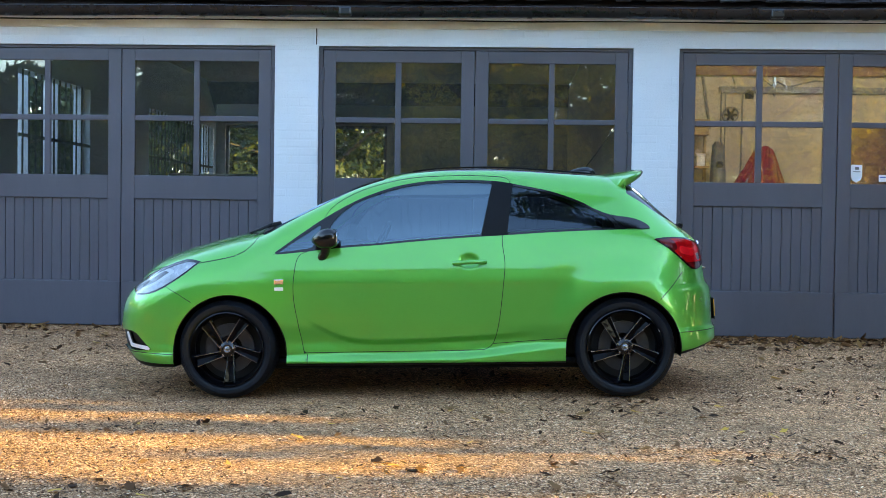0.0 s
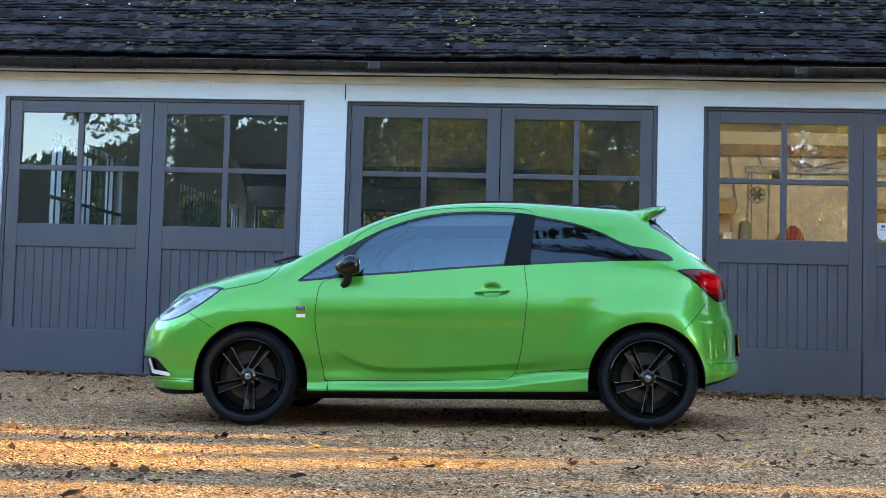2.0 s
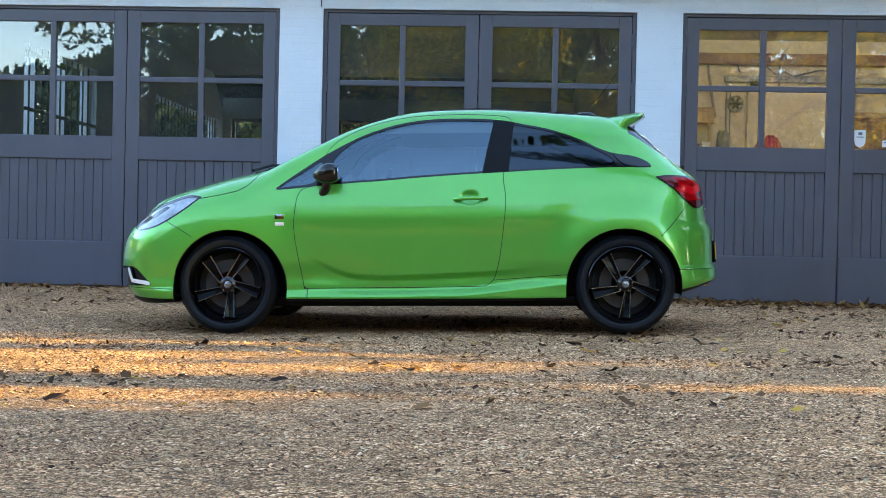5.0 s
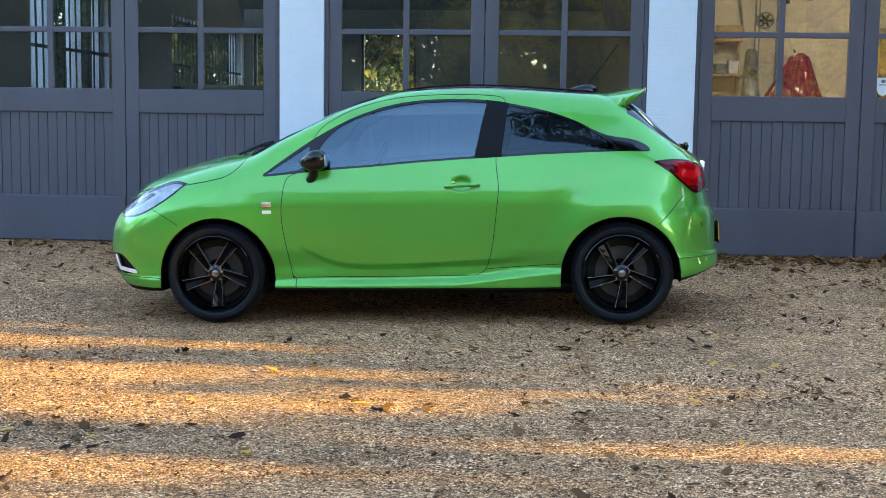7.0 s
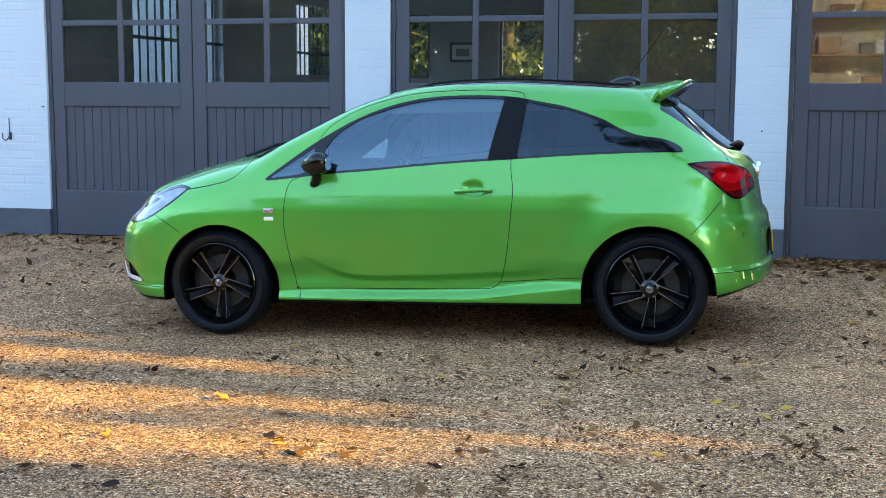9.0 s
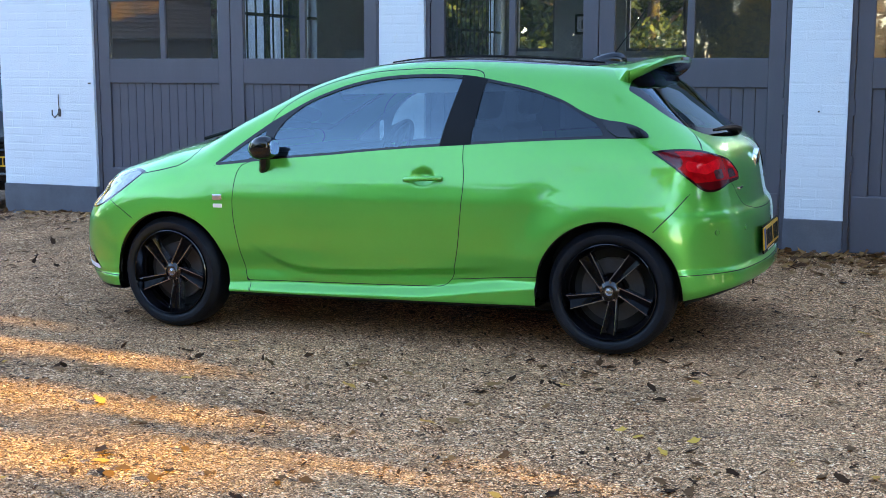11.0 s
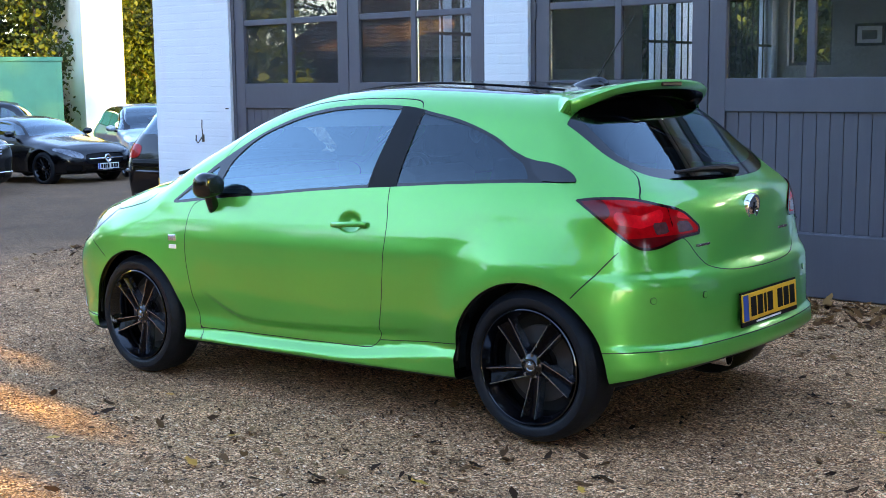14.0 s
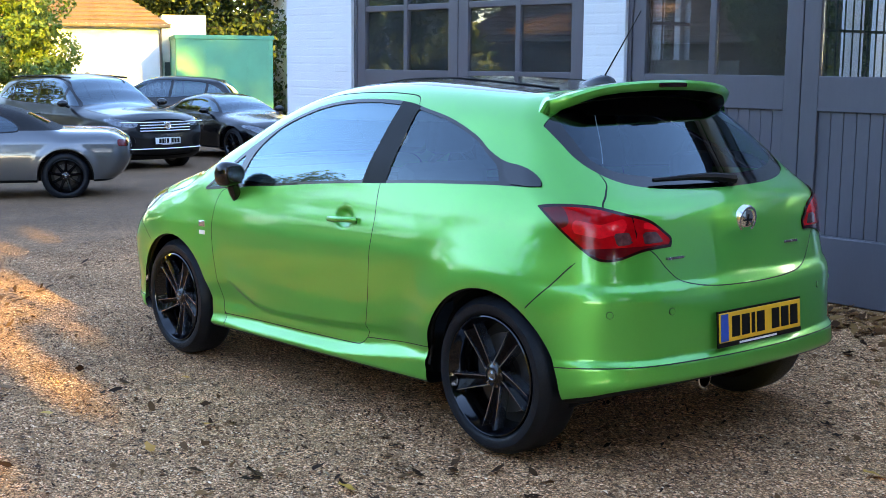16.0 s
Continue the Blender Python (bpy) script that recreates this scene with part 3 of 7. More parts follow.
def body_field(B):
    """The solid of a car body as one smooth field, negative inside."""
    def F(x, y, z):
        ay = np.abs(y)
        zt = B["top"](x) - B["crown"](x) * ay ** 2
        slope = (B["top"](x + 0.02) - B["top"](x - 0.02)) / 0.04
        top = (z - zt) / np.sqrt(1 + slope ** 2)
        rear = (x - (B["rear"](z) - B["rear_bow"] * ay ** 2)) * B["rear_k"](z)
        fr = (B["front"](z) + B["front_bow"] * ay ** 2 - x) * 0.95
        side = (ay - B["side"](x, z)) * 0.97
        f = smax(top, side, B["k_top"](x))
        f = smax(f, rear, B["k_rear"](z))
        f = smax(f, fr, 0.22)
        return smax(f, B["floor"](x) - z, 0.03)
    return F


def surface(F, lo, hi, h):
    """Meshes F = 0 in a box by surface nets, then settles the points on it."""
    ax = [np.arange(a, b + h, h) for a, b in zip(lo, hi)]
    G = F(*np.meshgrid(*ax, indexing="ij")).astype(np.float32)
    S = G < 0
    n = G.shape
    cell = np.zeros((n[0] - 1, n[1] - 1, n[2] - 1), np.int8)
    for i in (0, 1):
        for j in (0, 1):
            for k in (0, 1):
                cell += S[i:n[0] - 1 + i, j:n[1] - 1 + j, k:n[2] - 1 + k]
    act = np.argwhere((cell > 0) & (cell < 8))
    idx = np.full(cell.shape, -1, np.int64)
    idx[tuple(act.T)] = np.arange(len(act))
    acc, cntv = np.zeros((len(act), 3)), np.zeros(len(act))
    corners = [(i, j, k) for i in (0, 1) for j in (0, 1) for k in (0, 1)]
    for a in range(8):
        for b in range(a + 1, 8):
            ca, cb = np.array(corners[a]), np.array(corners[b])
            if np.abs(ca - cb).sum() != 1:
                continue
            ga, gb = G[tuple((act + ca).T)], G[tuple((act + cb).T)]
            x = (ga < 0) != (gb < 0)
            t = np.where(x, ga / (ga - gb + (~x)), 0)
            acc += x[:, None] * (ca + t[:, None] * (cb - ca))
            cntv += x
    V = np.array([a[0] for a in ax]) + h * (act + acc / cntv[:, None])
    Q = []
    for d in range(3):
        sl0 = [slice(None)] * 3
        sl1 = [slice(None)] * 3
        sl0[d], sl1[d] = slice(0, -1), slice(1, None)
        A, Bq = S[tuple(sl0)], S[tuple(sl1)]
        e = np.argwhere(A != Bq)
        u, w = (d + 1) % 3, (d + 2) % 3
        ok = (e[:, u] > 0) & (e[:, w] > 0) & (e[:, u] < n[u] - 1) & (e[:, w] < n[w] - 1)
        e = e[ok]
        q = []
        for du, dw in ((-1, -1), (0, -1), (0, 0), (-1, 0)):
            c = e.copy()
            c[:, u] += du
            c[:, w] += dw
            q.append(idx[tuple(c.T)])
        q = np.stack(q, 1)
        flip = ~A[tuple(e.T)]
        q[flip] = q[flip][:, ::-1]
        Q.append(q)
    Q = np.concatenate(Q)

    def grad(P):
        g = np.empty_like(P)
        for d in range(3):
            o = np.zeros(3)
            o[d] = 0.003
            g[:, d] = (F(*(P + o).T) - F(*(P - o).T)) / 0.006
        return g
    for _ in range(3):
        g = grad(V)
        V = V - np.clip(F(*V.T) / ((g * g).sum(1) + 1e-9), -h, h)[:, None] * g
    T = np.concatenate([Q[:, [0, 1, 2]], Q[:, [0, 2, 3]]])
    return Skin(V, grad(V), T)


def paint(name, base, metal=0.45, rough=0.32, coat=1.0):
    """Car lacquer: metal flake under a clear coat, with a little dust."""
    m = bpy.data.materials.new(name)
    m.use_nodes = True
    nt = m.node_tree
    b = nt.nodes["Principled BSDF"]
    pos = nd(nt, "TexCoord").outputs["Object"]
    fl = nd(nt, "TexVoronoi", Vector=pos, Scale=900.0)
    n1 = nd(nt, "TexNoise", Vector=pos, Scale=2.5, Detail=5.0).outputs[0]
    c = mix(nt, ramp(nt, n1, [(0.35, (0.0,) * 3), (0.7, (1.0,) * 3)]), tuple(v * 0.94 for v in base), base)
    sp = nd(nt, "SeparateColor", Color=fl.outputs["Color"]).outputs[0]
    c = mix(nt, 1.0, c, ramp(nt, sp, [(0, (0.90,) * 3), (1, (1.08,) * 3)]), "MULTIPLY")
    nt.links.new(c, b.inputs["Base Color"])
    b.inputs["Metallic"].default_value = metal
    b.inputs["Roughness"].default_value = rough
    b.inputs["Coat Weight"].default_value = coat
    b.inputs["Specular IOR Level"].default_value = 0.5 * coat
    b.inputs["Coat IOR"].default_value = 1.54
    rr = nd(nt, "MapRange", i0=n1, i3=0.03, i4=0.08)
    nt.links.new(rr.outputs[0], b.inputs["Coat Roughness"])
    return m


green_paint = paint("green_lacquer", (0.094, 0.440, 0.052), 0.54, 0.35)
trim_black = mat("gloss_black", (0.004, 0.004, 0.005), 0.12, var=0.2, coat=0.25, spec=0.35, local=True)
trim_matt = mat("matt_black", (0.004, 0.004, 0.0045), 0.5, var=0.3, local=True, spec=0.16)
seal = mat("panel_gap", (0.004, 0.006, 0.003), 0.7, var=0.1, local=True)
car_glass = glass("car_glass", (0.80, 0.92, 0.92), 0.64, gloss=1.2, sheen=(0.62, 0.86, 1.0), base=0.105)
dark_glass = glass("tinted_glass", (0.75, 0.85, 0.95), 0.36, gloss=1.2, sheen=(0.70, 0.88, 1.0), base=0.01)
rubber = mat("tyre_rubber", (0.006, 0.0075, 0.011), 0.48, var=0.35, scale=12, bump=0.25, bscale=150, local=True, spec=0.2, dirt=((0.010, 0.009, 0.008), 0.70))
alloy_black = mat("black_alloy", (0.002, 0.002, 0.003), 0.07, var=0.2, coat=0.0, spec=0.55, local=True)
alloy_face = mat("black_alloy_face", (0.002, 0.002, 0.003), 0.18, var=0.2, spec=0.09, local=True)
disc_steel = mat("brake_steel", (0.035, 0.032, 0.032), 0.45, metal=0.3, var=0.3, local=True)
chrome = mat("chrome", (0.80, 0.81, 0.83), 0.08, metal=1.0, var=0.04, local=True)
glass_edge = mat("glass_edge", (0.003, 0.003, 0.004), 0.04, var=0.1, coat=0.0, spec=0.62, local=True)
# spoke edges of the black alloy: their bright glint is put into this grey
edge_highlight = mat("alloy_edge_highlight", (0.26, 0.28, 0.32), 0.16, metal=0.9, var=0.3, local=True, scale=20)
cap_metal = mat("wheel_cap", (0.28, 0.28, 0.29), 0.25, metal=0.9, var=0.3, local=True, scale=60)
lamp_red = mat("red_lens", (0.38, 0.002, 0.004), 0.06, var=0.35, coat=0.0, spec=0.20, local=True, scale=16)
lamp_bright = mat("bright_red_lens", (0.72, 0.006, 0.012), 0.10, var=0.25, spec=0.3, local=True, scale=24)
lamp_dark = mat("dark_red_lens", (0.10, 0.002, 0.004), 0.10, var=0.2, coat=0.1, spec=0.35, local=True)
lamp_edge = mat("lens_rim", (0.020, 0.002, 0.003), 0.12, var=0.2, spec=0.4, local=True)
lamp_clear = mat("clear_lens", (0.11, 0.035, 0.04), 0.12, metal=0.2, var=0.4, coat=0.5, local=True, scale=40)
lamp_inner = mat("lamp_bowl", (0.86, 0.88, 0.90), 0.25, metal=0.15, var=0.35, local=True, scale=22)
far_lamp = mat("far_headlamp", (0.13, 0.14, 0.16), 0.15, metal=0.5, var=0.6, coat=1.0, local=True, scale=14)
lamp_glass = glass("lamp_cover", (0.95, 0.97, 1.0), 0.97, gloss=1.3)
bright_trim = mat("satin_chrome", (0.85, 0.87, 0.90), 0.35, metal=0.4, var=0.1, local=True)
seat_cloth = mat("seat_cloth", (0.03, 0.03, 0.032), 0.9, var=0.3, local=True, bump=0.3)
plate_yellow = mat("plate_yellow", (0.80, 0.42, 0.015), 0.35, var=0.05, local=True)
plate_white = mat("plate_white", (0.72, 0.72, 0.70), 0.35, var=0.05, local=True)
plate_blue = mat("plate_blue", (0.02, 0.07, 0.35), 0.35, var=0.05, local=True)


def wheel_set(R, width, rim, spokes, twin=True, m_rim=None, seg=56):
    """Tyre, rim, spokes, hub and brake of one wheel as bmeshes; its face looks to -y, its outer wall is at y = 0."""
    out = []
    w = width
    bm = lathe(bmesh.new(), [(rim + 0.004, 0.02), (rim + 0.012, 0.004), (rim + 0.3 * (R - rim), -0.004), (rim + 0.62 * (R - rim), -0.002), (R - 0.022, 0.010), (R - 0.006, 0.026), (R, 0.045),
                             (R, w - 0.045), (R - 0.006, w - 0.026), (R - 0.03, w - 0.006), (rim, w)], seg)
    # tread grooves and raised wall marks
    out.append(("tyre", bm, rubber))
    bm = lathe(bmesh.new(), [(rim + 0.006, 0.012), (rim + 0.005, 0.001), (rim + 0.001, -0.002), (rim - 0.003, 0.003), (rim - 0.006, 0.022), (rim - 0.018, 0.034), (rim - 0.03, 0.10), (rim - 0.03, w), (rim + 0.005, w)], seg)
    out.append(("rim", bm, m_rim or alloy_black))
    n = spokes
    body, edge = bmesh.new(), bmesh.new()
    for k in range(n):
        for off in ((-1, 1) if twin else (0,)):
            bm = edge if twin else body
            th = 2 * math.pi * k / n
            ray_, across = Vector((math.cos(th), 0, math.sin(th))), Vector((-math.sin(th), 0, math.cos(th)))
            hw0, hw1 = (0.0052, 0.0036) if twin else (0.022, 0.013)
            o0, o1 = ((0.036 if off > 0 else 0.004), (0.050 if off > 0 else -0.016)) if twin else (0.0, 0.0)
            prof = []
            for t in np.linspace(0, 1, 6):
                o_ = o0 + (o1 - o0) * t
                reach = math.sqrt((rim - 0.020) ** 2 - o1 * o1)
                c = ray_ * (0.030 + (reach - 0.030) * t) + across * o_
                hw = hw0 + (hw1 - hw0) * t
                tan = across
                yf = 0.032 - 0.026 * t ** 1.5
                prof.append([c + tan * hw + Vector((0, yf + 0.012, 0)), c + tan * hw * 0.45 + Vector((0, yf, 0)), c - tan * hw * 0.45 + Vector((0, yf, 0)), c - tan * hw + Vector((0, yf + 0.012, 0)),
                             c - tan * hw + Vector((0, yf + 0.05, 0)), c + tan * hw + Vector((0, yf + 0.05, 0))])
            rows = [[bm.verts.new(p) for p in r] for r in prof]
            for q, s in zip(rows, rows[1:]):
                for j in range(6):
                    bm.faces.new((q[j], q[(j + 1) % 6], s[(j + 1) % 6], s[j]))
            bm.faces.new(rows[0])
            bm.faces.new(rows[-1][::-1])
        if twin:
            # gloss web between the two edges of a blade
            reach = math.sqrt((rim - 0.020) ** 2 - 0.05 ** 2)
            web = []
            bm = body
            for t in np.linspace(0, 1, 5):
                c = ray_ * (0.030 + (reach - 0.030) * t)
                yf = 0.032 - 0.026 * t ** 1.5 + 0.006
                lo, hi = 0.004 - 0.020 * t, 0.036 + 0.014 * t
                web.append([bm.verts.new(c + across * o_ + Vector((0, y_, 0))) for o_, y_ in ((lo, yf), (lo * 0.62 + hi * 0.38, yf + 0.016 * t), (hi, yf), (hi, yf + 0.035), (lo, yf + 0.035))])
            for q, s in zip(web, web[1:]):
                for j in range(5):
                    bm.faces.new((q[j], q[(j + 1) % 5], s[(j + 1) % 5], s[j]))
    for b_ in (body, edge):
        bmesh.ops.recalc_face_normals(b_, faces=b_.faces)
    out.append(("spokes", body, m_rim or alloy_face))
    if twin:
        out.append(("spoke_edges", edge, m_rim or edge_highlight))
    else:
        edge.free()
    out.append(("hub", lathe(bmesh.new(), [(0.0, 0.022), (0.03, 0.022), (0.034, 0.026), (0.050, 0.032), (0.058, 0.05), (0.065, 0.09)], 32), m_rim or alloy_black))
    out.append(("centre_cap", lathe(bmesh.new(), [(0.0, 0.017), (0.010, 0.017), (0.014, 0.019), (0.017, 0.017), (0.021, 0.018), (0.023, 0.024)], 32), cap_metal))
    out.append(("brake_disc", lathe(bmesh.new(), [(0.08, 0.10), (0.085, 0.095), (rim * 0.68, 0.095), (rim * 0.68, 0.118), (0.08, 0.118)], 40), disc_steel))
    out.append(("hub_back", lathe(bmesh.new(), [(0.0, 0.125), (rim - 0.028, 0.13)], 32), gap_black))
    for k in range(5):
        a = 2 * math.pi * (k + 0.5) / 5
        out.append(("wheel_bolt", lathe(bmesh.new(), [(0.0, 0.026), (0.006, 0.026), (0.008, 0.04)], 8, at=(0.046 * math.cos(a), 0, 0.046 * math.sin(a))), cap_metal))
    return out


def add_wheels(car, xs, R, width, rim, spokes, yface, twin=True, m_rim=None, seg=56):
    first = None
    for x in xs:
        for sd in (-1, 1):
            w = new("wheel")
            w.parent = car
            w.matrix_local = pose(x, sd * yface, R, 0, 0, 0 if sd < 0 else 180) @ pose(0, 0, 0, 0, -50 + 2 * x, 0)
            if first is None:
                first = [part(n, bm, m, w, smooth=n not in ("spokes", "spoke_edges")) for n, bm, m in wheel_set(R, width, rim, spokes, twin, m_rim, seg)]
            else:
                for o in first:
                    c = o.copy()
                    scene.collection.objects.link(c)
                    c.parent = w


def number_plate(car, at, rear, uk_blue=True):
    """A plate whose lettering is shown as plain bars."""
    p = part("number_plate", boxm((-0.26, -0.004, -0.056), (0.26, 0.004, 0.056), 0.002), plate_yellow if rear else plate_white, car, "yellow rear number plate" if rear else "white front number plate")
    p.matrix_local = at
    x = -0.19
    for w in (0.05, 0.05, 0.022, 0.05, -0.03, 0.05, 0.05, 0.05):
        if w < 0:
            x += 0.035
            continue
        part("bar", boxm((x, -0.0055, -0.04), (x + w, -0.0042, 0.04)), trim_matt, p)
        x += w + 0.012
    if uk_blue:
        part("blue_band", boxm((-0.258, -0.0055, -0.052), (-0.212, -0.0042, 0.052)), plate_blue, p)
    part("surround", box(box(boxm((-0.268, 0.0, -0.075), (0.268, 0.008, -0.058)), (-0.268, 0.001, 0.058), (0.268, 0.008, 0.064)), (-0.268, 0.0045, -0.075), (0.268, 0.0075, 0.064)), trim_matt, p)
    part("strip", boxm((-0.14, -0.002, -0.0705), (0.10, -0.001, -0.0625)), plate_white, p)
    return p

# ---------- the green hatchback ----------
def green_hatchback():
    car = thing("hatchback_car", label="bright metallic green three-door hatchback parked on the gravel", category="car")
    tilt = math.atan2(0.062, 2.509)
    car.matrix_world = Matrix.Translation((-0.0995, 8.785, 0.327 - 0.3125 * math.cos(tilt))) @ Matrix.Rotation(-tilt, 4, "Y")

    half = curve((0.16, .80), (0.205, .838), (0.235, .853), (0.30, .851), (0.36, .842), (0.5, .853), (0.62, .860), (0.72, .862), (0.80, .851), (0.90, .822), (0.97, .800), (1.02, .783),
                 (1.10, .752), (1.20, .700), (1.30, .645), (1.38, .595), (1.48, .52))
    low_line = curve((-0.95, 0.60), (-0.80, 0.53), (-0.665, .461), (-0.558, .407), (-0.44, .374), (-0.30, .364), (0.0, .372), (0.44, .395), (0.70, .413), (0.95, .43))
    skirt = curve((-1.0, .285), (-0.5, .290), (0.20, .299), (0.42, .318), (0.64, .345), (1.0, .374))

    def side(x, z):
        w = half(z)
        hi = sstep(0.9, 1.25, z)
        w = w - hi * 0.035 * ((x - 0.15) / 1.0) ** 2
        w = w - 0.045 * sstep(1.0, 2.0, x) * (1 - 0.4 * hi) - 0.02 * sstep(-1.3, -2.0, x)
        # waist pinch ahead of the rear arch
        w = w - 0.012 * np.exp(-((x - 0.25) / 0.6) ** 2) * sstep(0.3, 0.6, z) * (1 - sstep(0.72, 1.20, z))
        # scallop below the door line
        fade = sstep(-0.78, -0.42, x) * (1 - sstep(0.36, 0.78, x))
        ledge = sstep(-0.062, -0.004, z - skirt(x))
        w = w - 0.029 * fade * sstep(0.010, -0.036, z - low_line(x)) * ledge
        w = w - 0.008 * fade * np.clip((low_line(x) - z) / 0.085, 0, 1) * ledge
        # the sill below the doors stands out as a ledge from arch to arch
        w = w - 0.021 * (1 - fade) * sstep(-1.02, -0.96, x) * sstep(1.02, 0.94, x) * ledge * sstep(0.47, 0.34, z)
        # front lip
        w = w + 0.016 * sstep(0.296, 0.272, z) * sstep(-1.56, -1.63, x)
        # flared arches
        for cx in (-1.24, 1.248):
            r = np.hypot(x - cx, z - 0.30)
            w = w + 0.006 * np.exp(-((r - 0.36) / 0.07) ** 2) * sstep(0.2, 0.35, z)
            w = w + (0.034 if cx > 0 else 0.014) * (sstep(0.64, 0.37, r) - 0.35) * sstep(0.72, 0.42, r) * sstep(0.25, 0.40, z)
        # finger cup behind the door handle
        w = w - 0.022 * np.exp(-(((x - 0.287) / 0.052) ** 2 + ((z - 0.858) / 0.036) ** 2) ** 2)
        return w

    B = dict(
        top=curve((-2.2, .50), (-2.10, .66), (-2.0, .762), (-1.88, .835), (-1.7, .925), (-1.5, .987), (-1.3, 1.035), (-1.12, 1.073), (-1.0, 1.115), (-0.85, 1.19), (-0.667, 1.275),
                  (-0.48, 1.358), (-0.295, 1.416), (-0.08, 1.458), (0.14, 1.476), (0.36, 1.479), (0.63, 1.466), (0.81, 1.452), (1.0, 1.436), (1.2, 1.416), (1.5, 1.380), (2.1, 1.28)),
        crown=curve((-2.1, .10), (-1.6, .16), (-1.1, .13), (-0.6, .13), (0.2, .12), (1.4, .12)),
        rear=curve((.16, 1.74), (.24, 1.80), (.30, 1.885), (.35, 1.918), (.405, 1.916), (.435, 1.896), (.55, 1.893), (.64, 1.889), (.675, 1.879), (.71, 1.856), (.80, 1.839), (.90, 1.822), (.96, 1.80), (1.0, 1.765), (1.04, 1.712),
                   (1.10, 1.635), (1.2, 1.525), (1.32, 1.405), (1.45, 1.28)),
        rear_k=curve((0.2, 1.0), (0.95, 0.95), (1.05, 0.72), (1.45, 0.70)), rear_bow=0.20,
        front=curve((.16, -1.98), (.24, -2.07), (.34, -2.12), (.48, -2.135), (.58, -2.135), (.66, -2.115), (.75, -2.05)), front_bow=0.42,
        side=side,
        k_top=curve((-2.1, .22), (-1.2, .16), (-0.9, .07), (0.0, .10), (1.2, .12)),
        k_rear=curve((0.2, .22), (0.5, .30), (0.8, .30), (1.0, .20), (1.2, .12)),
        floor=curve((-2.2, .20), (-1.9, .185), (-1.4, .205), (0, .205), (1.5, .232), (1.62, .258), (1.9, .330), (2.0, .34)))
    F = body_field(B)
    sk = surface(F, (-2.2, -0.96, 0.12), (2.0, 0.04, 1.56), 0.0135)
    sk, _ = sk.cut(sk.V[:, 1])

    def X(s): return s.V[:, 0]
    def Yc(s): return s.V[:, 1]
    def Z(s): return s.V[:, 2]

    def both(name, s, m, label="", d=0.0):
        s = s.moved(d) if d else s
        a = s.object(name, m, car, label)
        b = s.mirrored().object(name, m, car, label)
        return a, b

    def centred(name, s, m, label="", d=0.0):
        s = s.moved(d) if d else s
        return s.joined(s.mirrored()).object(name, m, car, label)

    # wheel openings
    for cx in (-1.235, 1.248):
        f = np.maximum(np.where(Z(sk) > 0.298, np.hypot(X(sk) - cx, Z(sk) - 0.298), np.abs(X(sk) - cx)) - 0.362, Yc(sk) + 0.5)
        _, sk = sk.cut(f)
    n = sk.N / np.linalg.norm(sk.N, axis=1, keepdims=True)
    under, sk = sk.cut(0.6 + n[:, 2] + 5 * np.clip(Z(sk) - 0.32, 0, 1))
    centred("underbody", under, trim_matt)

    # glazing
    side_only = lambda s: Yc(s) + 0.42
    dlo = spline_loop([(-.965, .908), (-.79, 1.035), (-.625, 1.146), (-.44, 1.248), (-.29, 1.307), (-.14, 1.348), (.04, 1.372), (.26, 1.376), (.47, 1.364), (.62, 1.336), (.80, 1.297), (.98, 1.234),
                       (1.09, 1.177), (1.20, 1.136), (1.29, 1.122), (1.355, 1.104), (1.405, 1.078), (1.432, 1.050), (1.30, 1.047), (1.156, 1.046), (.80, 1.034), (.50, 1.018), (.23, 1.004), (-.06, .984), (-.28, .965), (-.56, .946), (-.80, .922)], 6, sharp=(0, 17))
    inner, sk = sk.cut(np.maximum(sdf(dlo, X(sk), Z(sk)), side_only(sk)))
    for name, loop, m, lab in (
            ("quarter_light", [(-.925, .925), (-.78, 1.02), (-.655, 1.103), (-.665, 1.05), (-.70, .962), (-.80, .938)], car_glass, "small fixed front quarter glass"),
            ("door_window", [(-.632, .957), (-.605, 1.06), (-.55, 1.148), (-.44, 1.232), (-.29, 1.291), (-.14, 1.332), (.04, 1.357), (.26, 1.361), (.435, 1.352), (.42, 1.29), (.362, 1.025), (.23, 1.017), (-.06, .997), (-.28, .978), (-.50, .964)], car_glass, "door window reflecting the sky"),
            ("rear_side_window", [(.528, 1.034), (.563, 1.335), (.62, 1.322), (.80, 1.283), (.98, 1.219), (1.09, 1.160), (1.165, 1.118), (1.21, 1.062), (1.0, 1.055), (.80, 1.046)], dark_glass, "tinted rear side window")):
        lp = spline_loop(loop, 6, sharp=(0, 8, 10) if name == "door_window" else ((0, 1, 7) if name == "rear_side_window" else (0, 2)))
        g, inner = inner.cut(sdf(lp, X(inner), Z(inner)))
        both(name, g, m, lab, -0.004)
    pillar, inner = inner.cut(sdf(np.array([(.362, 1.0), (.435, 1.39), (.575, 1.39), (.53, 1.0)]), X(inner), Z(inner)))
    both("b_pillar", pillar, trim_matt, "satin black pillar trim")
    tip, inner = inner.cut(sdf(np.array([(1.165, 1.165), (1.30, 1.17), (1.44, 1.14), (1.53, 1.04), (1.275, 1.053), (1.225, 1.085)]), X(inner), Z(inner)))
    both("quarter_trim", tip, glass_edge, "gloss black panel behind the rear side window", 0.006)
    both("window_trim", inner, trim_black, "gloss black window surround")
    ws = np.array([(0, 1.072), (.3, 1.068), (.55, 1.050), (.70, 1.035), (.66, 1.14), (.60, 1.27), (.53, 1.385), (.4, 1.408), (0, 1.425), (-1, 1.42), (-1, 1.08)])
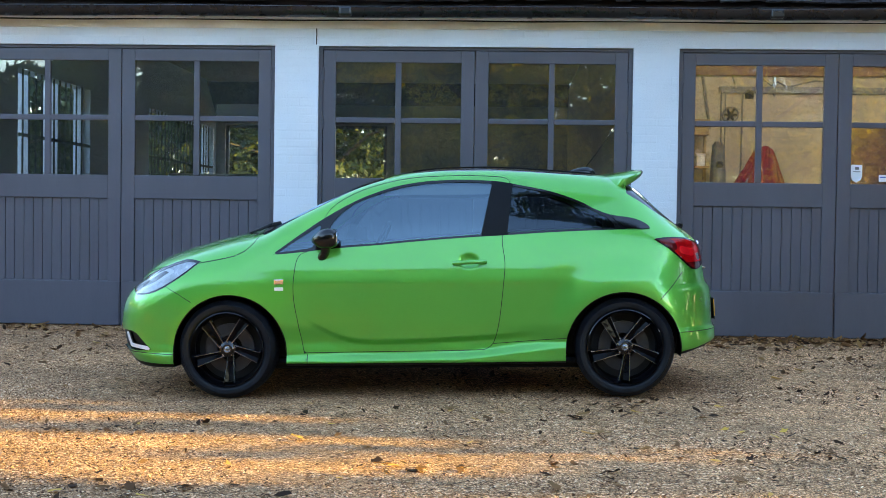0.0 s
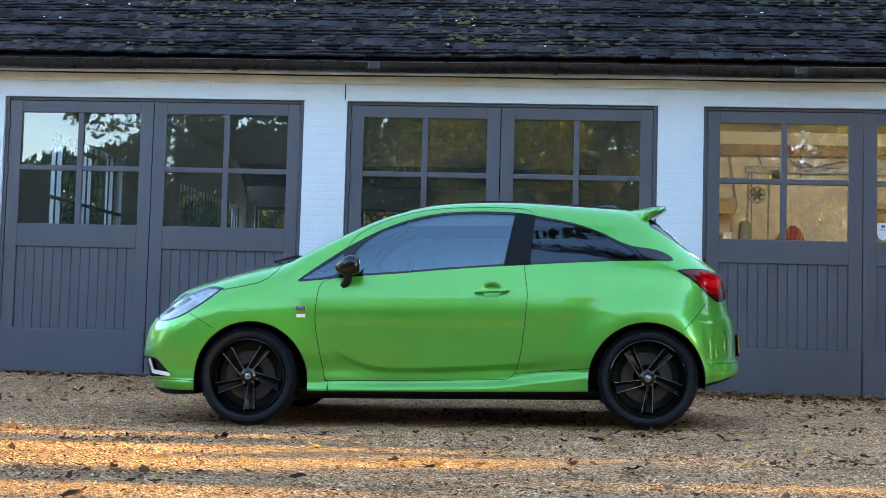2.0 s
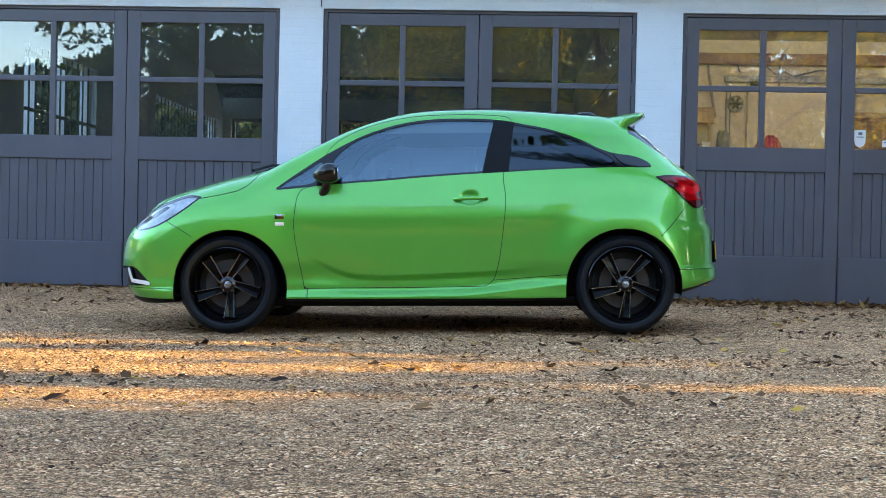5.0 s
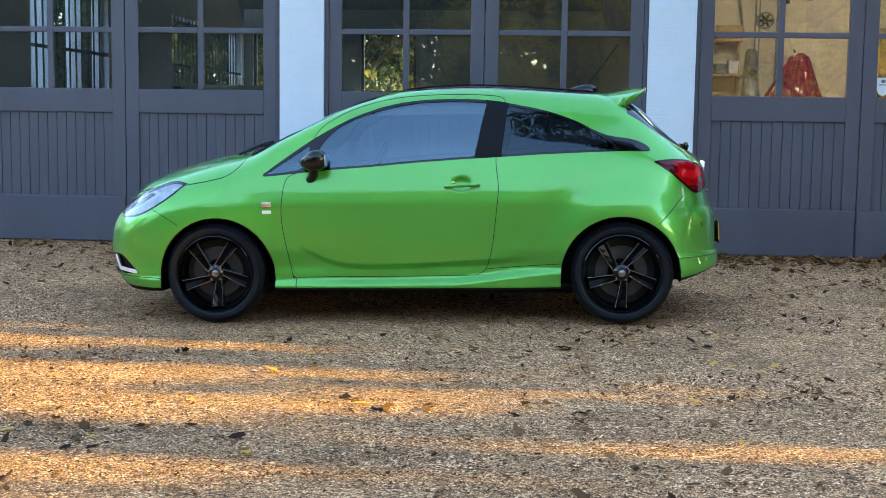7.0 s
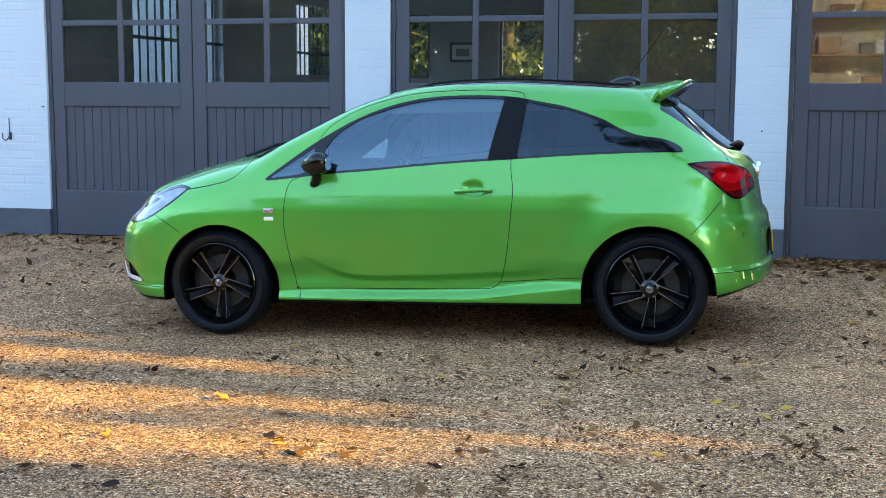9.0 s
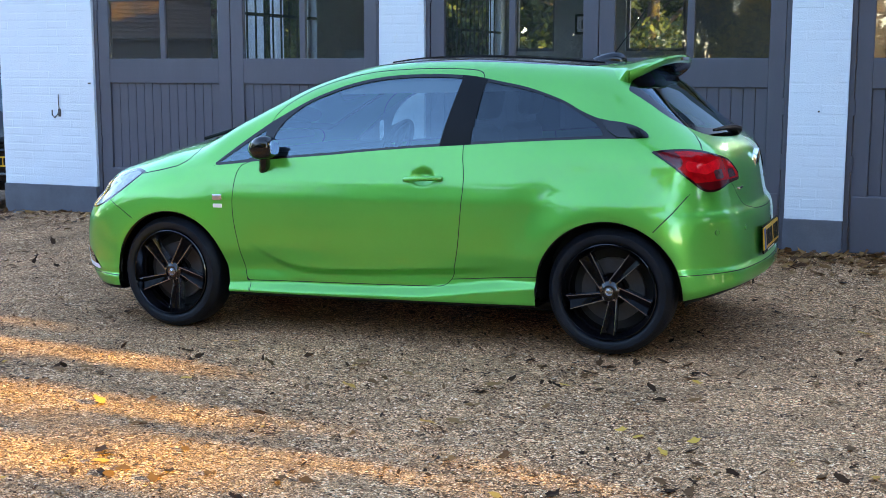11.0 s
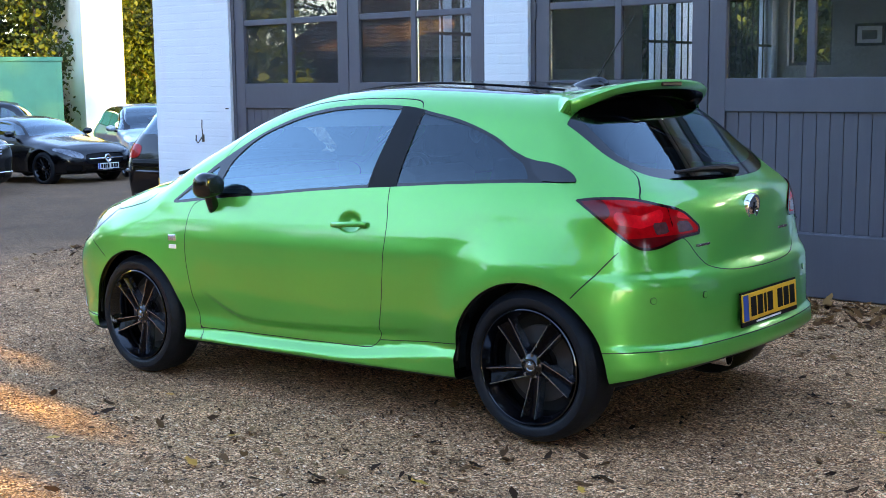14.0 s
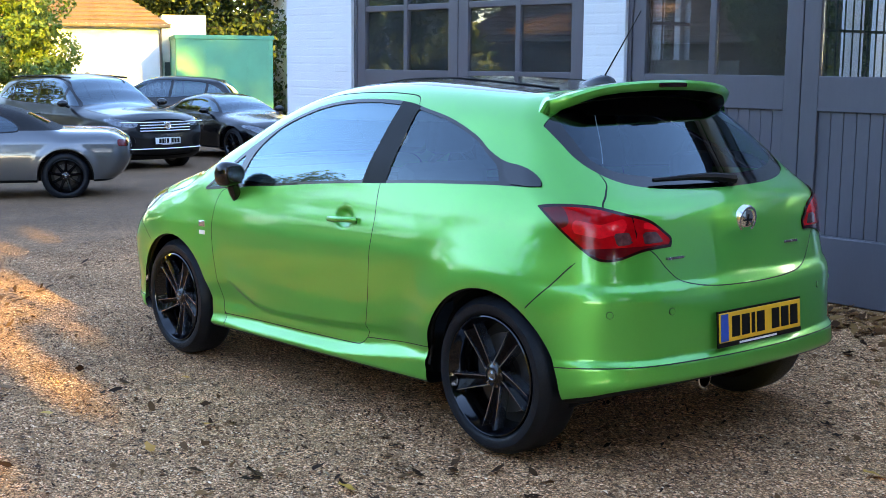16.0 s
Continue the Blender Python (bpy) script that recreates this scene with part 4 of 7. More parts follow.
    g, sk = sk.cut(np.maximum(sdf(ws, -Yc(sk), Z(sk)), X(sk) + 0.1))
    edge, g = g.cut(-0.035 - sdf(ws, -Yc(g), Z(g)))
    centred("windscreen", g, car_glass, "raked windscreen", -0.003)
    centred("windscreen_border", edge, glass_edge, "", -0.003)
    rg = spline_loop([(-1, 1.028), (0, 1.028), (.30, 1.034), (.46, 1.052), (.55, 1.085), (.60, 1.15), (.595, 1.26), (.57, 1.36), (.55, 1.43), (-1, 1.44)], 6, sharp=(0, 8, 9))
    g, sk = sk.cut(np.maximum(sdf(rg, -Yc(sk), Z(sk)), 1.295 - X(sk)))
    edge, g = g.cut(-0.045 - sdf(rg, -Yc(g), Z(g)))
    centred("rear_window", g, dark_glass, "tinted rear window", -0.003)
    centred("rear_window_border", edge, glass_edge, "", -0.003)
    roofp = spline_loop([(-.16, 0), (-.15, .40), (-.05, .49), (.5, .50), (1.05, .48), (1.14, .40), (1.16, 0), (1.16, -.3), (-.16, -.3)], 6, sharp=(7, 8, 0, 6))
    g, sk = sk.cut(np.maximum(sdf(roofp, X(sk), -Yc(sk)), 1.3 - Z(sk)))
    centred("roof_panel", g, trim_black, "gloss black glass roof panel", -0.001)

    # lamps
    s_rear = lambda s: X(s) + (Yc(s) + 0.86)
    tl = spline_loop([(1.535, .985), (1.65, .993), (1.82, .988), (1.98, .962), (2.12, .932), (2.235, .868), (2.235, .832), (2.09, .822), (1.95, .792), (1.84, .796), (1.73, .852), (1.62, .925)], 6, sharp=(0, 5, 6))
    rear_half = lambda s: 1.2 - X(s)
    g, sk = sk.cut(np.maximum(sdf(tl, s_rear(sk), Z(sk)), rear_half(sk)))
    rim, g = g.cut(-0.010 - sdf(tl, s_rear(g), Z(g)))
    cleft, g = g.cut(line_dist(np.array([(2.00, 1.0), (2.035, .92), (2.07, .78)]), s_rear(g), Z(g)) - 0.004)
    clear, g = g.cut(sdf(np.array([(1.925, .892), (2.005, .894), (2.030, .850), (1.945, .846)]), s_rear(g), Z(g)))
    clear2, g = g.cut(sdf(np.array([(2.072, .893), (2.15, .890), (2.195, .852), (2.088, .848)]), s_rear(g), Z(g)))
    drk, g = g.cut(sdf(spline_loop([(1.53, .99), (1.66, .985), (1.70, .93), (1.64, .91)], 5), s_rear(g), Z(g)))
    drk2, g = g.cut(Z(g) - 0.838 - 0.02 * (s_rear(g) - 1.9))
    strip, g = g.cut(line_dist(np.array([(1.74, .915), (1.86, .898), (1.97, .918)]), s_rear(g), Z(g)) - 0.024)
    strip2, g = g.cut(line_dist(np.array([(2.09, .915), (2.16, .905)]), s_rear(g), Z(g)) - 0.011)
    for s_, mrr in ((g, False), (g.mirrored(), True)):
        lamp = s_.moved(0.006).object("tail_lamp", lamp_red, car, "glossy red tail lamp")
        for nm, q, mm in (("lens_edge", rim.joined(cleft), lamp_edge), ("clear_lens", clear, lamp_clear), ("clear_lens", clear2, lamp_clear), ("light_strip", strip.joined(strip2), lamp_bright), ("dark_lens", drk, lamp_dark), ("dark_lens", drk2, lamp_dark)):
            q = q.mirrored() if mrr else q
            q.moved(0.006).object(nm, mm, lamp)
    hl = spline_loop([(-1.975, .722), (-1.91, .685), (-1.86, .655), (-1.715, .680), (-1.555, .768), (-1.425, .872), (-1.53, .884), (-1.66, .842), (-1.80, .785), (-1.90, .742)], 6, sharp=(5,))
    g, sk = sk.cut(np.maximum(np.maximum(sdf(hl, X(sk), Z(sk)), X(sk) + 1.3), Yc(sk) + 0.36))
    rim, g = g.cut(-0.011 - sdf(hl, X(g), Z(g)))
    for mrr in (False, True):
        q = g.mirrored() if mrr else g
        lamp = q.moved(0.002).object("headlamp", lamp_glass, car, "clear headlamp with chrome bowl")
        bowl = q.moved(-0.009)
        bx, bz = bowl.V[:, 0], bowl.V[:, 2]
        guide, bowl = bowl.cut(line_dist(np.array([(-1.885, .722), (-1.80, .757), (-1.67, .822), (-1.61, .808), (-1.73, .735), (-1.84, .690)]), bx, bz) - 0.009)
        cell, bowl = bowl.cut(sdf(np.array([(-1.86, .725), (-1.80, .750), (-1.67, .812), (-1.63, .80), (-1.73, .735), (-1.83, .700)]), bowl.V[:, 0], bowl.V[:, 2]))
        bowl.object("lamp_bowl", lamp_inner, lamp)
        guide.object("light_guide", plate_white, lamp)
        cell.object("reflector", disc_steel, lamp)
        (rim.mirrored() if mrr else rim).object("lamp_edge", trim_black, lamp)

    # lower front: fog recess, grille
    fog = spline_loop([(-2.2, .418), (-1.93, .428), (-1.865, .412), (-1.80, .355), (-1.745, .308), (-1.92, .300), (-2.2, .298)], 6, sharp=(0, 4, 6))
    g, sk = sk.cut(np.maximum(np.maximum(sdf(fog, X(sk), Z(sk)), X(sk) + 1.5), Yc(sk) + 0.42))
    bez, g = g.cut(line_dist(np.array([(-1.935, .408), (-1.905, .335), (-1.77, .320)]), X(g), Z(g)) - 0.0125)
    both("fog_recess", g, trim_matt, "", -0.02)
    both("fog_bezel", bez, bright_trim, "chrome fog lamp bezel", 0.004)
    gr = spline_loop([(0, .60), (.40, .59), (.46, .54), (.36, .47), (0, .46), (-.3, .46), (-.3, .60)], 5)
    gl = spline_loop([(0, .40), (.42, .40), (.40, .31), (0, .29), (-.3, .29), (-.3, .4)], 5)
    g, sk = sk.cut(np.maximum(np.minimum(sdf(gr, -Yc(sk), Z(sk)), sdf(gl, -Yc(sk), Z(sk))), X(sk) + 1.8))
    centred("grille", g, trim_matt, "black grille", -0.02)

    # panel gaps
    door = spline_loop([(-.742, .214), (-.762, .29), (-.793, .46), (-.822, .64), (-.818, .783), (-.79, .90), (-.70, .955), (-.62, 1.172), (-.479, 1.282), (-.293, 1.352), (-.072, 1.394), (.22, 1.405), (.44, 1.397), (.525, 1.383), (.548, 1.345),
                        (.496, 1.02), (.511, .847), (.50, .705), (.474, .493), (.445, .37), (.415, .322), (.36, .300), (-.2, .292), (-.758, .288)], 6, sharp=(0, 23))
    door_f = lambda s: np.maximum(sdf(door, X(s), Z(s)), side_only(s))
    hood_l = np.array([(-2.0, .70), (-1.86, .79), (-1.60, .855), (-1.452, .858), (-1.311, .881), (-1.20, .905), (-1.14, .935), (-1.09, .985), (-1.05, 1.06)])
    wing_l = np.array([(-1.665, .725), (-1.56, .668), (-1.475, .615)])
    rb_l = np.array([(1.477, .613), (1.56, .70), (1.64, .80)])
    hatch_f = lambda s: sdf(spline_loop([(-.3, .668), (0, .668), (.25, .676), (.39, .703), (.455, .755), (.50, .81), (.58, .87), (.635, .94), (.655, .985), (.608, 1.03), (.568, 1.08), (.54, 1.5), (-.3, 1.5)], 6, sharp=(0, 11, 12)), -Yc(s), Z(s))
    skl = np.array([(.43, .338), (.62, .352), (.90, .373)])
    lip_r = np.array([(1.40, .39), (1.63, .398), (2.2, .418)])

    gap_list = []

    def groove(sk, g, mask, w):
        """Cuts a narrow joint where the field g crosses zero and the mask is negative."""
        near, rest = sk.cut(np.maximum(g(sk) - w, mask(sk)))
        band, keep = near.cut(-g(near) - w)
        gap_list.append(band)
        return rest.joined(keep)

    def below(line):
        xs, zs = line[:, 0], line[:, 1]

        def g(s):
            k = np.interp(X(s), (xs[1:] + xs[:-1]) / 2, np.diff(zs) / np.diff(xs))
            return (Z(s) - np.interp(X(s), xs, zs)) / np.sqrt(1 + k * k)
        return g

    def span(x0, x1, y=-0.4):
        return lambda s: np.maximum(np.maximum(x0 - X(s), X(s) - x1), Yc(s) - y)
    sk = groove(sk, lambda s: sdf(door, X(s), Z(s)), side_only, 0.0021)
    sk = groove(sk, below(hood_l), span(-1.96, -1.055, -0.3), 0.0027)
    sk = groove(sk, below(wing_l), span(-1.66, -1.47), 0.0022)
    sk = groove(sk, below(rb_l), span(1.475, 1.632), 0.0026)
    sk = groove(sk, hatch_f, lambda s: np.maximum(1.42 - X(s), Z(s) - 1.10), 0.0022)
    sk = groove(sk, below(skl), span(0.43, 0.9, -0.5), 0.0020)
    sk = groove(sk, lambda s: Z(s) - (0.405 + 0.02 * (X(s) - 1.7)), lambda s: 1.585 - X(s), 0.0022)
    sk = groove(sk, below(np.array([(-2.2, .290), (-1.85, .290), (-1.60, .284)])), span(-2.2, -1.597, -0.3), 0.0026)
    sk = groove(sk, lambda s: X(s) + 0.742, lambda s: Z(s) - 0.288, 0.0022)
    g = gap_list[0]
    for q in gap_list[1:]:
        g = g.joined(q)
    centred("panel_gap", g, seal, "", -0.001)
    d_, sk = sk.cut(door_f(sk))
    both("door", d_, green_paint, "green door skin with a scalloped lower edge")
    hood, sk = sk.cut(np.maximum(np.maximum(X(sk) + 1.0, -(Z(sk) - np.interp(X(sk), hood_l[:, 0], hood_l[:, 1]))), 0.70 - Z(sk)))
    centred("bonnet", hood, green_paint)
    hatch, sk = sk.cut(np.maximum(np.maximum(hatch_f(sk), 1.42 - X(sk)), Z(sk) - 1.10))
    centred("tailgate", hatch, green_paint)
    bf, sk = sk.cut(np.maximum(X(sk) + 1.4, Z(sk) - np.interp(X(sk), [-2.2, -1.8, -1.665, -1.475, -1.3], [.80, .70, .725, .615, .56])))
    centred("front_bumper", bf, green_paint)
    br, sk = sk.cut(np.maximum(1.4 - X(sk), Z(sk) - np.interp(X(sk), [1.3, 1.477, 1.64, 1.72, 2.0], [.5, .613, .80, .86, .90])))
    centred("rear_bumper", br, green_paint)
    skirt_f, sk = sk.cut(np.maximum(Z(sk) - skirt(X(sk)), np.abs(X(sk)) - 1.0))
    both("side_skirt", skirt_f, green_paint)
    fw, sk = sk.cut(np.maximum(X(sk) + 0.70, Z(sk) - 1.0))
    both("front_wing", fw, green_paint)
    centred("body_shell", sk, green_paint)

    # dark lining inside, arches
    lining = surface(F, (-2.2, -0.96, 0.12), (2.0, 0.04, 1.56), 0.04)
    lining, _ = lining.cut(lining.V[:, 1])
    low, hi_ = lining.cut(lining.V[:, 2] - (0.95 + 0.04 * lining.V[:, 0]))
    low = low.moved(-0.045)
    for cx in (-1.235, 1.248):
        _, low = low.cut(np.maximum(np.hypot(low.V[:, 0] - cx, low.V[:, 2] - 0.30) - 0.372, low.V[:, 1] + 0.5))
    centred("inner_lining", low, trim_matt)
    head, _ = hi_.cut(np.maximum(1.36 - 0.10 * np.abs(hi_.V[:, 1]) - hi_.V[:, 2], np.abs(hi_.V[:, 0] - .45) - .72))
    centred("headlining", head.moved(-0.03), room_dark)
    for cx in (-1.24, 1.248):
        for sgn in (-1, 1):
            bm = bmesh.new()
            rows = []
            for k in range(25):
                a = math.pi * (k / 24) * 1.10 - 0.05 * math.pi
                rows.append([bm.verts.new((cx + 0.368 * math.cos(a), sgn * yy, 0.30 + 0.366 * math.sin(a))) for yy in (0.770, 0.58)])
            for q, s in zip(rows, rows[1:]):
                bm.faces.new((q[0], s[0], s[1], q[1]))
            bm.faces.new([r[1] for r in rows])
            part("arch_liner", bm, trim_matt, car, smooth=True)
            lip = []
            for a in np.linspace(0.0, math.pi, 30):
                lx_, lz_ = cx + 0.363 * math.cos(a), 0.298 + 0.363 * math.sin(a)
                lip.append((lx_, sgn * (float(side(lx_, lz_)) - 0.022 - 0.02 * max(0, abs(lx_) - 1.3)), lz_))
            part("arch_lip", tube(bmesh.new(), lip, 0.0075, 6), trim_matt, car, smooth=True)
    part("floor_pan", boxm((-1.60, -0.66, 0.165), (1.30, 0.66, 0.24), 0.03), trim_matt, car)

    add_wheels(car, (-1.255, 1.255), 0.3125, 0.205, 0.232, 5, 0.848)

    # roof spoiler
    def crest(x, y):
        """Height of the roof skin."""
        lo, hi = 1.0, 1.56
        for _ in range(24):
            m_ = (lo + hi) / 2
            lo, hi = (m_, hi) if F(x, y, m_) < 0 else (lo, m_)
        return lo
    bm = bmesh.new()
    rows = []
    for v in np.sin(np.linspace(-math.pi / 2, math.pi / 2, 61)):
        y, e = v * 0.560, abs(v)
        x0 = 1.13 + 0.10 * e ** 6
        x1 = 1.452 - 0.070 * e ** 2 - 0.085 * e ** 10
        te = 1.448 - 0.034 * e ** 2 - 0.042 * e ** 6
        root = crest(x0, y) - 0.004
        fall = B["top"](x0) - root
        upper = []
        for f in np.linspace(0, 1, 8):
            x = x0 + (x1 - 0.008 - x0) * f
            g = float(sstep(0.0, 0.85, f))
            upper.append((x, (float(B["top"](x)) - fall) * (1 - g) + te * g))
        fin = float(sstep(0.70, 0.985, e))
        thin = [(x1, te - 0.009), (x1 - 0.002, te - 0.028), (x1 - 0.014, te - 0.040), (x1 - 0.06, te - 0.050), (1.31, te - 0.066), (1.24, te - 0.070), (x0 + 0.03, root - 0.02)]
        foot = root - 0.045
        solid = [(x1, te - 0.012), (x1 - 0.012, te - 0.035), (x1 - 0.035, te - 0.058), (x1 - 0.065, foot), (1.30, foot), (1.24, foot), (x0 + 0.03, root - 0.02)]
        under = [(p[0] + (q[0] - p[0]) * fin, p[1] + (q[1] - p[1]) * fin) for p, q in zip(thin, solid)]
        rows.append([bm.verts.new((x, y * (1 - 0.20 * max(0, x - 1.22)), z)) for x, z in upper + under])
    beneath = bmesh.new()
    twin_rows = [[beneath.verts.new(v.co) for v in r] for r in rows]
    for i in range(60):
        for k in range(14):
            black = k >= 10 and 7 <= i < 53
            q, s = (twin_rows[i], twin_rows[i + 1]) if black else (rows[i], rows[i + 1])
            (beneath if black else bm).faces.new((q[k], s[k], s[k + 1], q[k + 1]))
    for r in (rows[0], rows[-1]):
        bm.faces.new(r if r is rows[-1] else r[::-1])
    bmesh.ops.delete(beneath, geom=[v for v in beneath.verts if not v.link_faces], context="VERTS")
    bmesh.ops.recalc_face_normals(bm, faces=bm.faces)
    sp = part("roof_spoiler", bm, green_paint, car, "green roof spoiler", smooth=True)
    part("spoiler_underside", beneath, trim_black, sp, "gloss black underside of the spoiler", smooth=True)
    part("brake_light", boxm((1.41, -0.085, 1.419), (1.4575, 0.085, 1.437), 0.004), lamp_edge, sp, "dark high brake light")

    # door mirror
    for sgn in (-1, 1):
        mr = new("door_mirror")
        mr.parent = car
        mr.matrix_local = pose(-0.598, sgn * 0.880, 1.012)
        bm = bmesh.new()
        bmesh.ops.create_uvsphere(bm, u_segments=32, v_segments=20, radius=1.0)
        for v in bm.verts:
            x, y, z = v.co / (abs(v.co.x) ** 2.5 + abs(v.co.y) ** 2.5 + abs(v.co.z) ** 2.5) ** (1 / 2.5)
            slim = 1 - 0.38 * max(0, -x) ** 2
            inner = -sgn * y                                    # towards the door
            v.co = Vector((min(0.062, x * (0.116 * (0.86 + 0.14 * inner) if x < 0 else 0.078)), y * 0.070 * slim, z * 0.061 * slim * (1 - 0.16 * inner) - 0.012 * max(0, -x)))
        part("shell", bm, trim_black, mr, "gloss black mirror shell", smooth=True)
        bm = lathe(bmesh.new(), [(0.0, 0.0645), (0.80, 0.0645), (0.80, 0.061)], 24, axis="x")
        for v in bm.verts:
            k = (abs(v.co.y) ** 3 + abs(v.co.z) ** 3) ** (1 / 3)
            r = math.hypot(v.co.y, v.co.z)
            v.co.y, v.co.z = v.co.y * 0.058 * (r / k if k else 1), v.co.z * 0.048 * (r / k if k else 1)
        part("mirror_glass", bm, chrome, mr)
        part("foot", tube(bmesh.new(), [(-0.050, -sgn * 0.075, -0.125), (-0.025, -sgn * 0.045, -0.095), (-0.012, -sgn * 0.02, -0.05)], 0.030, 10), trim_black, mr, smooth=True)

    # door handles
    for sgn in (-1, 1):
        yb = sgn * float(side(0.28, 0.92) * .35 + side(0.28, .79) * .65)
        h = part("door_handle", tube(bmesh.new(), [(0.190, yb, .845), (0.205, yb + sgn * .020, .848), (0.28, yb + sgn * .032, .852), (0.37, yb + sgn * .022, .855), (0.392, yb + sgn * .004, .853)], 0.0125, 10), green_paint, car, smooth=True)

    # badges, sensors, exhaust, aerial, wiper
    for sgn in (-1, 1):
        yb = sgn * (float(side(-0.91, 0.73)) + 0.002)
        part("wing_badge", box(boxm((-0.945, yb - .003, .724), (-0.885, yb + .003, .756), 0.002), (-0.935, yb - .0045, .731), (-0.897, yb + .0045, .749), 0.002), chrome, car, "small chrome wing badge")
        part("wing_badge", boxm((-0.942, yb - .003, .684), (-0.886, yb + .002, .705), 0.002), plate_white, car, "small white wing badge")
    em = part("tailgate_emblem", lathe(bmesh.new(), [(0.0, 0.013), (0.034, 0.011), (0.040, 0.009), (0.045, 0.014), (0.054, 0.014), (0.058, 0.007), (0.058, -0.01)], 36, axis="x"), chrome, car, "round chrome emblem", smooth=True)
    em.matrix_local = pose(1.820, 0, 0.905, 0, 8, 0)
    part("emblem_bar", box(boxm((0.010, -0.024, -0.004), (0.0155, 0.024, 0.004)), (0.010, -0.004, -0.024), (0.0150, 0.004, 0.024)), trim_black, em)
    for y0, z0, wd in ((-0.40, .785, 0.11), (0.30, .790, 0.09)):
        xs_ = 1.8435 - 0.2 * y0 * y0
        part("tailgate_badge", boxm((xs_ - 0.012, y0 - wd / 2, z0), (xs_ + 0.003, y0 + wd / 2, z0 + 0.010), 0.002), cap_metal, car, "small silver badge strip")
    number_plate(car, pose(1.905, 0.0, 0.515, 0, 0, 90) @ pose(0, 0, 0, -3, 0, 0), True)
    for y0 in (-0.70, -0.47, 0.47, 0.70):
        near, far = 1.2, 2.1
        for _ in range(30):
            x0 = (near + far) / 2
            near, far = (x0, far) if F(x0, y0, 0.60) < 0 else (near, x0)
        n_ = Vector([float(F(x0 + dx, y0 + dy, 0.60 + dz) - F(x0 - dx, y0 - dy, 0.60 - dz)) for dx, dy, dz in ((.004, 0, 0), (0, .004, 0), (0, 0, .004))]).normalized()
        eye = part("parking_sensor", lathe(bmesh.new(), [(0, 0.004), (0.011, 0.004), (0.0125, 0.0), (0.0125, -0.02)], 20, axis="x"), green_paint, car)
        eye.matrix_local = Matrix.Translation((x0, y0, 0.60)) @ n_.to_track_quat("X", "Z").to_matrix().to_4x4()
        part("ring", lathe(bmesh.new(), [(0.0125, 0.0022), (0.0138, 0.0022), (0.0138, -0.02)], 20, axis="x"), seal, eye)
    for y0 in (-0.75, 0.75):
        part("parking_sensor", lathe(bmesh.new(), [(0, 0.004), (0.012, 0.003), (0.013, -0.02)], 16, axis="x", at=(-1.80, y0, 0.60)), green_paint, car)
    bm = lathe(bmesh.new(), [(0.034, -0.08), (0.037, 0.0), (0.032, 0.002), (0.030, -0.07)], 28, axis="x", at=(1.855, -0.28, 0.318))
    part("exhaust_tip", bm, chrome, car, smooth=True)
    bm = bmesh.new()
    bmesh.ops.create_uvsphere(bm, u_segments=20, v_segments=12, radius=1.0)
    for v in bm.verts:
        t = (v.co.x + 1) / 2
        v.co = Vector((1.035 + v.co.x * 0.105, v.co.y * 0.040, 1.425 + max(-0.2, v.co.z) * (0.024 + 0.040 * t)))
    fin = part("aerial_base", bm, trim_black, car, "black roof aerial", smooth=True)
    part("aerial", tube(bmesh.new(), [(1.075, 0, 1.468), (1.19, 0, 1.62), (1.275, 0, 1.735)], 0.0035, 6, taper=0.6), trim_matt, fin)
    for y0 in (-.30, .30):
        part("roof_seam", tube(bmesh.new(), [(x, y0, float(B["top"](x)) - 0.12 * .09 + 0.002) for x in np.linspace(-.1, 1.1, 14)], 0.0035, 6), trim_matt, car)
    wip = part("rear_wiper", tube(bmesh.new(), [(1.725, 0.05, 1.055), (1.712, -0.06, 1.070), (1.698, -0.20, 1.074), (1.672, -0.38, 1.070)], 0.021, 8, taper=0.35), trim_matt, car, "black rear wiper")
    part("wiper_cap", lathe(bmesh.new(), [(0, 0.03), (0.022, 0.028), (0.026, -0.03)], 16, axis="x", at=(1.705, 0.02, 1.05)), trim_matt, wip)
    for y0, y1 in ((-0.62, -0.02), (-0.05, 0.55)):
        part("front_wiper", tube(bmesh.new(), [(-1.13, y0, 1.055 - .1 * y0 * y0 + .03), (-1.06, (y0 + y1) / 2, 1.10), (-1.05, y1, 1.112 - .1 * y1 * y1)], 0.010, 6), trim_matt, car)
    part("scuttle", boxm((-1.14, -0.50, 1.0), (-1.03, 0.50, 1.048), 0.01), trim_matt, car)

    # cabin
    part("dashboard", boxm((-0.98, -0.66, 0.62), (-0.52, 0.66, 0.97), 0.06), trim_matt, car)
    bm = bmesh.new()
    R_, r_ = 0.185, 0.016
    rows = []
    for i in range(32):
        a = 2 * math.pi * i / 32
        rows.append([bm.verts.new(((R_ + r_ * math.cos(b)) * math.cos(a), (R_ + r_ * math.cos(b)) * math.sin(a), r_ * math.sin(b))) for b in np.linspace(0, 2 * math.pi, 9)[:-1]])
    for i in range(32):
        for k in range(8):
            bm.faces.new((rows[i][k], rows[(i + 1) % 32][k], rows[(i + 1) % 32][(k + 1) % 8], rows[i][(k + 1) % 8]))
    box(bm, (-0.18, -0.03, -0.02), (0.18, 0.03, 0.01), 0.01)
    stw = part("steering_wheel", bm, trim_matt, car, smooth=True)
    stw.matrix_local = pose(-0.40, 0.36, 0.93, 0, -65, 0)
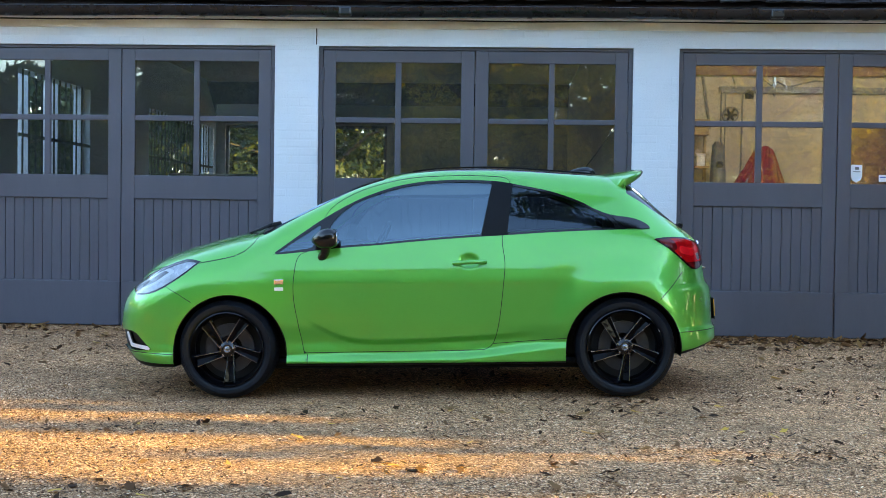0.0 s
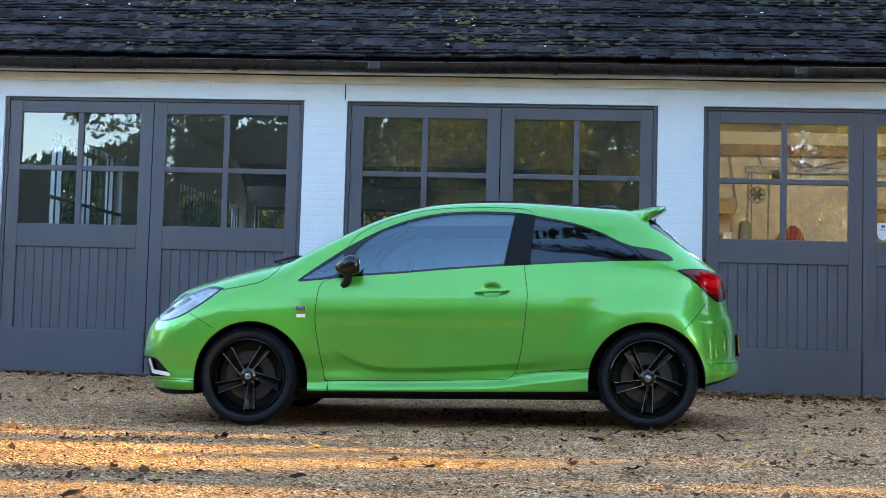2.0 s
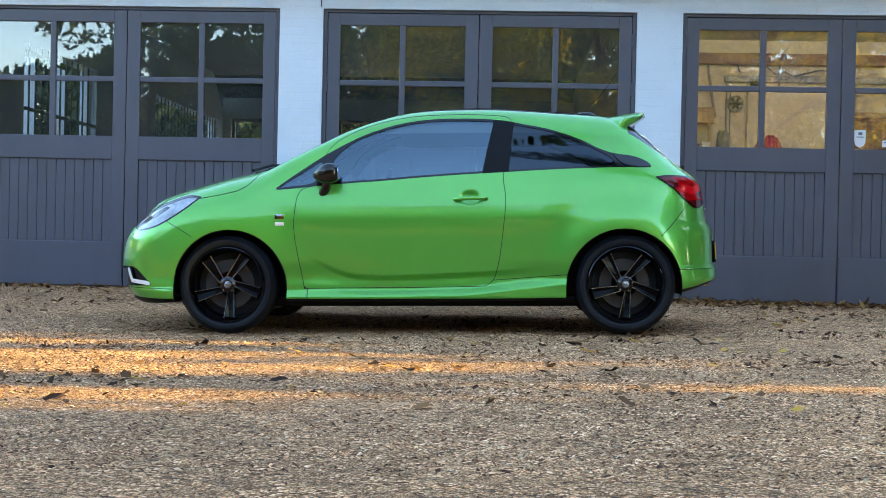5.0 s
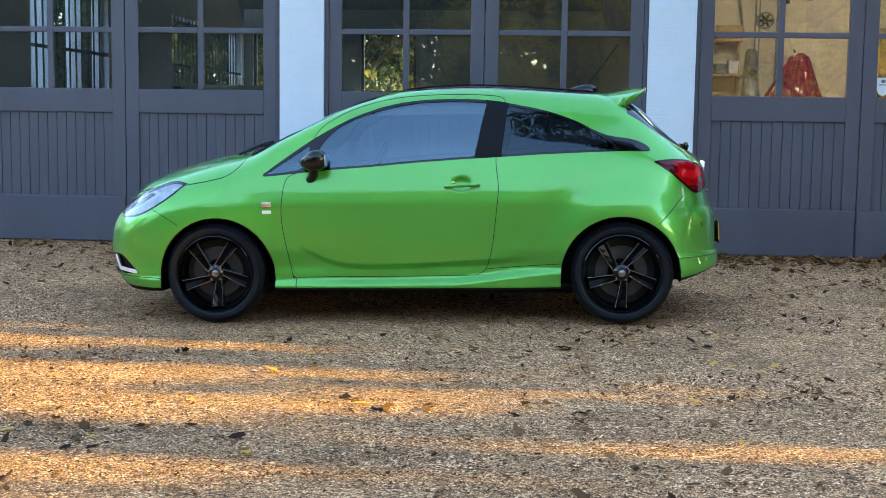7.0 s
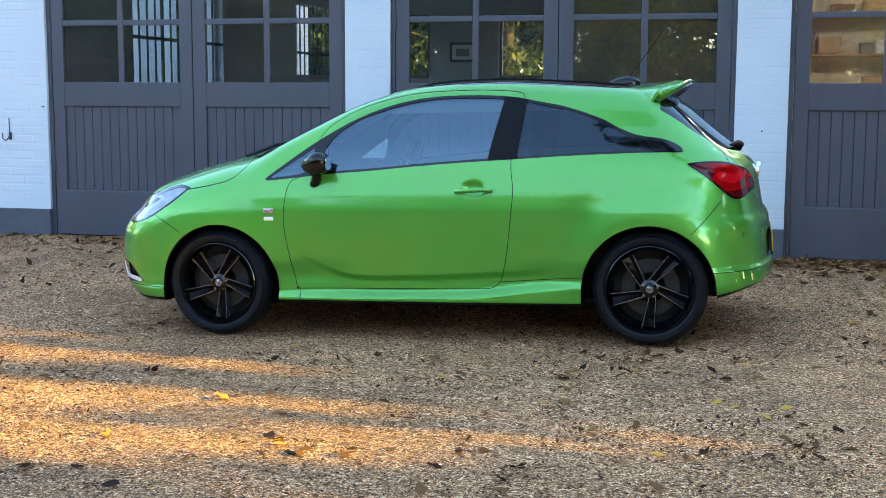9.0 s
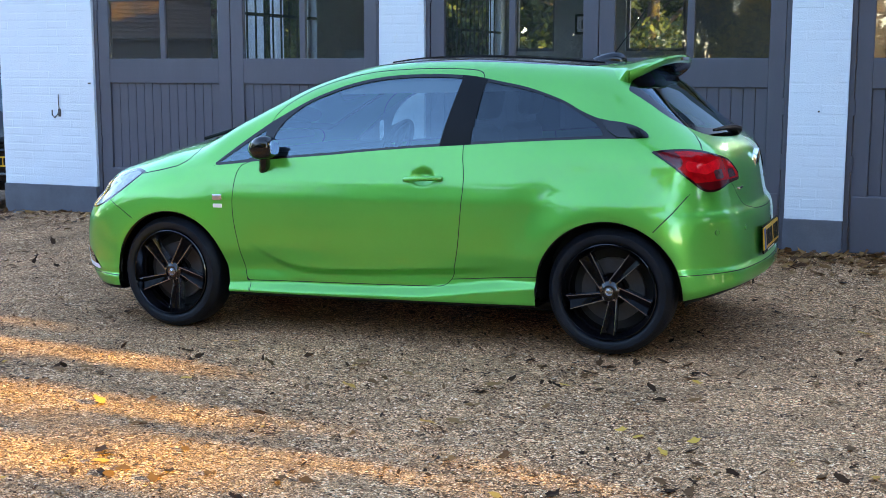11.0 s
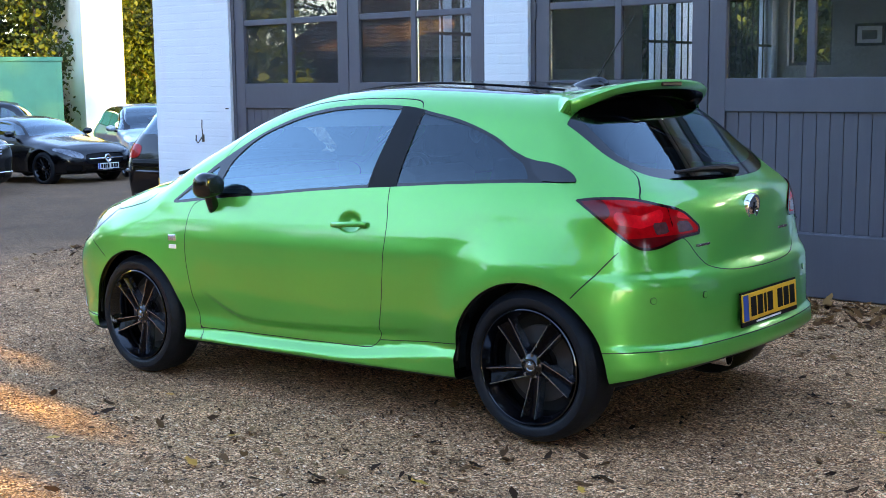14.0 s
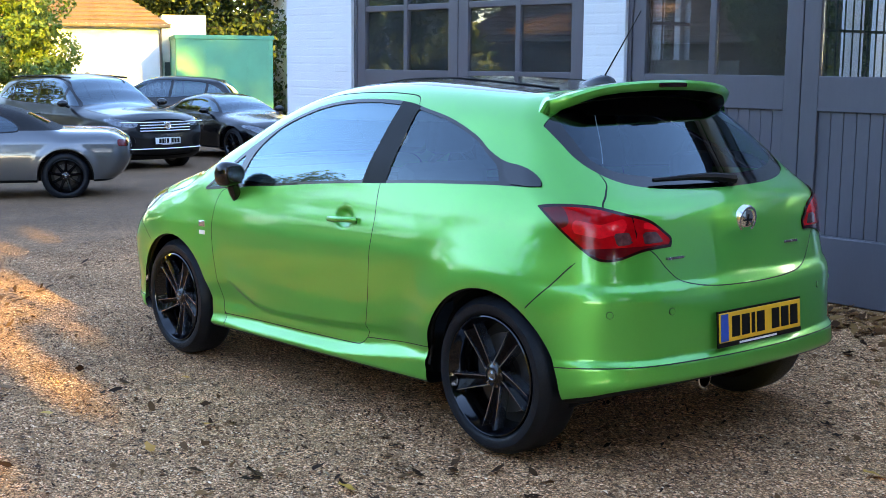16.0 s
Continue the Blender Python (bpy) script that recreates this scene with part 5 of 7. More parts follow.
    for y0 in (-0.36, 0.36):
        st = new("front_seat")
        st.parent = car
        part("cushion", boxm((-0.25, y0 - 0.24, 0.38), (0.27, y0 + 0.24, 0.56), 0.06), seat_cloth, st, smooth=True)
        b = part("backrest", boxm((-0.07, -0.24, 0.0), (0.07, 0.24, 0.62), 0.06), seat_cloth, st, smooth=True)
        b.matrix_local = pose(0.25, y0, 0.50, 0, 18, 0)
        b = part("headrest", boxm((-0.05, -0.13, 0.0), (0.05, 0.13, 0.19), 0.045), seat_cloth, st, smooth=True)
        b.matrix_local = pose(0.46, y0, 1.13, 0, 12, 0)
    part("rear_bench", box(boxm((0.75, -0.62, 0.40), (1.25, 0.62, 0.62), 0.06), (1.16, -0.62, 0.6), (1.32, 0.62, 1.02), 0.05), seat_cloth, car, smooth=True)
    for y0 in (-0.36, 0.36):
        part("rear_headrest", boxm((1.22, y0 - .12, 1.0), (1.31, y0 + .12, 1.14), 0.04), seat_cloth, car, smooth=True)
    part("interior_mirror", boxm((-0.36, -0.11, 1.29), (-0.33, 0.11, 1.345), 0.012), trim_matt, car)
    return car


green_hatchback()

# ---------- background cars ----------
def simple_car(name, label, at, S, body_paint, group=""):
    """A parked car of the background: body, glass, lamps, wheels and front or rear details. Front is -x."""
    car = thing(name, at, label, "car", group)
    half = curve(*S["half"])
    fx, rx, H = S["front"], S["rear"], S["height"]
    wr, wb = S["wheel"], S["axles"]

    def side(x, z):
        w = half(z / H) * S["w"]
        w = w - 0.03 * sstep(0.6, 0.8, z / H) * ((x) / (rx - fx) * 2) ** 2 - 0.06 * sstep(0.6 * rx, rx, x) - 0.04 * sstep(0.6 * fx, fx, x)
        for cx in wb:
            r = np.hypot(x - cx, z - wr)
            w = w + 0.018 * np.exp(-((r - wr * 1.18) / 0.06) ** 2)
        return w
    B = dict(top=curve(*S["top"]), crown=curve((fx, .12), (rx, .10)), rear=curve(*S["tail"]), rear_k=curve((0, 1), (3, 1)), rear_bow=0.10,
             front=curve(*S["nose"]), front_bow=0.22, side=side, k_top=curve((fx, .2), (0, .12), (rx, .14)), k_rear=curve((0, .2), (2, .2)), floor=curve((fx, .22), (rx, .24)))
    F = body_field(B)
    sk = surface(F, (fx - .1, -1.1, .15), (rx + .1, 0.06, H + .08), 0.03)
    sk, _ = sk.cut(sk.V[:, 1])
    c = lambda s: (s.V[:, 0], s.V[:, 1], s.V[:, 2])

    def twin(nm, s, m, lab="", d=0.0):
        s = s.moved(d)
        return s.joined(s.mirrored()).object(nm, m, car, lab)

    def pair(nm, s, m, lab="", d=0.0):
        s = s.moved(d)
        s.object(nm, m, car, lab)
        s.mirrored().object(nm, m, car, lab)
    for cx in wb:
        x, y, z = c(sk)
        _, sk = sk.cut(np.maximum(np.where(z > wr, np.hypot(x - cx, z - wr), np.abs(x - cx)) - wr * 1.15, y + 0.5))
    x, y, z = c(sk)
    g, sk = sk.cut(np.maximum(sdf(spline_loop(S["dlo"], 5, sharp=S.get("dlo_sharp", ())), x, z), y + 0.4))
    edge, g = g.cut(-0.02 - sdf(spline_loop(S["dlo"], 5, sharp=S.get("dlo_sharp", ())), g.V[:, 0], g.V[:, 2]))
    for px in S.get("pillars", ()):
        q, g = g.cut(np.abs(g.V[:, 0] - px - 0.15 * (g.V[:, 2] - 1)) - 0.035)
        edge = edge.joined(q)
    pair("side_window", g, far_glass)
    pair("window_surround", edge, chrome if S.get("bright") else trim_black)
    for nm, loop, keep in (("windscreen", S["screen"], lambda s: s.V[:, 0] - S["mid"]), ("rear_window", S["backlight"], lambda s: S["mid"] - s.V[:, 0])):
        x, y, z = c(sk)
        g, sk = sk.cut(np.maximum(sdf(np.array(loop), -y, z), keep(sk)))
        twin(nm, g, far_glass)
    for nm, loop, keep, m, lab in (("headlamp", S["lamp"], lambda s: s.V[:, 0] - fx * 0.55, far_lamp, "clear headlamp"), ("tail_lamp", S["tail_lamp"], lambda s: rx * 0.90 - s.V[:, 0], S.get("tail_mat", lamp_red), "red tail lamp")):
        x, y, z = c(sk)
        g, sk = sk.cut(np.maximum(sdf(spline_loop(loop, 4), -y, z), keep(sk)))
        pair(nm, g, m, lab, 0.003)
    for loop in S.get("black", ()):
        x, y, z = c(sk)
        g, sk = sk.cut(np.maximum(sdf(spline_loop(loop, 4), -y, z), sk.V[:, 0] - fx * 0.6))
        if min(u for u, v in loop) > 0.03:
            pair("air_intake", g, trim_matt, "", -0.02)
        else:
            twin("air_intake", g, trim_matt, "", -0.02)
    x, y, z = c(sk)
    low, sk = sk.cut(z - S.get("dark_below", 0.27))
    twin("lower_trim", low, trim_matt)
    if "soft_top" in S:
        x, y, z = c(sk)
        g, sk = sk.cut(np.maximum(S["soft_top"](x) - z, np.abs(x - S["soft_x"][0]) - S["soft_x"][1]))
        twin("soft_top", g, MATS["soft_top_cloth"], "black fabric soft top")
    twin("body", sk, body_paint)
    for cx in wb:
        for sgn in (-1, 1):
            bm = bmesh.new()
            rows = [[bm.verts.new((cx + wr * 1.16 * math.cos(a), sgn * yy, wr + wr * 1.16 * math.sin(a))) for yy in (S["w"] - .03, S["w"] - .32)] for a in np.linspace(-.2, math.pi + .2, 16)]
            for q, r in zip(rows, rows[1:]):
                bm.faces.new((q[0], r[0], r[1], q[1]))
            bm.faces.new([r[1] for r in rows])
            part("arch_liner", bm, trim_matt, car)
    part("cabin_floor", boxm((fx + .5, -S["w"] + .25, .24), (rx - .4, S["w"] - .25, .5)), trim_matt, car)
    for y0 in (-.38, .38):
        part("seat", box(boxm((-.1, y0 - .22, .5), (.1, y0 + .22, min(1.05, H - .35)), .05), (-.02, y0 - .12, min(1.05, H - .35)), (.07, y0 + .12, min(1.3, H - .15)), .03), seat_cloth, car)
    add_wheels(car, wb, wr, 0.22, wr * 0.70, S.get("spokes", 5), S["w"] - 0.03, twin=S.get("twin", True), m_rim=S.get("rim"), seg=28)
    for sgn in (-1, 1):
        bm = bmesh.new()
        bmesh.ops.create_uvsphere(bm, u_segments=14, v_segments=8, radius=1)
        mx, mz = S["mirror"]
        for v in bm.verts:
            v.co = Vector((mx + v.co.x * .07, sgn * (S["w"] + .07) + v.co.y * .11, mz + v.co.z * .065))
        part("door_mirror", bm, body_paint, car, smooth=True)
        tube_ = tube(bmesh.new(), [(mx, sgn * (S["w"] - .06), mz - .07), (mx, sgn * (S["w"] + .02), mz - .04)], .022, 6)
        part("mirror_foot", tube_, trim_matt, car)
        part("door_handle", tube(bmesh.new(), [(.18 + k * .08, sgn * (float(side(.3, H * .58)) + .014), H * .575) for k in range(3)], .013, 6), body_paint, car)
    return car


mat("soft_top_cloth", (0.012, 0.012, 0.014), 0.9, var=0.3, local=True, bump=0.3)
grey_dark = paint("dark_grey_lacquer", (0.010, 0.010, 0.011), 0.1, 0.3, 0.5)
black_lac = paint("black_lacquer", (0.002, 0.002, 0.003), 0.0, 0.25, 0.5)
far_glass = glass("far_car_glass", (0.75, 0.85, 0.95), 0.30, gloss=1.8, sheen=(0.75, 0.9, 1.0), base=0.04)
silver_lac = paint("blue_silver_lacquer", (0.34, 0.38, 0.42), 0.5, 0.35)
grey_lac = paint("mid_grey_lacquer", (0.10, 0.105, 0.112), 0.6, 0.32)
rim_silver = mat("grey_alloy", (0.10, 0.10, 0.105), 0.3, metal=0.7, var=0.2, local=True)
HALF_SUV = ((.1, .90), (.2, .97), (.4, 1.0), (.55, .985), (.62, .94), (.75, .83), (.9, .72), (1.0, .60))
HALF_LOW = ((.1, .90), (.2, .97), (.45, 1.0), (.60, .975), (.68, .92), (.8, .78), (.92, .66), (1.0, .55))


def gpose(x, y, rz):
    return pose(x, y, float(gz(x, y)), 0, 0, rz)


SUV = dict(front=-2.44, rear=2.44, height=1.70, w=.985, half=HALF_SUV, wheel=.375, axles=(-1.50, 1.40), mid=0,
           top=((-2.5, .80), (-2.36, .96), (-2.1, 1.05), (-1.5, 1.12), (-1.05, 1.17), (-.6, 1.43), (-.2, 1.63), (.3, 1.70), (1.3, 1.67), (1.9, 1.60), (2.5, 1.52)),
           tail=((.2, 2.2), (.4, 2.42), (.8, 2.44), (1.1, 2.38), (1.3, 2.22), (1.7, 1.95)), nose=((.2, -2.25), (.35, -2.42), (.7, -2.44), (.9, -2.42), (1.0, -2.34)),
           dlo=((-.98, 1.12), (-.55, 1.40), (-.15, 1.58), (.4, 1.61), (1.3, 1.56), (1.75, 1.40), (1.95, 1.22), (1.0, 1.17), (0, 1.14)), dlo_sharp=(0, 6), pillars=(-.5, .45, 1.35), bright=False,
           screen=((0, 1.18), (.6, 1.16), (.76, 1.15), (.66, 1.45), (.56, 1.60), (0, 1.64), (-1, 1.64), (-1, 1.18)), backlight=((-1, 1.15), (.62, 1.15), (.58, 1.5), (-1, 1.5)),
           lamp=((.52, .86), (.60, .90), (.88, .95), (.93, .90), (.88, .83), (.60, .80)), tail_lamp=((.55, 1.0), (.95, 1.0), (.95, .85), (.55, .88)),
           black=(((-.3, .92), (.50, .90), (.54, .72), (-.3, .70)), ((.62, .62), (.88, .66), (.88, .42), (.64, .44)), ((-.3, .40), (.6, .40), (.55, .30), (-.3, .30))), dark_below=.36, mirror=(-.78, 1.18), spokes=5, rim=rim_silver)
suv = simple_car("suv_car", "dark grey sport utility car with chrome grille bars", gpose(-17.7, 14.95, 187), SUV, grey_dark, "parked cars")
for z0 in (.735, .785, .835, .885):
    part("grille_bar", tube(bmesh.new(), [(-2.455 + .22 * yy * yy, yy, z0 + .0) for yy in np.linspace(-.86 if z0 > .88 else -.52, .86 if z0 > .88 else .52, 13)], .011, 6), chrome, suv, "chrome grille bar")
part("bumper_strip", tube(bmesh.new(), [(-2.45 + .22 * yy * yy, yy, .42) for yy in np.linspace(-.8, .8, 13)], .012, 6), chrome, suv)
em = part("emblem", lathe(bmesh.new(), [(0, -.004), (.05, -.004), (.06, .0), (.068, -.006), (.07, .02)], 24, axis="x"), chrome, suv, "round chrome emblem")
em.location = (-2.47, 0, .83)
number_plate(suv, pose(-2.47, 0, .56, 0, 0, -90), False, False)
for sgn in (-1, 1):
    part("roof_rail", tube(bmesh.new(), [(x, sgn * .60, 1.655 - .03 * abs(x - .6) ** 2) for x in np.linspace(-.3, 1.8, 8)], .02, 6), trim_black, suv)

COUPE = dict(front=-2.06, rear=2.06, height=1.31, w=.905, half=HALF_LOW, wheel=.325, axles=(-1.22, 1.21), mid=0,
             top=((-2.1, .58), (-2.0, .70), (-1.7, .80), (-1.1, .90), (-.75, .95), (-.4, 1.14), (-.05, 1.27), (.3, 1.31), (.8, 1.24), (1.2, 1.08), (1.5, 1.0), (2.1, .95)),
             tail=((.2, 1.9), (.4, 2.03), (.8, 2.06), (.95, 2.04), (1.3, 1.9)), nose=((.18, -1.9), (.3, -2.03), (.5, -2.06), (.65, -2.03), (.75, -1.95)),
             dlo=((-.66, .93), (-.35, 1.12), (0, 1.22), (.35, 1.23), (.75, 1.13), (1.0, 1.0), (.4, .96)), dlo_sharp=(0, 5), pillars=(.42,),
             screen=((0, .96), (.5, .95), (.70, .93), (.60, 1.10), (.50, 1.24), (0, 1.27), (-1, 1.27), (-1, .96)), backlight=((-1, 1.05), (.5, 1.05), (.45, 1.22), (-1, 1.22)),
             lamp=((.50, .58), (.62, .66), (.82, .72), (.86, .66), (.72, .56), (.56, .52)), tail_lamp=((.5, .8), (.85, .8), (.85, .65), (.5, .68)),
             black=(((-.3, .60), (.44, .59), (.40, .42), (-.3, .40)), ((.56, .38), (.80, .40), (.78, .26), (.58, .26)), ((-.3, .33), (.45, .33), (.42, .24), (-.3, .24))), mirror=(-.42, .98), spokes=12, twin=False)
coupe = simple_car("coupe_car", "glossy black two-seat coupe with dark alloy wheels", gpose(-18.3, 18.33, 186), COUPE, black_lac, "parked cars")
part("grille_bar", tube(bmesh.new(), [(-2.075 + .22 * yy * yy, yy, .51) for yy in np.linspace(-.42, .42, 9)], .014, 6), chrome, coupe, "bright grille bar")
em = part("emblem", lathe(bmesh.new(), [(0.035, .0), (.07, -.012), (.08, .0), (.08, .02)], 24, axis="x"), chrome, coupe, "round chrome emblem")
em.location = (-2.09, 0, .51)
number_plate(coupe, pose(-2.09, 0, .36, 0, 0, -90), False, True)

EST = dict(SUV, bright=False, height=1.50, w=.91, wheel=.32, front=-2.25, rear=2.25, axles=(-1.36, 1.30),
           top=((-2.3, .65), (-2.2, .78), (-1.9, .86), (-1.3, .95), (-1.0, .99), (-.5, 1.28), (-.1, 1.45), (.4, 1.50), (1.4, 1.46), (1.9, 1.38), (2.3, 1.3)),
           tail=((.2, 2.05), (.4, 2.23), (.8, 2.25), (1.0, 2.18), (1.2, 2.0), (1.5, 1.75)), nose=((.2, -2.1), (.35, -2.23), (.6, -2.25), (.75, -2.2), (.85, -2.1)),
           dlo=((-.92, .97), (-.5, 1.22), (-.1, 1.40), (.4, 1.43), (1.3, 1.38), (1.75, 1.20), (1.9, 1.05), (1.0, 1.02), (0, .99)),
           screen=((0, 1.0), (.5, .99), (.70, .97), (.62, 1.25), (.52, 1.42), (0, 1.45), (-1, 1.45), (-1, 1.0)), backlight=((-1, 1.0), (.60, 1.0), (.55, 1.35), (-1, 1.35)),
           lamp=((.50, .66), (.6, .72), (.82, .76), (.86, .70), (.6, .62)), tail_lamp=((.5, .95), (.88, .95), (.88, .78), (.5, .8)), black=(((-.3, .62), (.5, .62), (.45, .36), (-.3, .36)),), mirror=(-.72, 1.0), dark_below=.28)
simple_car("saloon_car", "pale silver car beside the black coupe", gpose(-18.2, 21.1, 155), EST, silver_lac, "parked cars")

BLK = dict(SUV, height=1.66, w=.94, wheel=.36, front=-2.3, rear=2.3, axles=(-1.42, 1.38), bright=False,
           top=((-2.4, .78), (-2.25, .92), (-2.0, 1.0), (-1.4, 1.08), (-1.0, 1.14), (-.5, 1.42), (-.1, 1.60), (.4, 1.66), (1.3, 1.62), (1.9, 1.54), (2.4, 1.48)),
           tail=((.2, 2.05), (.36, 2.26), (.7, 2.30), (.9, 2.27), (1.05, 2.20), (1.3, 2.02), (1.66, 1.76)),
           dlo=((-.93, 1.09), (-.5, 1.37), (-.1, 1.54), (.4, 1.57), (1.3, 1.52), (1.7, 1.38), (1.9, 1.20), (1.0, 1.13), (0, 1.10)),
           backlight=((-1, 1.12), (.64, 1.12), (.66, 1.2), (.58, 1.52), (-1, 1.55)), tail_lamp=((.52, .96), (.70, 1.0), (.95, .99), (.96, .88), (.70, .84), (.55, .87)))
estate = simple_car("estate_car", "dark grey estate car behind the black coupe", gpose(-25.1, 20.2, 50), BLK, grey_dark, "parked cars")
blk = simple_car("suv_car", "black sport utility car parked beyond the garage corner", gpose(-7.60, 15.17, -79), dict(BLK, tail_lamp=((.60, .99), (.80, 1.01), (.95, 1.00), (.96, .86), (.80, .85), (.61, .87))), black_lac, "parked cars")
em = part("emblem", lathe(bmesh.new(), [(0, .006), (.045, .006), (.05, .0), (.058, .004), (.06, -.02)], 24, axis="x"), chrome, blk, "round chrome emblem")
em.location = (2.285, 0, .96)
number_plate(blk, pose(2.315, 0, .58, 0, 0, 90), True, False)
part("tailgate_recess", tube(bmesh.new(), [(2.295 - .10 * yy * yy, yy, .80) for yy in np.linspace(-.66, .66, 13)], .045, 8), trim_matt, blk, "black strip above the bumper")
part("bumper_ledge", tube(bmesh.new(), [(2.305 - .16 * yy * yy, yy, .70) for yy in np.linspace(-.84, .84, 15)], .022, 8), trim_black, blk, "black bumper ledge")
part("bumper_strip", tube(bmesh.new(), [(2.29 - .16 * yy * yy, yy, .44) for yy in np.linspace(-.7, .7, 13)], .014, 6), grey_mat, blk, "grey strip in the bumper")
part("rear_wiper", tube(bmesh.new(), [(2.2, 0, 1.13), (2.12, -.2, 1.2), (2.13, -.4, 1.17)], .014, 6), trim_matt, blk)

white_lac = paint("white_lacquer", (0.62, 0.65, 0.67), 0.0, 0.3)
simple_car("estate_car", "white estate car behind the black utility car", gpose(-15.4, 20.6, 150), BLK, white_lac, "parked cars")

ROAD = dict(COUPE, front=-2.03, rear=2.03, tail=((.2, 1.72), (.36, 1.93), (.55, 2.02), (.78, 2.01), (.88, 1.95), (1.3, 1.8)), tail_mat=lamp_dark, height=1.23, w=.87, axles=(-1.16, 1.15), wheel=.315, spokes=9,
            top=((-2.1, .55), (-1.95, .68), (-1.6, .78), (-1.0, .87), (-.7, .92), (-.4, 1.08), (-.1, 1.20), (.25, 1.235), (.6, 1.16), (.95, 1.0), (1.1, .945), (1.6, .93), (2.1, .87)),
            dlo=((-.62, .88), (-.35, 1.05), (0, 1.14), (.3, 1.13), (.55, 1.0), (.56, .90), (.2, .88)), pillars=(), dlo_sharp=(0,),
            backlight=((-1, 1.0), (.4, 1.0), (.36, 1.13), (-1, 1.13)), tail_lamp=((.60, .78), (.80, .79), (.81, .71), (.62, .71)), black=(),
            soft_top=lambda x: 0.915 + 0.0 * x, soft_x=(.37, .74))
simple_car("roadster_car", "grey two-seat roadster with raised black soft top", gpose(-12.4, 10.9, 64), ROAD, grey_lac, "parked cars")

# ---------- buildings beyond ----------
lime_white = mat("white_render", (0.80, 0.78, 0.73), 0.8, var=0.06, scale=0.8, bump=0.2, dirt=((0.60, 0.56, 0.48), 0.70))
terracotta = mat("terracotta_tiles", (0.165, 0.092, 0.060), 0.8, var=0.25, scale=1.5, fine=12, bump=0.5, bscale=25)
pale_green = mat("green_sheet", (0.075, 0.30, 0.17), 0.55, var=0.10, scale=1.2, dirt=((0.15, 0.30, 0.20), 0.62))
timber_grey = mat("weathered_timber", (0.16, 0.12, 0.09), 0.85, var=0.3, stretch=(1, 1, 0.2), bump=0.3)
AWAY = 64.5


def hip_house(at, w, d, h, rise, label, over=0.25, m_wall=None, m_roof=None):
    """A low house with a hipped tile roof; its front is local -y, from x = -w to 0."""
    hs = thing("house", at, label, "house")
    part("wall", boxm((-w, 0, -0.5), (0, d, h)), m_wall or lime_white, hs)
    bm = bmesh.new()
    o = over
    e = [bm.verts.new(p) for p in ((-w - o, -o, h), (o, -o, h), (o, d + o, h), (-w - o, d + o, h))]
    r = [bm.verts.new(p) for p in ((-w + d / 2, d / 2, h + rise), (-d / 2, d / 2, h + rise))]
    bm.faces.new((e[0], e[1], r[1], r[0]))
    bm.faces.new((e[1], e[2], r[1]))
    bm.faces.new((e[2], e[3], r[0], r[1]))
    bm.faces.new((e[3], e[0], r[0]))
    bm.faces.new(e[::-1])
    rf = part("roof", bm, m_roof or terracotta, hs)
    # courses of tiles standing proud on the front and side slopes
    n = int(math.hypot(rise, d / 2) / 0.22)
    for k in range(n):
        t = k / n
        yy, zz = -o + (d / 2 + o) * t, h + rise * t
        x0, x1 = -w - o + (d / 2 + o) * t, o - (d / 2 + o) * t
        part("tile_course", boxm((x0, yy - 0.03, zz), (x1, yy + 0.05, zz + 0.035)), m_roof or terracotta, rf)
        part("tile_course", boxm((x1 - 0.05, yy, zz), (x1 + 0.03, d - yy, zz + 0.035)), m_roof or terracotta, rf)
    part("fascia", boxm((-w - o, -o - 0.03, h - 0.10), (o, -o, h + 0.02)), cream, hs)
    part("gutter", tube(bmesh.new(), [(-w - o, -o - 0.07, h - 0.02), (o, -o - 0.07, h - 0.05)], 0.055, 8), timber_grey, hs)
    part("downpipe", tube(bmesh.new(), [(-0.05, -o - 0.05, h - 0.05), (-0.06, -0.08, h - 0.3), (-0.06, -0.08, -0.4)], 0.045, 8), timber_grey, hs, "brown downpipe")
    part("wall_light", lathe(bmesh.new(), [(0, -.12), (.08, -.10), (.11, 0)], 16, at=(-2.4, 0, 1.55)), grey_mat, hs)
    return hs


gl = lambda x, y: float(gz(x, y))
house = hip_house(pose(-32.6, 24.3, gl(-32.6, 24.3), 0, 0, AWAY), 9.0, 7.0, 3.2, 2.6, "low white rendered house with an orange tile roof")
wing = thing("annexe", pose(-32.6, 24.3, gl(-32.6, 24.3), 0, 0, AWAY), "flat topped white annexe beside the house", "building")
part("wall", boxm((0.02, 0.6, -0.5), (1.45, 5, 3.55)), lime_white, wing)
part("door", boxm((0.08, 0.54, -0.4), (0.85, 0.6, 2.0), 0.01), mat("dark_green_paint", (0.02, 0.05, 0.035), 0.5, var=0.2), wing, "dark green door")
part("notice", boxm((0.25, 0.52, 1.05), (0.48, 0.54, 1.15)), white_mat, wing)
box_ = thing("green_container", pose(-29.6, 23.15, gl(-29, 24), 0, 0, AWAY), "pale green painted steel container", "container")
part("body", boxm((0, 0, 0.1), (2.95, 6, 2.75), 0.03), pale_green, box_)
part("top_rail", boxm((-0.03, -0.03, 2.70), (2.98, 6.03, 2.83), 0.02), pale_green, box_)
for xx in np.arange(0.3, 2.9, 0.62):
    part("rib", boxm((xx, -0.012, 0.15), (xx + 0.03, 0.0, 2.70)), pale_green, box_)
pil = thing("outbuilding", pose(-30.5, 28.1, gl(-30, 28), 0, 0, AWAY), "narrow white rendered building end", "building")
part("wall", boxm((0, 0, -0.5), (1.30, 8, 5.6)), lime_white, pil)
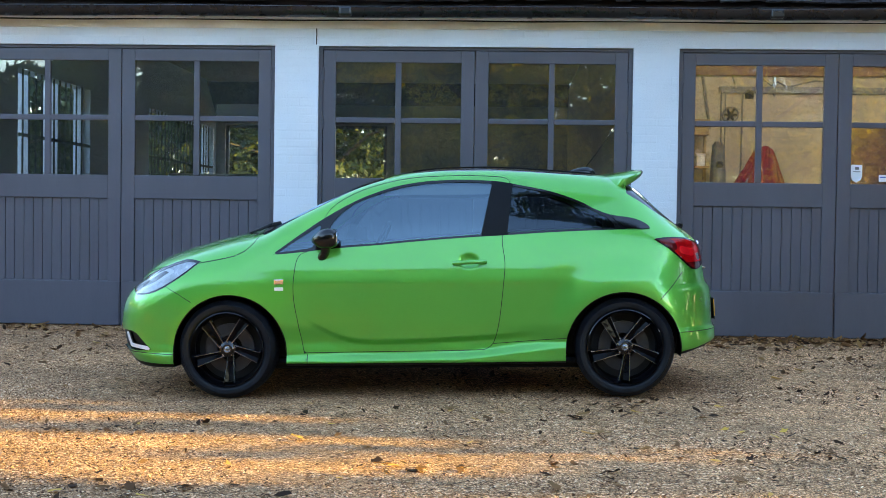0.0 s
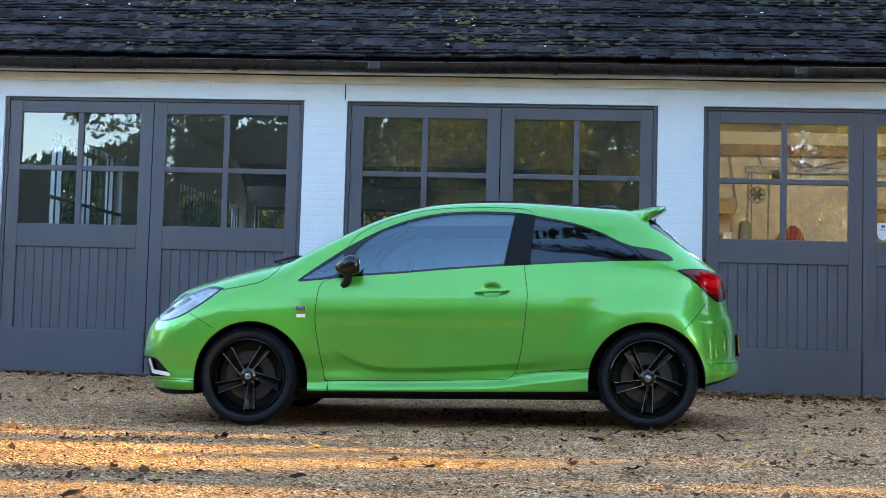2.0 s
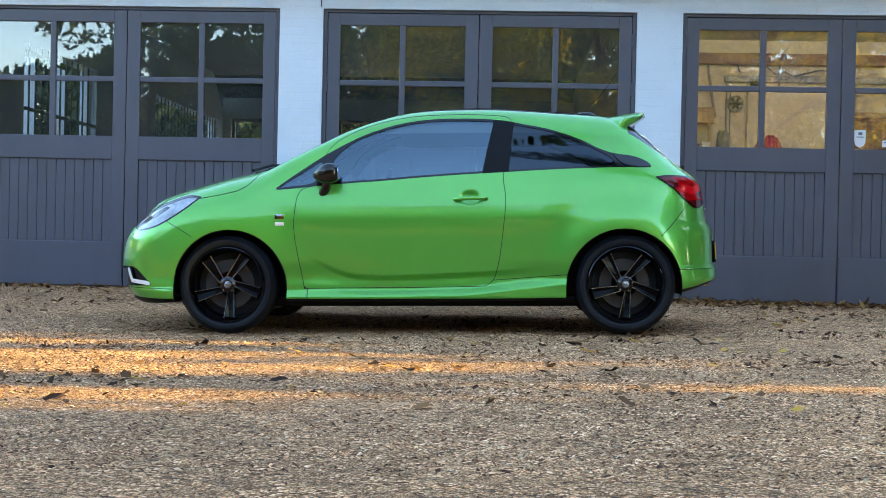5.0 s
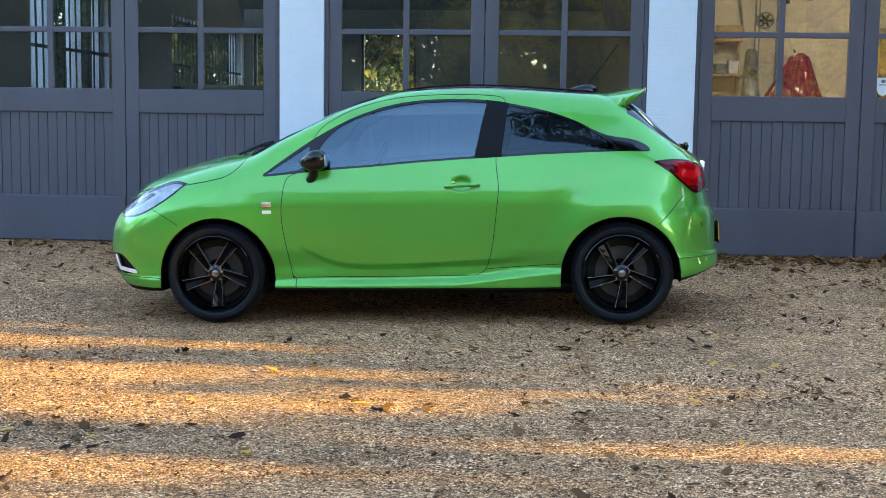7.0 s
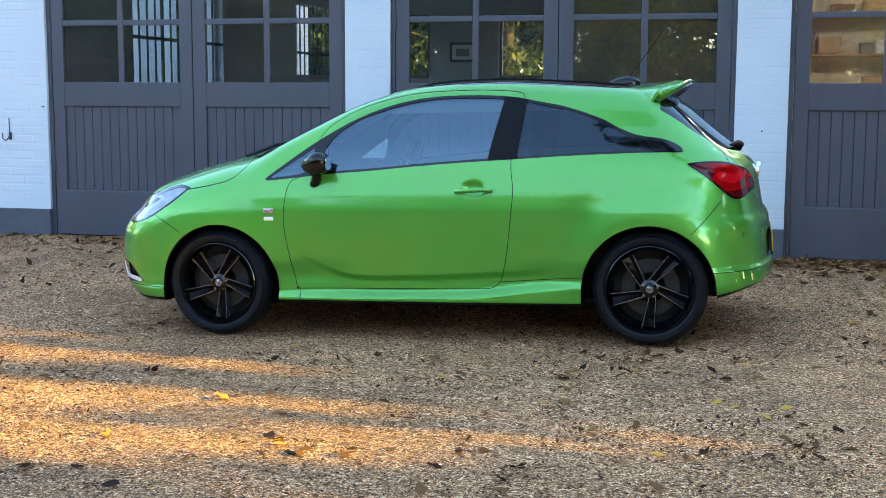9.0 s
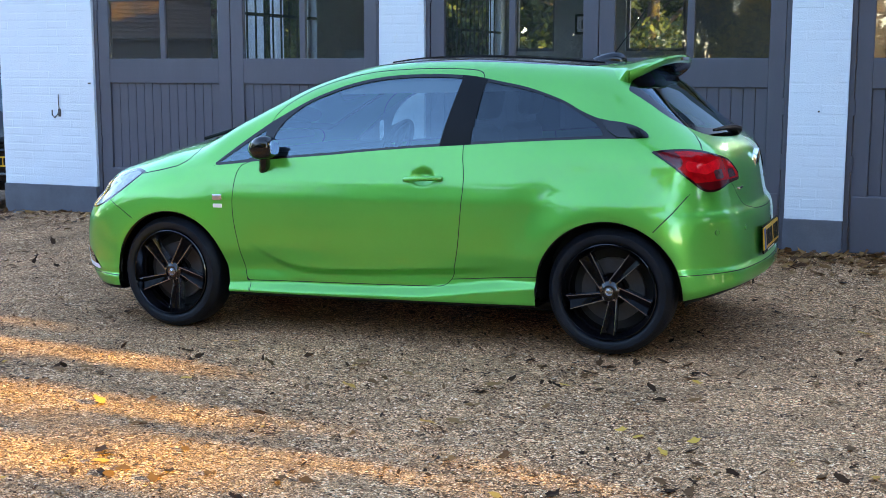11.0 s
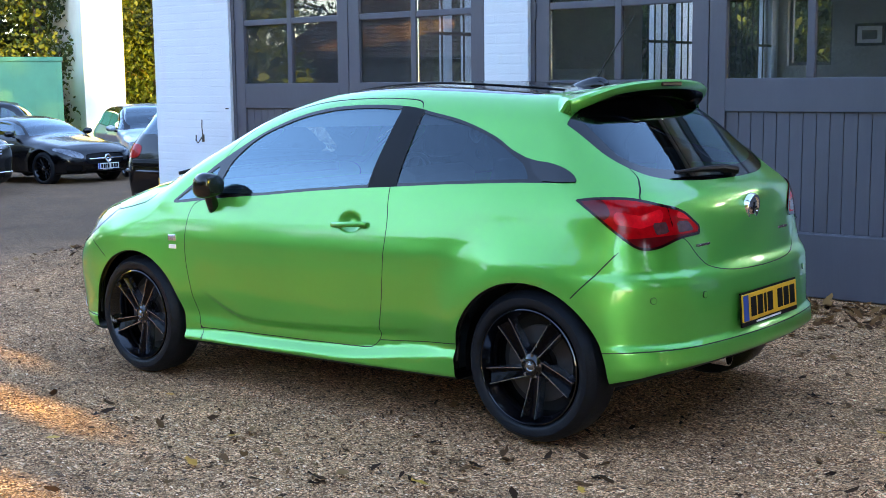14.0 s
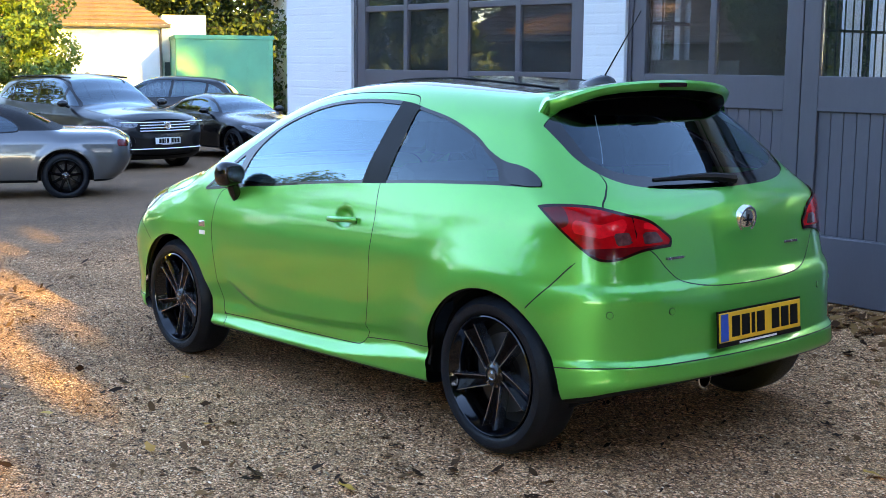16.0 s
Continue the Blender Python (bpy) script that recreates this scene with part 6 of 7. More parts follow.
part("coping", boxm((-0.08, -0.08, 5.6), (1.38, 8.1, 5.75), 0.02), cream, pil)
hoop = thing("barrier_hoop", pose(-27.5, 26.2, gl(-27.5, 26), 0, 0, AWAY), "pale tubular steel barrier hoop", "barrier")
part("tube", tube(bmesh.new(), [(0, 0, 0), (0, 0, .75), (.08, 0, .85), (.85, 0, .85), (.93, 0, .75), (.93, 0, 0)], 0.03, 8), white_mat, hoop, smooth=True)
fence = thing("fence", pose(-24.3, 15.0, gl(-24, 15), 0, 0, AWAY), "weathered close board timber fence", "fence")
for k in range(44):
    part("board", boxm((-6.5 + k * 0.15, 0, 0), (-6.36 + k * 0.15, 0.025, 1.55 + 0.02 * math.sin(k * 2.3))), timber_grey, fence)
part("rail", boxm((-6.5, 0.025, 1.2), (0.1, 0.07, 1.28)), timber_grey, fence)
# a house across the yard, seen in the garage windows
hip_house(pose(-24.5, -7.5, -0.3, 0, 0, 143), 9.0, 7.0, 2.6, 2.8, "low dark timber building with an orange tile roof across the yard", m_wall=timber_grey)

# ---------- trees ----------
bark = mat("bark", (0.10, 0.075, 0.055), 0.9, var=0.35, scale=6, bump=0.7, bscale=25, stretch=(1, 1, 0.25), local=True)


def leaf_material(name, cols, shine=0.4):
    m = bpy.data.materials.new(name)
    m.use_nodes = True
    nt = m.node_tree
    b = nt.nodes["Principled BSDF"]
    isl = nd(nt, "NewGeometry").outputs["Random Per Island"]
    pos = nd(nt, "NewGeometry").outputs["Position"]
    n1 = nd(nt, "TexNoise", Vector=pos, Scale=0.45, Detail=3.0).outputs[0]
    s = nd(nt, "Math", i0=isl, i1=n1)
    hm = nd(nt, "MapRange", i0=s.outputs[0], i1=0.35, i2=1.25)
    col = ramp(nt, hm.outputs[0], [(i / (len(cols) - 1), c) for i, c in enumerate(cols)])
    nt.links.new(col, b.inputs["Base Color"])
    b.inputs["Roughness"].default_value = 0.5
    b.inputs["Specular IOR Level"].default_value = shine
    out = nt.nodes["Material Output"]
    tl = nd(nt, "BsdfTranslucent", Color=col)
    mx = nd(nt, "MixShader", i0=0.3, i1=b.outputs[0], i2=tl.outputs[0])
    nt.links.new(mx.outputs[0], out.inputs[0])
    return m


leaf_autumn = leaf_material("autumn_leaves", [(0.012, 0.024, 0.007), (0.024, 0.044, 0.010), (0.052, 0.072, 0.013), (0.105, 0.115, 0.018)])
# autumn amber, lightened: the sunlight on these crowns is put into the colour
leaf_amber_lit = leaf_material("sunlit_amber_leaves", [(0.09, 0.12, 0.025), (0.24, 0.26, 0.045), (0.48, 0.42, 0.07), (0.70, 0.56, 0.09)])
leaf_green = leaf_material("green_leaves", [(0.02, 0.042, 0.012), (0.04, 0.075, 0.018), (0.07, 0.11, 0.025), (0.13, 0.16, 0.03)])
# darker copy of the green leaves: shade from neighbouring trees put into the colour
leaf_shaded = leaf_material("painted_shade_leaves", [(0.010, 0.022, 0.007), (0.020, 0.038, 0.010), (0.035, 0.056, 0.014), (0.06, 0.085, 0.02)])
leaf_bright = leaf_material("laurel_leaves", [(0.04, 0.08, 0.015), (0.08, 0.14, 0.022), (0.15, 0.21, 0.03), (0.22, 0.26, 0.04)], 0.5)


def crown_mesh(name, centres, n, size, rng, keep=None):
    """Leaves gathered in clumps round given centres (x, y, z, radius)."""
    C = np.array(centres)
    w = C[:, 3] ** 2
    k = rng.choice(len(C), n, p=w / w.sum())
    d = rng.normal(size=(n, 3))
    d /= np.linalg.norm(d, axis=1, keepdims=True)
    r = C[k, 3] * (0.55 + 0.5 * rng.random(n)) ** 0.7
    P = C[k, :3] + d * r[:, None] * np.array([1, 1, 0.8])
    if keep is not None:
        P = P[keep(P)]
        n = len(P)
    a = rng.normal(size=(n, 3))
    a /= np.linalg.norm(a, axis=1, keepdims=True)
    b = np.cross(a, rng.normal(size=(n, 3)))
    b /= np.linalg.norm(b, axis=1, keepdims=True)
    s = size * (0.6 + 0.8 * rng.random(n))[:, None]
    V = np.stack([P - a * s, P + b * s * 0.55, P + a * s, P - b * s * 0.55], 1).reshape(-1, 3)
    return raw_mesh(name, V, np.arange(4 * n).reshape(n, 4), smooth=False)


def tree(at, height, spread, base, leaves, seed, label, n=9000, size=0.11, m=None, keep=None, group="trees"):
    """A trunk that divides into limbs, each ending in clumps of leaves."""
    rng = np.random.default_rng(seed)
    x, y = at
    z = float(gz(x, y))
    t = thing("tree", pose(x, y, z), label, "tree", group)
    bm = bmesh.new()
    lean = rng.normal(size=2) * 0.25
    top = Vector((lean[0], lean[1], height * 0.72))
    tube(bm, [(0, 0, -0.2), (lean[0] * .2, lean[1] * .2, height * .25), (lean[0] * .6, lean[1] * .6, height * .5), top], 0.055 * height ** 0.9 * 0.55, 9, taper=0.25)
    cs = []
    for k in range(15):
        zt = base + (height - base) * (0.06 + 0.86 * k / 14)
        a = k * 2.4 + rng.random()
        f = (zt - base) / (height - base)
        reach = spread * (0.55 + 0.45 * math.sin(math.pi * (0.15 + 0.75 * f))) * (0.75 + 0.4 * rng.random())
        p0 = Vector((lean[0] * .5, lean[1] * .5, max(base * .8, zt - 0.5 * reach)))
        p1 = Vector((reach * math.cos(a), reach * math.sin(a), zt))
        tube(bm, [p0, p0.lerp(p1, .5) + Vector((0, 0, .15 * reach)), p1], 0.012 * height * .6, 5, ends=False, taper=0.25)
        for q in range(5):
            f2 = 0.35 + 0.2 * q
            c = p0.lerp(p1, f2) + Vector(rng.normal(size=3) * 0.16 * spread)
            cs.append((*c, spread * (0.20 + 0.16 * rng.random())))
    cs.append((lean[0], lean[1], height - spread * .3, spread * .35))
    part("trunk", bm, bark, t, smooth=True)
    kk = None if keep is None else (lambda P: keep(P + np.array([x, y, z])))
    obj("crown", crown_mesh("crown", cs, n, size, rng, kk), t, leaves, m or leaf_green)
    return t


# beyond the parked cars
for i, (x, y, h, sp, mm, lab) in enumerate((
        (-42, 25.5, 9.5, 3.6, leaf_autumn, "yellowing broad tree behind the house"), (-35, 29.5, 10.5, 3.8, leaf_autumn, "tall broad tree with yellow leaves"), (-33.5, 33.5, 11.0, 3.6, leaf_shaded, "tall green tree with shade put into its leaf colour"),
        (-29, 35.5, 10.5, 3.6, leaf_shaded, "tall green tree with shade put into its leaf colour"), (-25, 37.5, 10.0, 3.6, leaf_shaded, "tall green tree with shade put into its leaf colour"), (-20.5, 38.5, 9.5, 3.4, leaf_shaded, "tall green tree with shade put into its leaf colour"),
        (-15.5, 37, 9.5, 3.4, leaf_shaded, "tall green tree with shade put into its leaf colour"), (-41, 17, 9.0, 3.5, leaf_autumn, "tall broad tree with yellow leaves"))):
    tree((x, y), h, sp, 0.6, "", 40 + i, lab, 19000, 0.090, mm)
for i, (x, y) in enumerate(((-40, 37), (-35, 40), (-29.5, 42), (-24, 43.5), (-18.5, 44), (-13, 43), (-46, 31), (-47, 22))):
    tree((x, y), 12.5, 4.2, 0.2, "", 220 + i, "dense green tree with shaded leaf colour behind the parked cars", 16000, 0.24, leaf_shaded)
tree((-25.6, 15.9), 6.2, 2.0, 0.9, "", 61, "bright green laurel tree over the fence", 34000, 0.062, leaf_bright)
# south of the yard, seen in the garage windows
def off_the_roof(P):
    """Keeps the leaves that don't stand between the low sun and the house across the yard."""
    run = (P[:, 2] - 3.2) / math.tan(SUN_EL)
    hx, hy = P[:, 0] - run * math.cos(SUN_AZ), P[:, 1] - run * math.sin(SUN_AZ)
    return (np.hypot(hx + 20.9, hy + 10.4) > 1.7) | (P[:, 0] < -21.5)


for i, (x, y, h, sp, mm) in enumerate(((-9.5, -11, 8.5, 3.0, leaf_green), (-5.5, -13, 9.5, 3.2, leaf_green), (-1.0, -12, 9.0, 3.2, leaf_amber_lit), (3.4, -13, 9.8, 3.3, leaf_amber_lit), (7.5, -11, 8.5, 3.0, leaf_amber_lit),
                                       (-3.0, -18, 11, 3.5, leaf_green), (5, -18, 11.5, 3.6, leaf_green), (-20, -17, 8, 2.8, leaf_green), (-27, -6, 10, 3.4, leaf_green), (-30, -17, 11, 3.6, leaf_green), (-26, 4.0, 9, 3.2, leaf_green), (-31, 2, 10, 3.6, leaf_green), (-30, 9, 9, 3.4, leaf_autumn), (-34, -12, 11, 3.8, leaf_green))):
    tree((x, y), h, sp, 0.5, "", 80 + i, "broad tree with yellowing autumn leaves" if mm is not leaf_green else "dark green broad tree", 14000, 0.095, mm, off_the_roof)
for i, (x, y, h, sp) in enumerate(((-13.5, -11.5, 5.2, 2.6), (-17.5, -16, 5.8, 3.0), (-12.8, -16.8, 5.6, 3.0), (-11.4, -13.5, 4.2, 2.2), (-22, -21, 6.5, 3.2), (-21.5, -1.0, 5.5, 3.0), (-9.5, -20.5, 8.5, 3.6), (-4.5, -23, 12, 4.0), (1.0, -22, 12.5, 4.0), (6.0, -23, 12.5, 4.0), (11.5, -15.5, 10.5, 3.6), (14.5, -21, 12, 4.0))):
    tree((x, y), h, sp, 0.2, "", 180 + i, "dense dark green tree beyond the yard", 13000, 0.172, leaf_amber_lit if i in (7, 9) else leaf_green, off_the_roof)
tree((-4.6, 34), 9.5, 3.4, 0.4, "", 310, "green tree with shaded leaf colour behind the garage", 15000, 0.095, leaf_shaded)
tree((-4.0, 39), 7.5, 3.4, 0.02, "", 312, "dense green shrub with shaded leaf colour behind the garage", 20000, 0.12, leaf_shaded)
tree((-6.8, 38), 11.0, 4.4, 0.2, "", 311, "dense green tree with shaded leaf colour behind the garage", 18000, 0.17, leaf_shaded)


def leaning_tree(at, tips):
    """A tall tree whose long limbs hang over the yard."""
    rng = np.random.default_rng(77)
    base_ = Vector((at[0], at[1], float(gz(*at))))
    t = thing("tree", Matrix.Translation(base_), "tall tree with long limbs over the yard", "tree", "trees")
    bm = bmesh.new()
    tube(bm, [(0, 0, -0.2), (-0.1, 0.1, 3.0), (-0.4, 0.2, 6.0), (-0.5, 0.4, 9.6)], 0.22, 10, taper=0.35)
    cs = [(-0.5 + 1.4 * math.cos(k * 2.4), 0.4 + 1.4 * math.sin(k * 2.4), 7.6 + 0.35 * k, 0.8) for k in range(9)]
    for n_, tip in enumerate(tips):
        end, fork = Vector(tip) - base_, Vector((-0.4, 0.2, 6.2 - n_))
        limb = [fork.lerp(end, f) + Vector((0, 0, 0.7 * math.sin(math.pi * f))) for f in np.linspace(0, 1, 9)]
        tube(bm, limb, 0.085, 7, taper=0.2)
        for k, f in enumerate(np.linspace(0.35, 1.0, 15)):
            c = fork.lerp(end, f) + Vector((0, 0, 0.7 * math.sin(math.pi * f)))
            side_ = Vector((rng.normal() * 0.3, (0.3 + 0.8 * rng.random()) * (1 if k % 2 else -1) * (1.3 - 0.75 * f), rng.normal() * 0.3))
            tube(bm, [c, c + side_ * 0.6, c + side_], 0.02, 5, ends=False, taper=0.3)
            for q in (0.3, 0.65, 1.0):
                cs.append((*(c + side_ * q), 0.28 + 0.18 * rng.random()))
    part("trunk", bm, bark, t, smooth=True)
    obj("crown", crown_mesh("crown", cs, 9500, 0.07, rng), t, "", leaf_green)


leaning_tree((9.0, 1.6), ((0.75, 4.5, 7.5), (1.5, 4.1, 7.9)))
# unseen trees added east to shade the yard, with a clearing cut for sun streaks
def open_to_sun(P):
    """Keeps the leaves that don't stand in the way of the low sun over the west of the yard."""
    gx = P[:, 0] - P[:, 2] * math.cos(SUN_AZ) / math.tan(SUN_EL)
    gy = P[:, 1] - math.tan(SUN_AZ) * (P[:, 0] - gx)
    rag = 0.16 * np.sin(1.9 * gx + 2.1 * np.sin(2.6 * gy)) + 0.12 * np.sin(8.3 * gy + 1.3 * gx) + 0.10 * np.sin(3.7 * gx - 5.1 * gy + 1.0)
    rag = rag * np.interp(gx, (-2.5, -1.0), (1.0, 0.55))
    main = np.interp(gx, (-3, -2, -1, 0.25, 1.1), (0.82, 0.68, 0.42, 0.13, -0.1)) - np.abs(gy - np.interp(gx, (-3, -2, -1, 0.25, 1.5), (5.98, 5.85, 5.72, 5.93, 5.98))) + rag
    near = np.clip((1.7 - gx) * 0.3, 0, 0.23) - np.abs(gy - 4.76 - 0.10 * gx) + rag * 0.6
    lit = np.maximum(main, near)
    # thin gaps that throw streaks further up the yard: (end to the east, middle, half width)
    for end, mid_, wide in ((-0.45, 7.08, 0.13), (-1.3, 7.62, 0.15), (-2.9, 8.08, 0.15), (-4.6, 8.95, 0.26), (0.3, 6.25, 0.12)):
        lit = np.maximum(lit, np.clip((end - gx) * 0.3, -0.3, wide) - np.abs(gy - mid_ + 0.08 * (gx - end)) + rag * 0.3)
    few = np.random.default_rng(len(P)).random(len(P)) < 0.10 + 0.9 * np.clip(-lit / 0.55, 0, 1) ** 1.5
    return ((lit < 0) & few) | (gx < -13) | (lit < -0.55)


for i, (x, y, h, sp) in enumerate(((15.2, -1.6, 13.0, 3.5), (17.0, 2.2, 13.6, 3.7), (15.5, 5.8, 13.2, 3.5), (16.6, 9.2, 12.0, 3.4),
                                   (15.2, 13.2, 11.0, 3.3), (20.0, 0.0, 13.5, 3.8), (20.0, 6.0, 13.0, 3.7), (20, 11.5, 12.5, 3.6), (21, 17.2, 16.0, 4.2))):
    tree((x, y), h, sp, 0.3, "", 120 + i, "unseen tree added beside the yard to shade it", 13000, 0.21, leaf_green, open_to_sun)

# ---------- inside the garage ----------
tube_glow = glow("tube_light", (1.0, 0.90, 0.76), 34.0)
for lx in (3.4, 6.0):
    lamp = thing("ceiling_light", pose(lx, 15.6, 3.70), "lit warm fluorescent ceiling light", "lamp", "workshop lights")
    part("body", boxm((-0.75, -0.06, 0.0), (0.75, 0.06, 0.05), 0.008), white_mat, lamp)
    part("tube", tube(bmesh.new(), [(-0.70, 0, -0.03), (0.70, 0, -0.03)], 0.02, 8), tube_glow, lamp)
WB = 19.38
beam = tagged(part("wall_beam", boxm((1.82, WB - 0.16, 3.36), (8.0, WB, 3.53), 0.01), wood_brown), "reddish brown timber beam on the workshop wall", "beam")
tagged(part("cable_trunking", boxm((3.66, WB - 0.08, 3.10), (8.0, WB, 3.20), 0.005), grey_mat), "grey steel cable trunking on the wall", "trunking")
wl = thing("wall_light", pose(3.48, WB - 0.02, 3.50), "unlit tubular wall light fitting", "lamp")
part("body", boxm((-0.26, -0.06, -0.04), (0.26, 0, 0.04), 0.01), white_mat, wl)
part("tube", tube(bmesh.new(), [(-0.25, -0.08, -0.03), (0.25, -0.08, -0.03)], 0.018, 8), wall_paint, wl)
fan = thing("extractor_fan", pose(3.84, WB, 2.77), "round dark extractor fan on the wall", "fan")
part("ring", lathe(bmesh.new(), [(0.10, -0.07), (0.125, -0.075), (0.13, -0.01), (0.12, 0.0)], 24), grey_mat, fan, smooth=True)
part("hub", lathe(bmesh.new(), [(0, -0.06), (0.04, -0.055), (0.045, -0.02)], 16), gap_black, fan)
for k in range(6):
    a = k * math.pi / 3
    part("blade", tube(bmesh.new(), [(0.04 * math.cos(a), -0.035, 0.04 * math.sin(a)), (0.11 * math.cos(a), -0.03, 0.11 * math.sin(a))], 0.02, 5), gap_black, fan)
pipes = thing("wall_pipes", pose(0, 0, 0), "thin dark pipes and cables on the workshop wall", "pipes")
for pts, r in (([(3.70, WB - .03, 3.16), (3.70, WB - .03, 2.1), (3.72, WB - .03, 0.4)], .014), ([(3.76, WB - .03, 3.12), (3.76, WB - .03, 2.0)], .010), ([(4.02, WB - .03, 3.08), (4.01, WB - .03, 2.0), (4.0, WB - .03, 0.3)], .015),
               ([(3.40, WB - .04, 3.42), (3.46, WB - .05, 3.0), (3.53, WB - .05, 2.55)], .022), ([(3.30, WB - .03, 3.36), (3.62, WB - .03, 3.38), (3.84, WB - .03, 3.40), (3.9, WB - .03, 3.25)], .014),
               ([(4.3, WB - .03, 3.34), (4.45, WB - .03, 3.22), (4.55, WB - .03, 3.28), (4.7, WB - .03, 3.20), (5.1, WB - .03, 3.30), (5.6, WB - .03, 3.26)], .013), ([(4.5, WB - .03, 3.36), (4.5, WB - .03, 3.06)], .018)):
    part("pipe", tube(bmesh.new(), pts, r, 6), grey_mat, pipes, smooth=True)
part("junction_box", boxm((4.06, WB - .08, 3.02), (4.18, WB, 3.16), .01), gap_black, pipes)
shelf = thing("shelf", pose(3.05, WB - 0.25, 0.09), "pale wooden shelf with boxes and jars", "shelf")
for z in (1.2, 1.85, 2.35):
    part("board", boxm((-1.15, -0.16, z), (0.42, 0.2, z + 0.03)), wood_pale, shelf)
for x in (-1.1, 0.38):
    part("upright", boxm((x, 0.12, 0), (x + 0.04, 0.2, 2.5)), wood_pale, shelf)


def crate(x, y, z, w, d, h, m, label, name="box"):
    c = thing(name, pose(x, y, z), label, "box", "boxes on the shelf")
    part("body", boxm((-w / 2, -d / 2, 0), (w / 2, d / 2, h), 0.008), m, c)
    part("lid", boxm((-w / 2 - .006, -d / 2 - .006, h - .04), (w / 2 + .006, d / 2 + .006, h + .004), 0.004), m, c)
    return c


for x, z, w, h, m in ((3.30, 2.475, .36, .20, wood_pale), (2.85, 2.475, .30, .16, wood_brown), (3.36, 1.975, .13, .18, white_mat), (3.18, 1.975, .16, .14, grey_mat), (3.30, 1.325, .30, .34, wood_pale), (2.7, 1.975, .3, .22, wood_pale), (2.4, 1.975, .2, .28, grey_mat)):
    crate(x, WB - .22, z, w, .22, h, m, "small worn storage box on a shelf")
mach = thing("bench_machine", pose(3.62, WB - .3, 0.09), "grey cylindrical workshop machine", "machine")
part("column", lathe(bmesh.new(), [(0, 0), (.17, 0), (.17, 1.5), (.13, 1.6), (.09, 2.2), (.05, 2.25), (0, 2.25)], 20, axis="z"), grey_mat, mach, smooth=True)
part("gauge", lathe(bmesh.new(), [(0, -.03), (.05, -.03), (.055, 0)], 16, at=(0, -.16, 1.9)), gap_black, mach)

# red jacket on a hook
coat = thing("red_jacket", pose(4.27, WB - 0.10, 0), "red padded jacket hung on a wall hook", "jacket")


def cloth(name, prof, seed, depth):
    rng = np.random.default_rng(seed)
    nu, nv = 36, 20
    V = []
    for i in range(nu):
        u = i / (nu - 1)
        for j in range(nv):
            v = j / (nv - 1)
            w0, w1, zt, zb, cx, slant = prof
            hw = w0 + (w1 - w0) * v ** 0.6
            x = cx + slant * v + (u - .5) * 2 * hw
            z = zt + (zb - zt) * v - (0.16 * abs(2 * u - 1) ** 2.2) * (1 - v)
            fold = 0.022 * math.sin(u * 19 + 2 * math.sin(v * 3)) * (0.3 + v) + 0.012 * math.sin(u * 37 + v * 5)
            y = -depth * math.sqrt(max(0, 1 - (2 * u - 1) ** 2)) + fold
            V.append((x, y, z))
    return grid_mesh(name, np.array(V), nu, nv)


obj("body", cloth("body", (0.15, 0.27, 2.29, 1.35, 0.07, 0.0), 1, 0.16), coat, m=red_cloth)
obj("sleeve", cloth("sleeve", (0.07, 0.09, 2.25, 1.30, -0.06, -0.50), 2, 0.10), coat, m=red_cloth)
obj("sleeve", cloth("sleeve", (0.07, 0.09, 2.25, 1.42, 0.17, 0.26), 3, 0.10), coat, m=red_cloth)
part("hook", tube(bmesh.new(), [(0, 0.08, 2.34), (0, -0.02, 2.34), (0, -0.05, 2.30)], 0.012, 6), iron, coat)
wd = thing("wooden_door", pose(5.95, WB, 0.09), "brown stained wooden door in the workshop", "door")
part("panel", boxm((-0.45, -0.05, 0), (0.45, 0, 2.5), 0.01), wood_brown, wd)
part("frame", box(box(boxm((-0.53, -0.07, 0), (-0.45, 0, 2.58), .006), (0.45, -0.07, 0), (0.53, 0, 2.58), .006), (-0.45, -0.07, 2.5), (0.45, 0, 2.58), .006), wood_pale, wd)
part("handle", tube(bmesh.new(), [(0.38, -0.06, 1.0), (0.38, -0.10, 1.0), (0.28, -0.10, 1.0)], 0.01, 6), chrome, wd)
# office with desk and pictures
pic = thing("framed_picture", pose(-3.75, BACK - 0.245, 2.22), "dark framed picture with a pale mount", "picture")
part("frame", boxm((-0.26, -0.03, -0.19), (0.26, 0, 0.19), 0.01), gap_black, pic)
part("mount", boxm((-0.21, -0.034, -0.14), (0.21, -0.031, 0.14)), white_mat, pic)
part("print", boxm((-0.13, -0.037, -0.08), (0.13, -0.0345, 0.07)), grey_mat, pic)
desk = thing("desk", pose(-3.3, 14.3, 0.09), "grey office desk with a screen", "desk")
part("top", boxm((-0.8, -0.35, 0.71), (0.8, 0.35, 0.74), 0.005), wood_pale, desk)
for x in (-0.76, 0.72):
    part("side", boxm((x, -0.33, 0), (x + 0.04, 0.33, 0.71)), grey_mat, desk)
scr = thing("screen_panel", pose(-2.9, 14.2, 0.83), "pale grey partition screen on a desk", "screen")
part("panel", boxm((-0.55, 0, 0), (0.55, 0.03, 0.78), 0.01), white_mat, scr)
part("foot", boxm((-0.2, -0.08, 0), (0.2, 0.1, 0.02)), grey_mat, scr)
cab = thing("filing_cabinet", pose(0.5, 18.6, 0.09), "dark steel filing cabinet", "cabinet")
part("body", boxm((-0.25, -0.3, 0), (0.25, 0.3, 1.32), 0.008), grey_mat, cab)
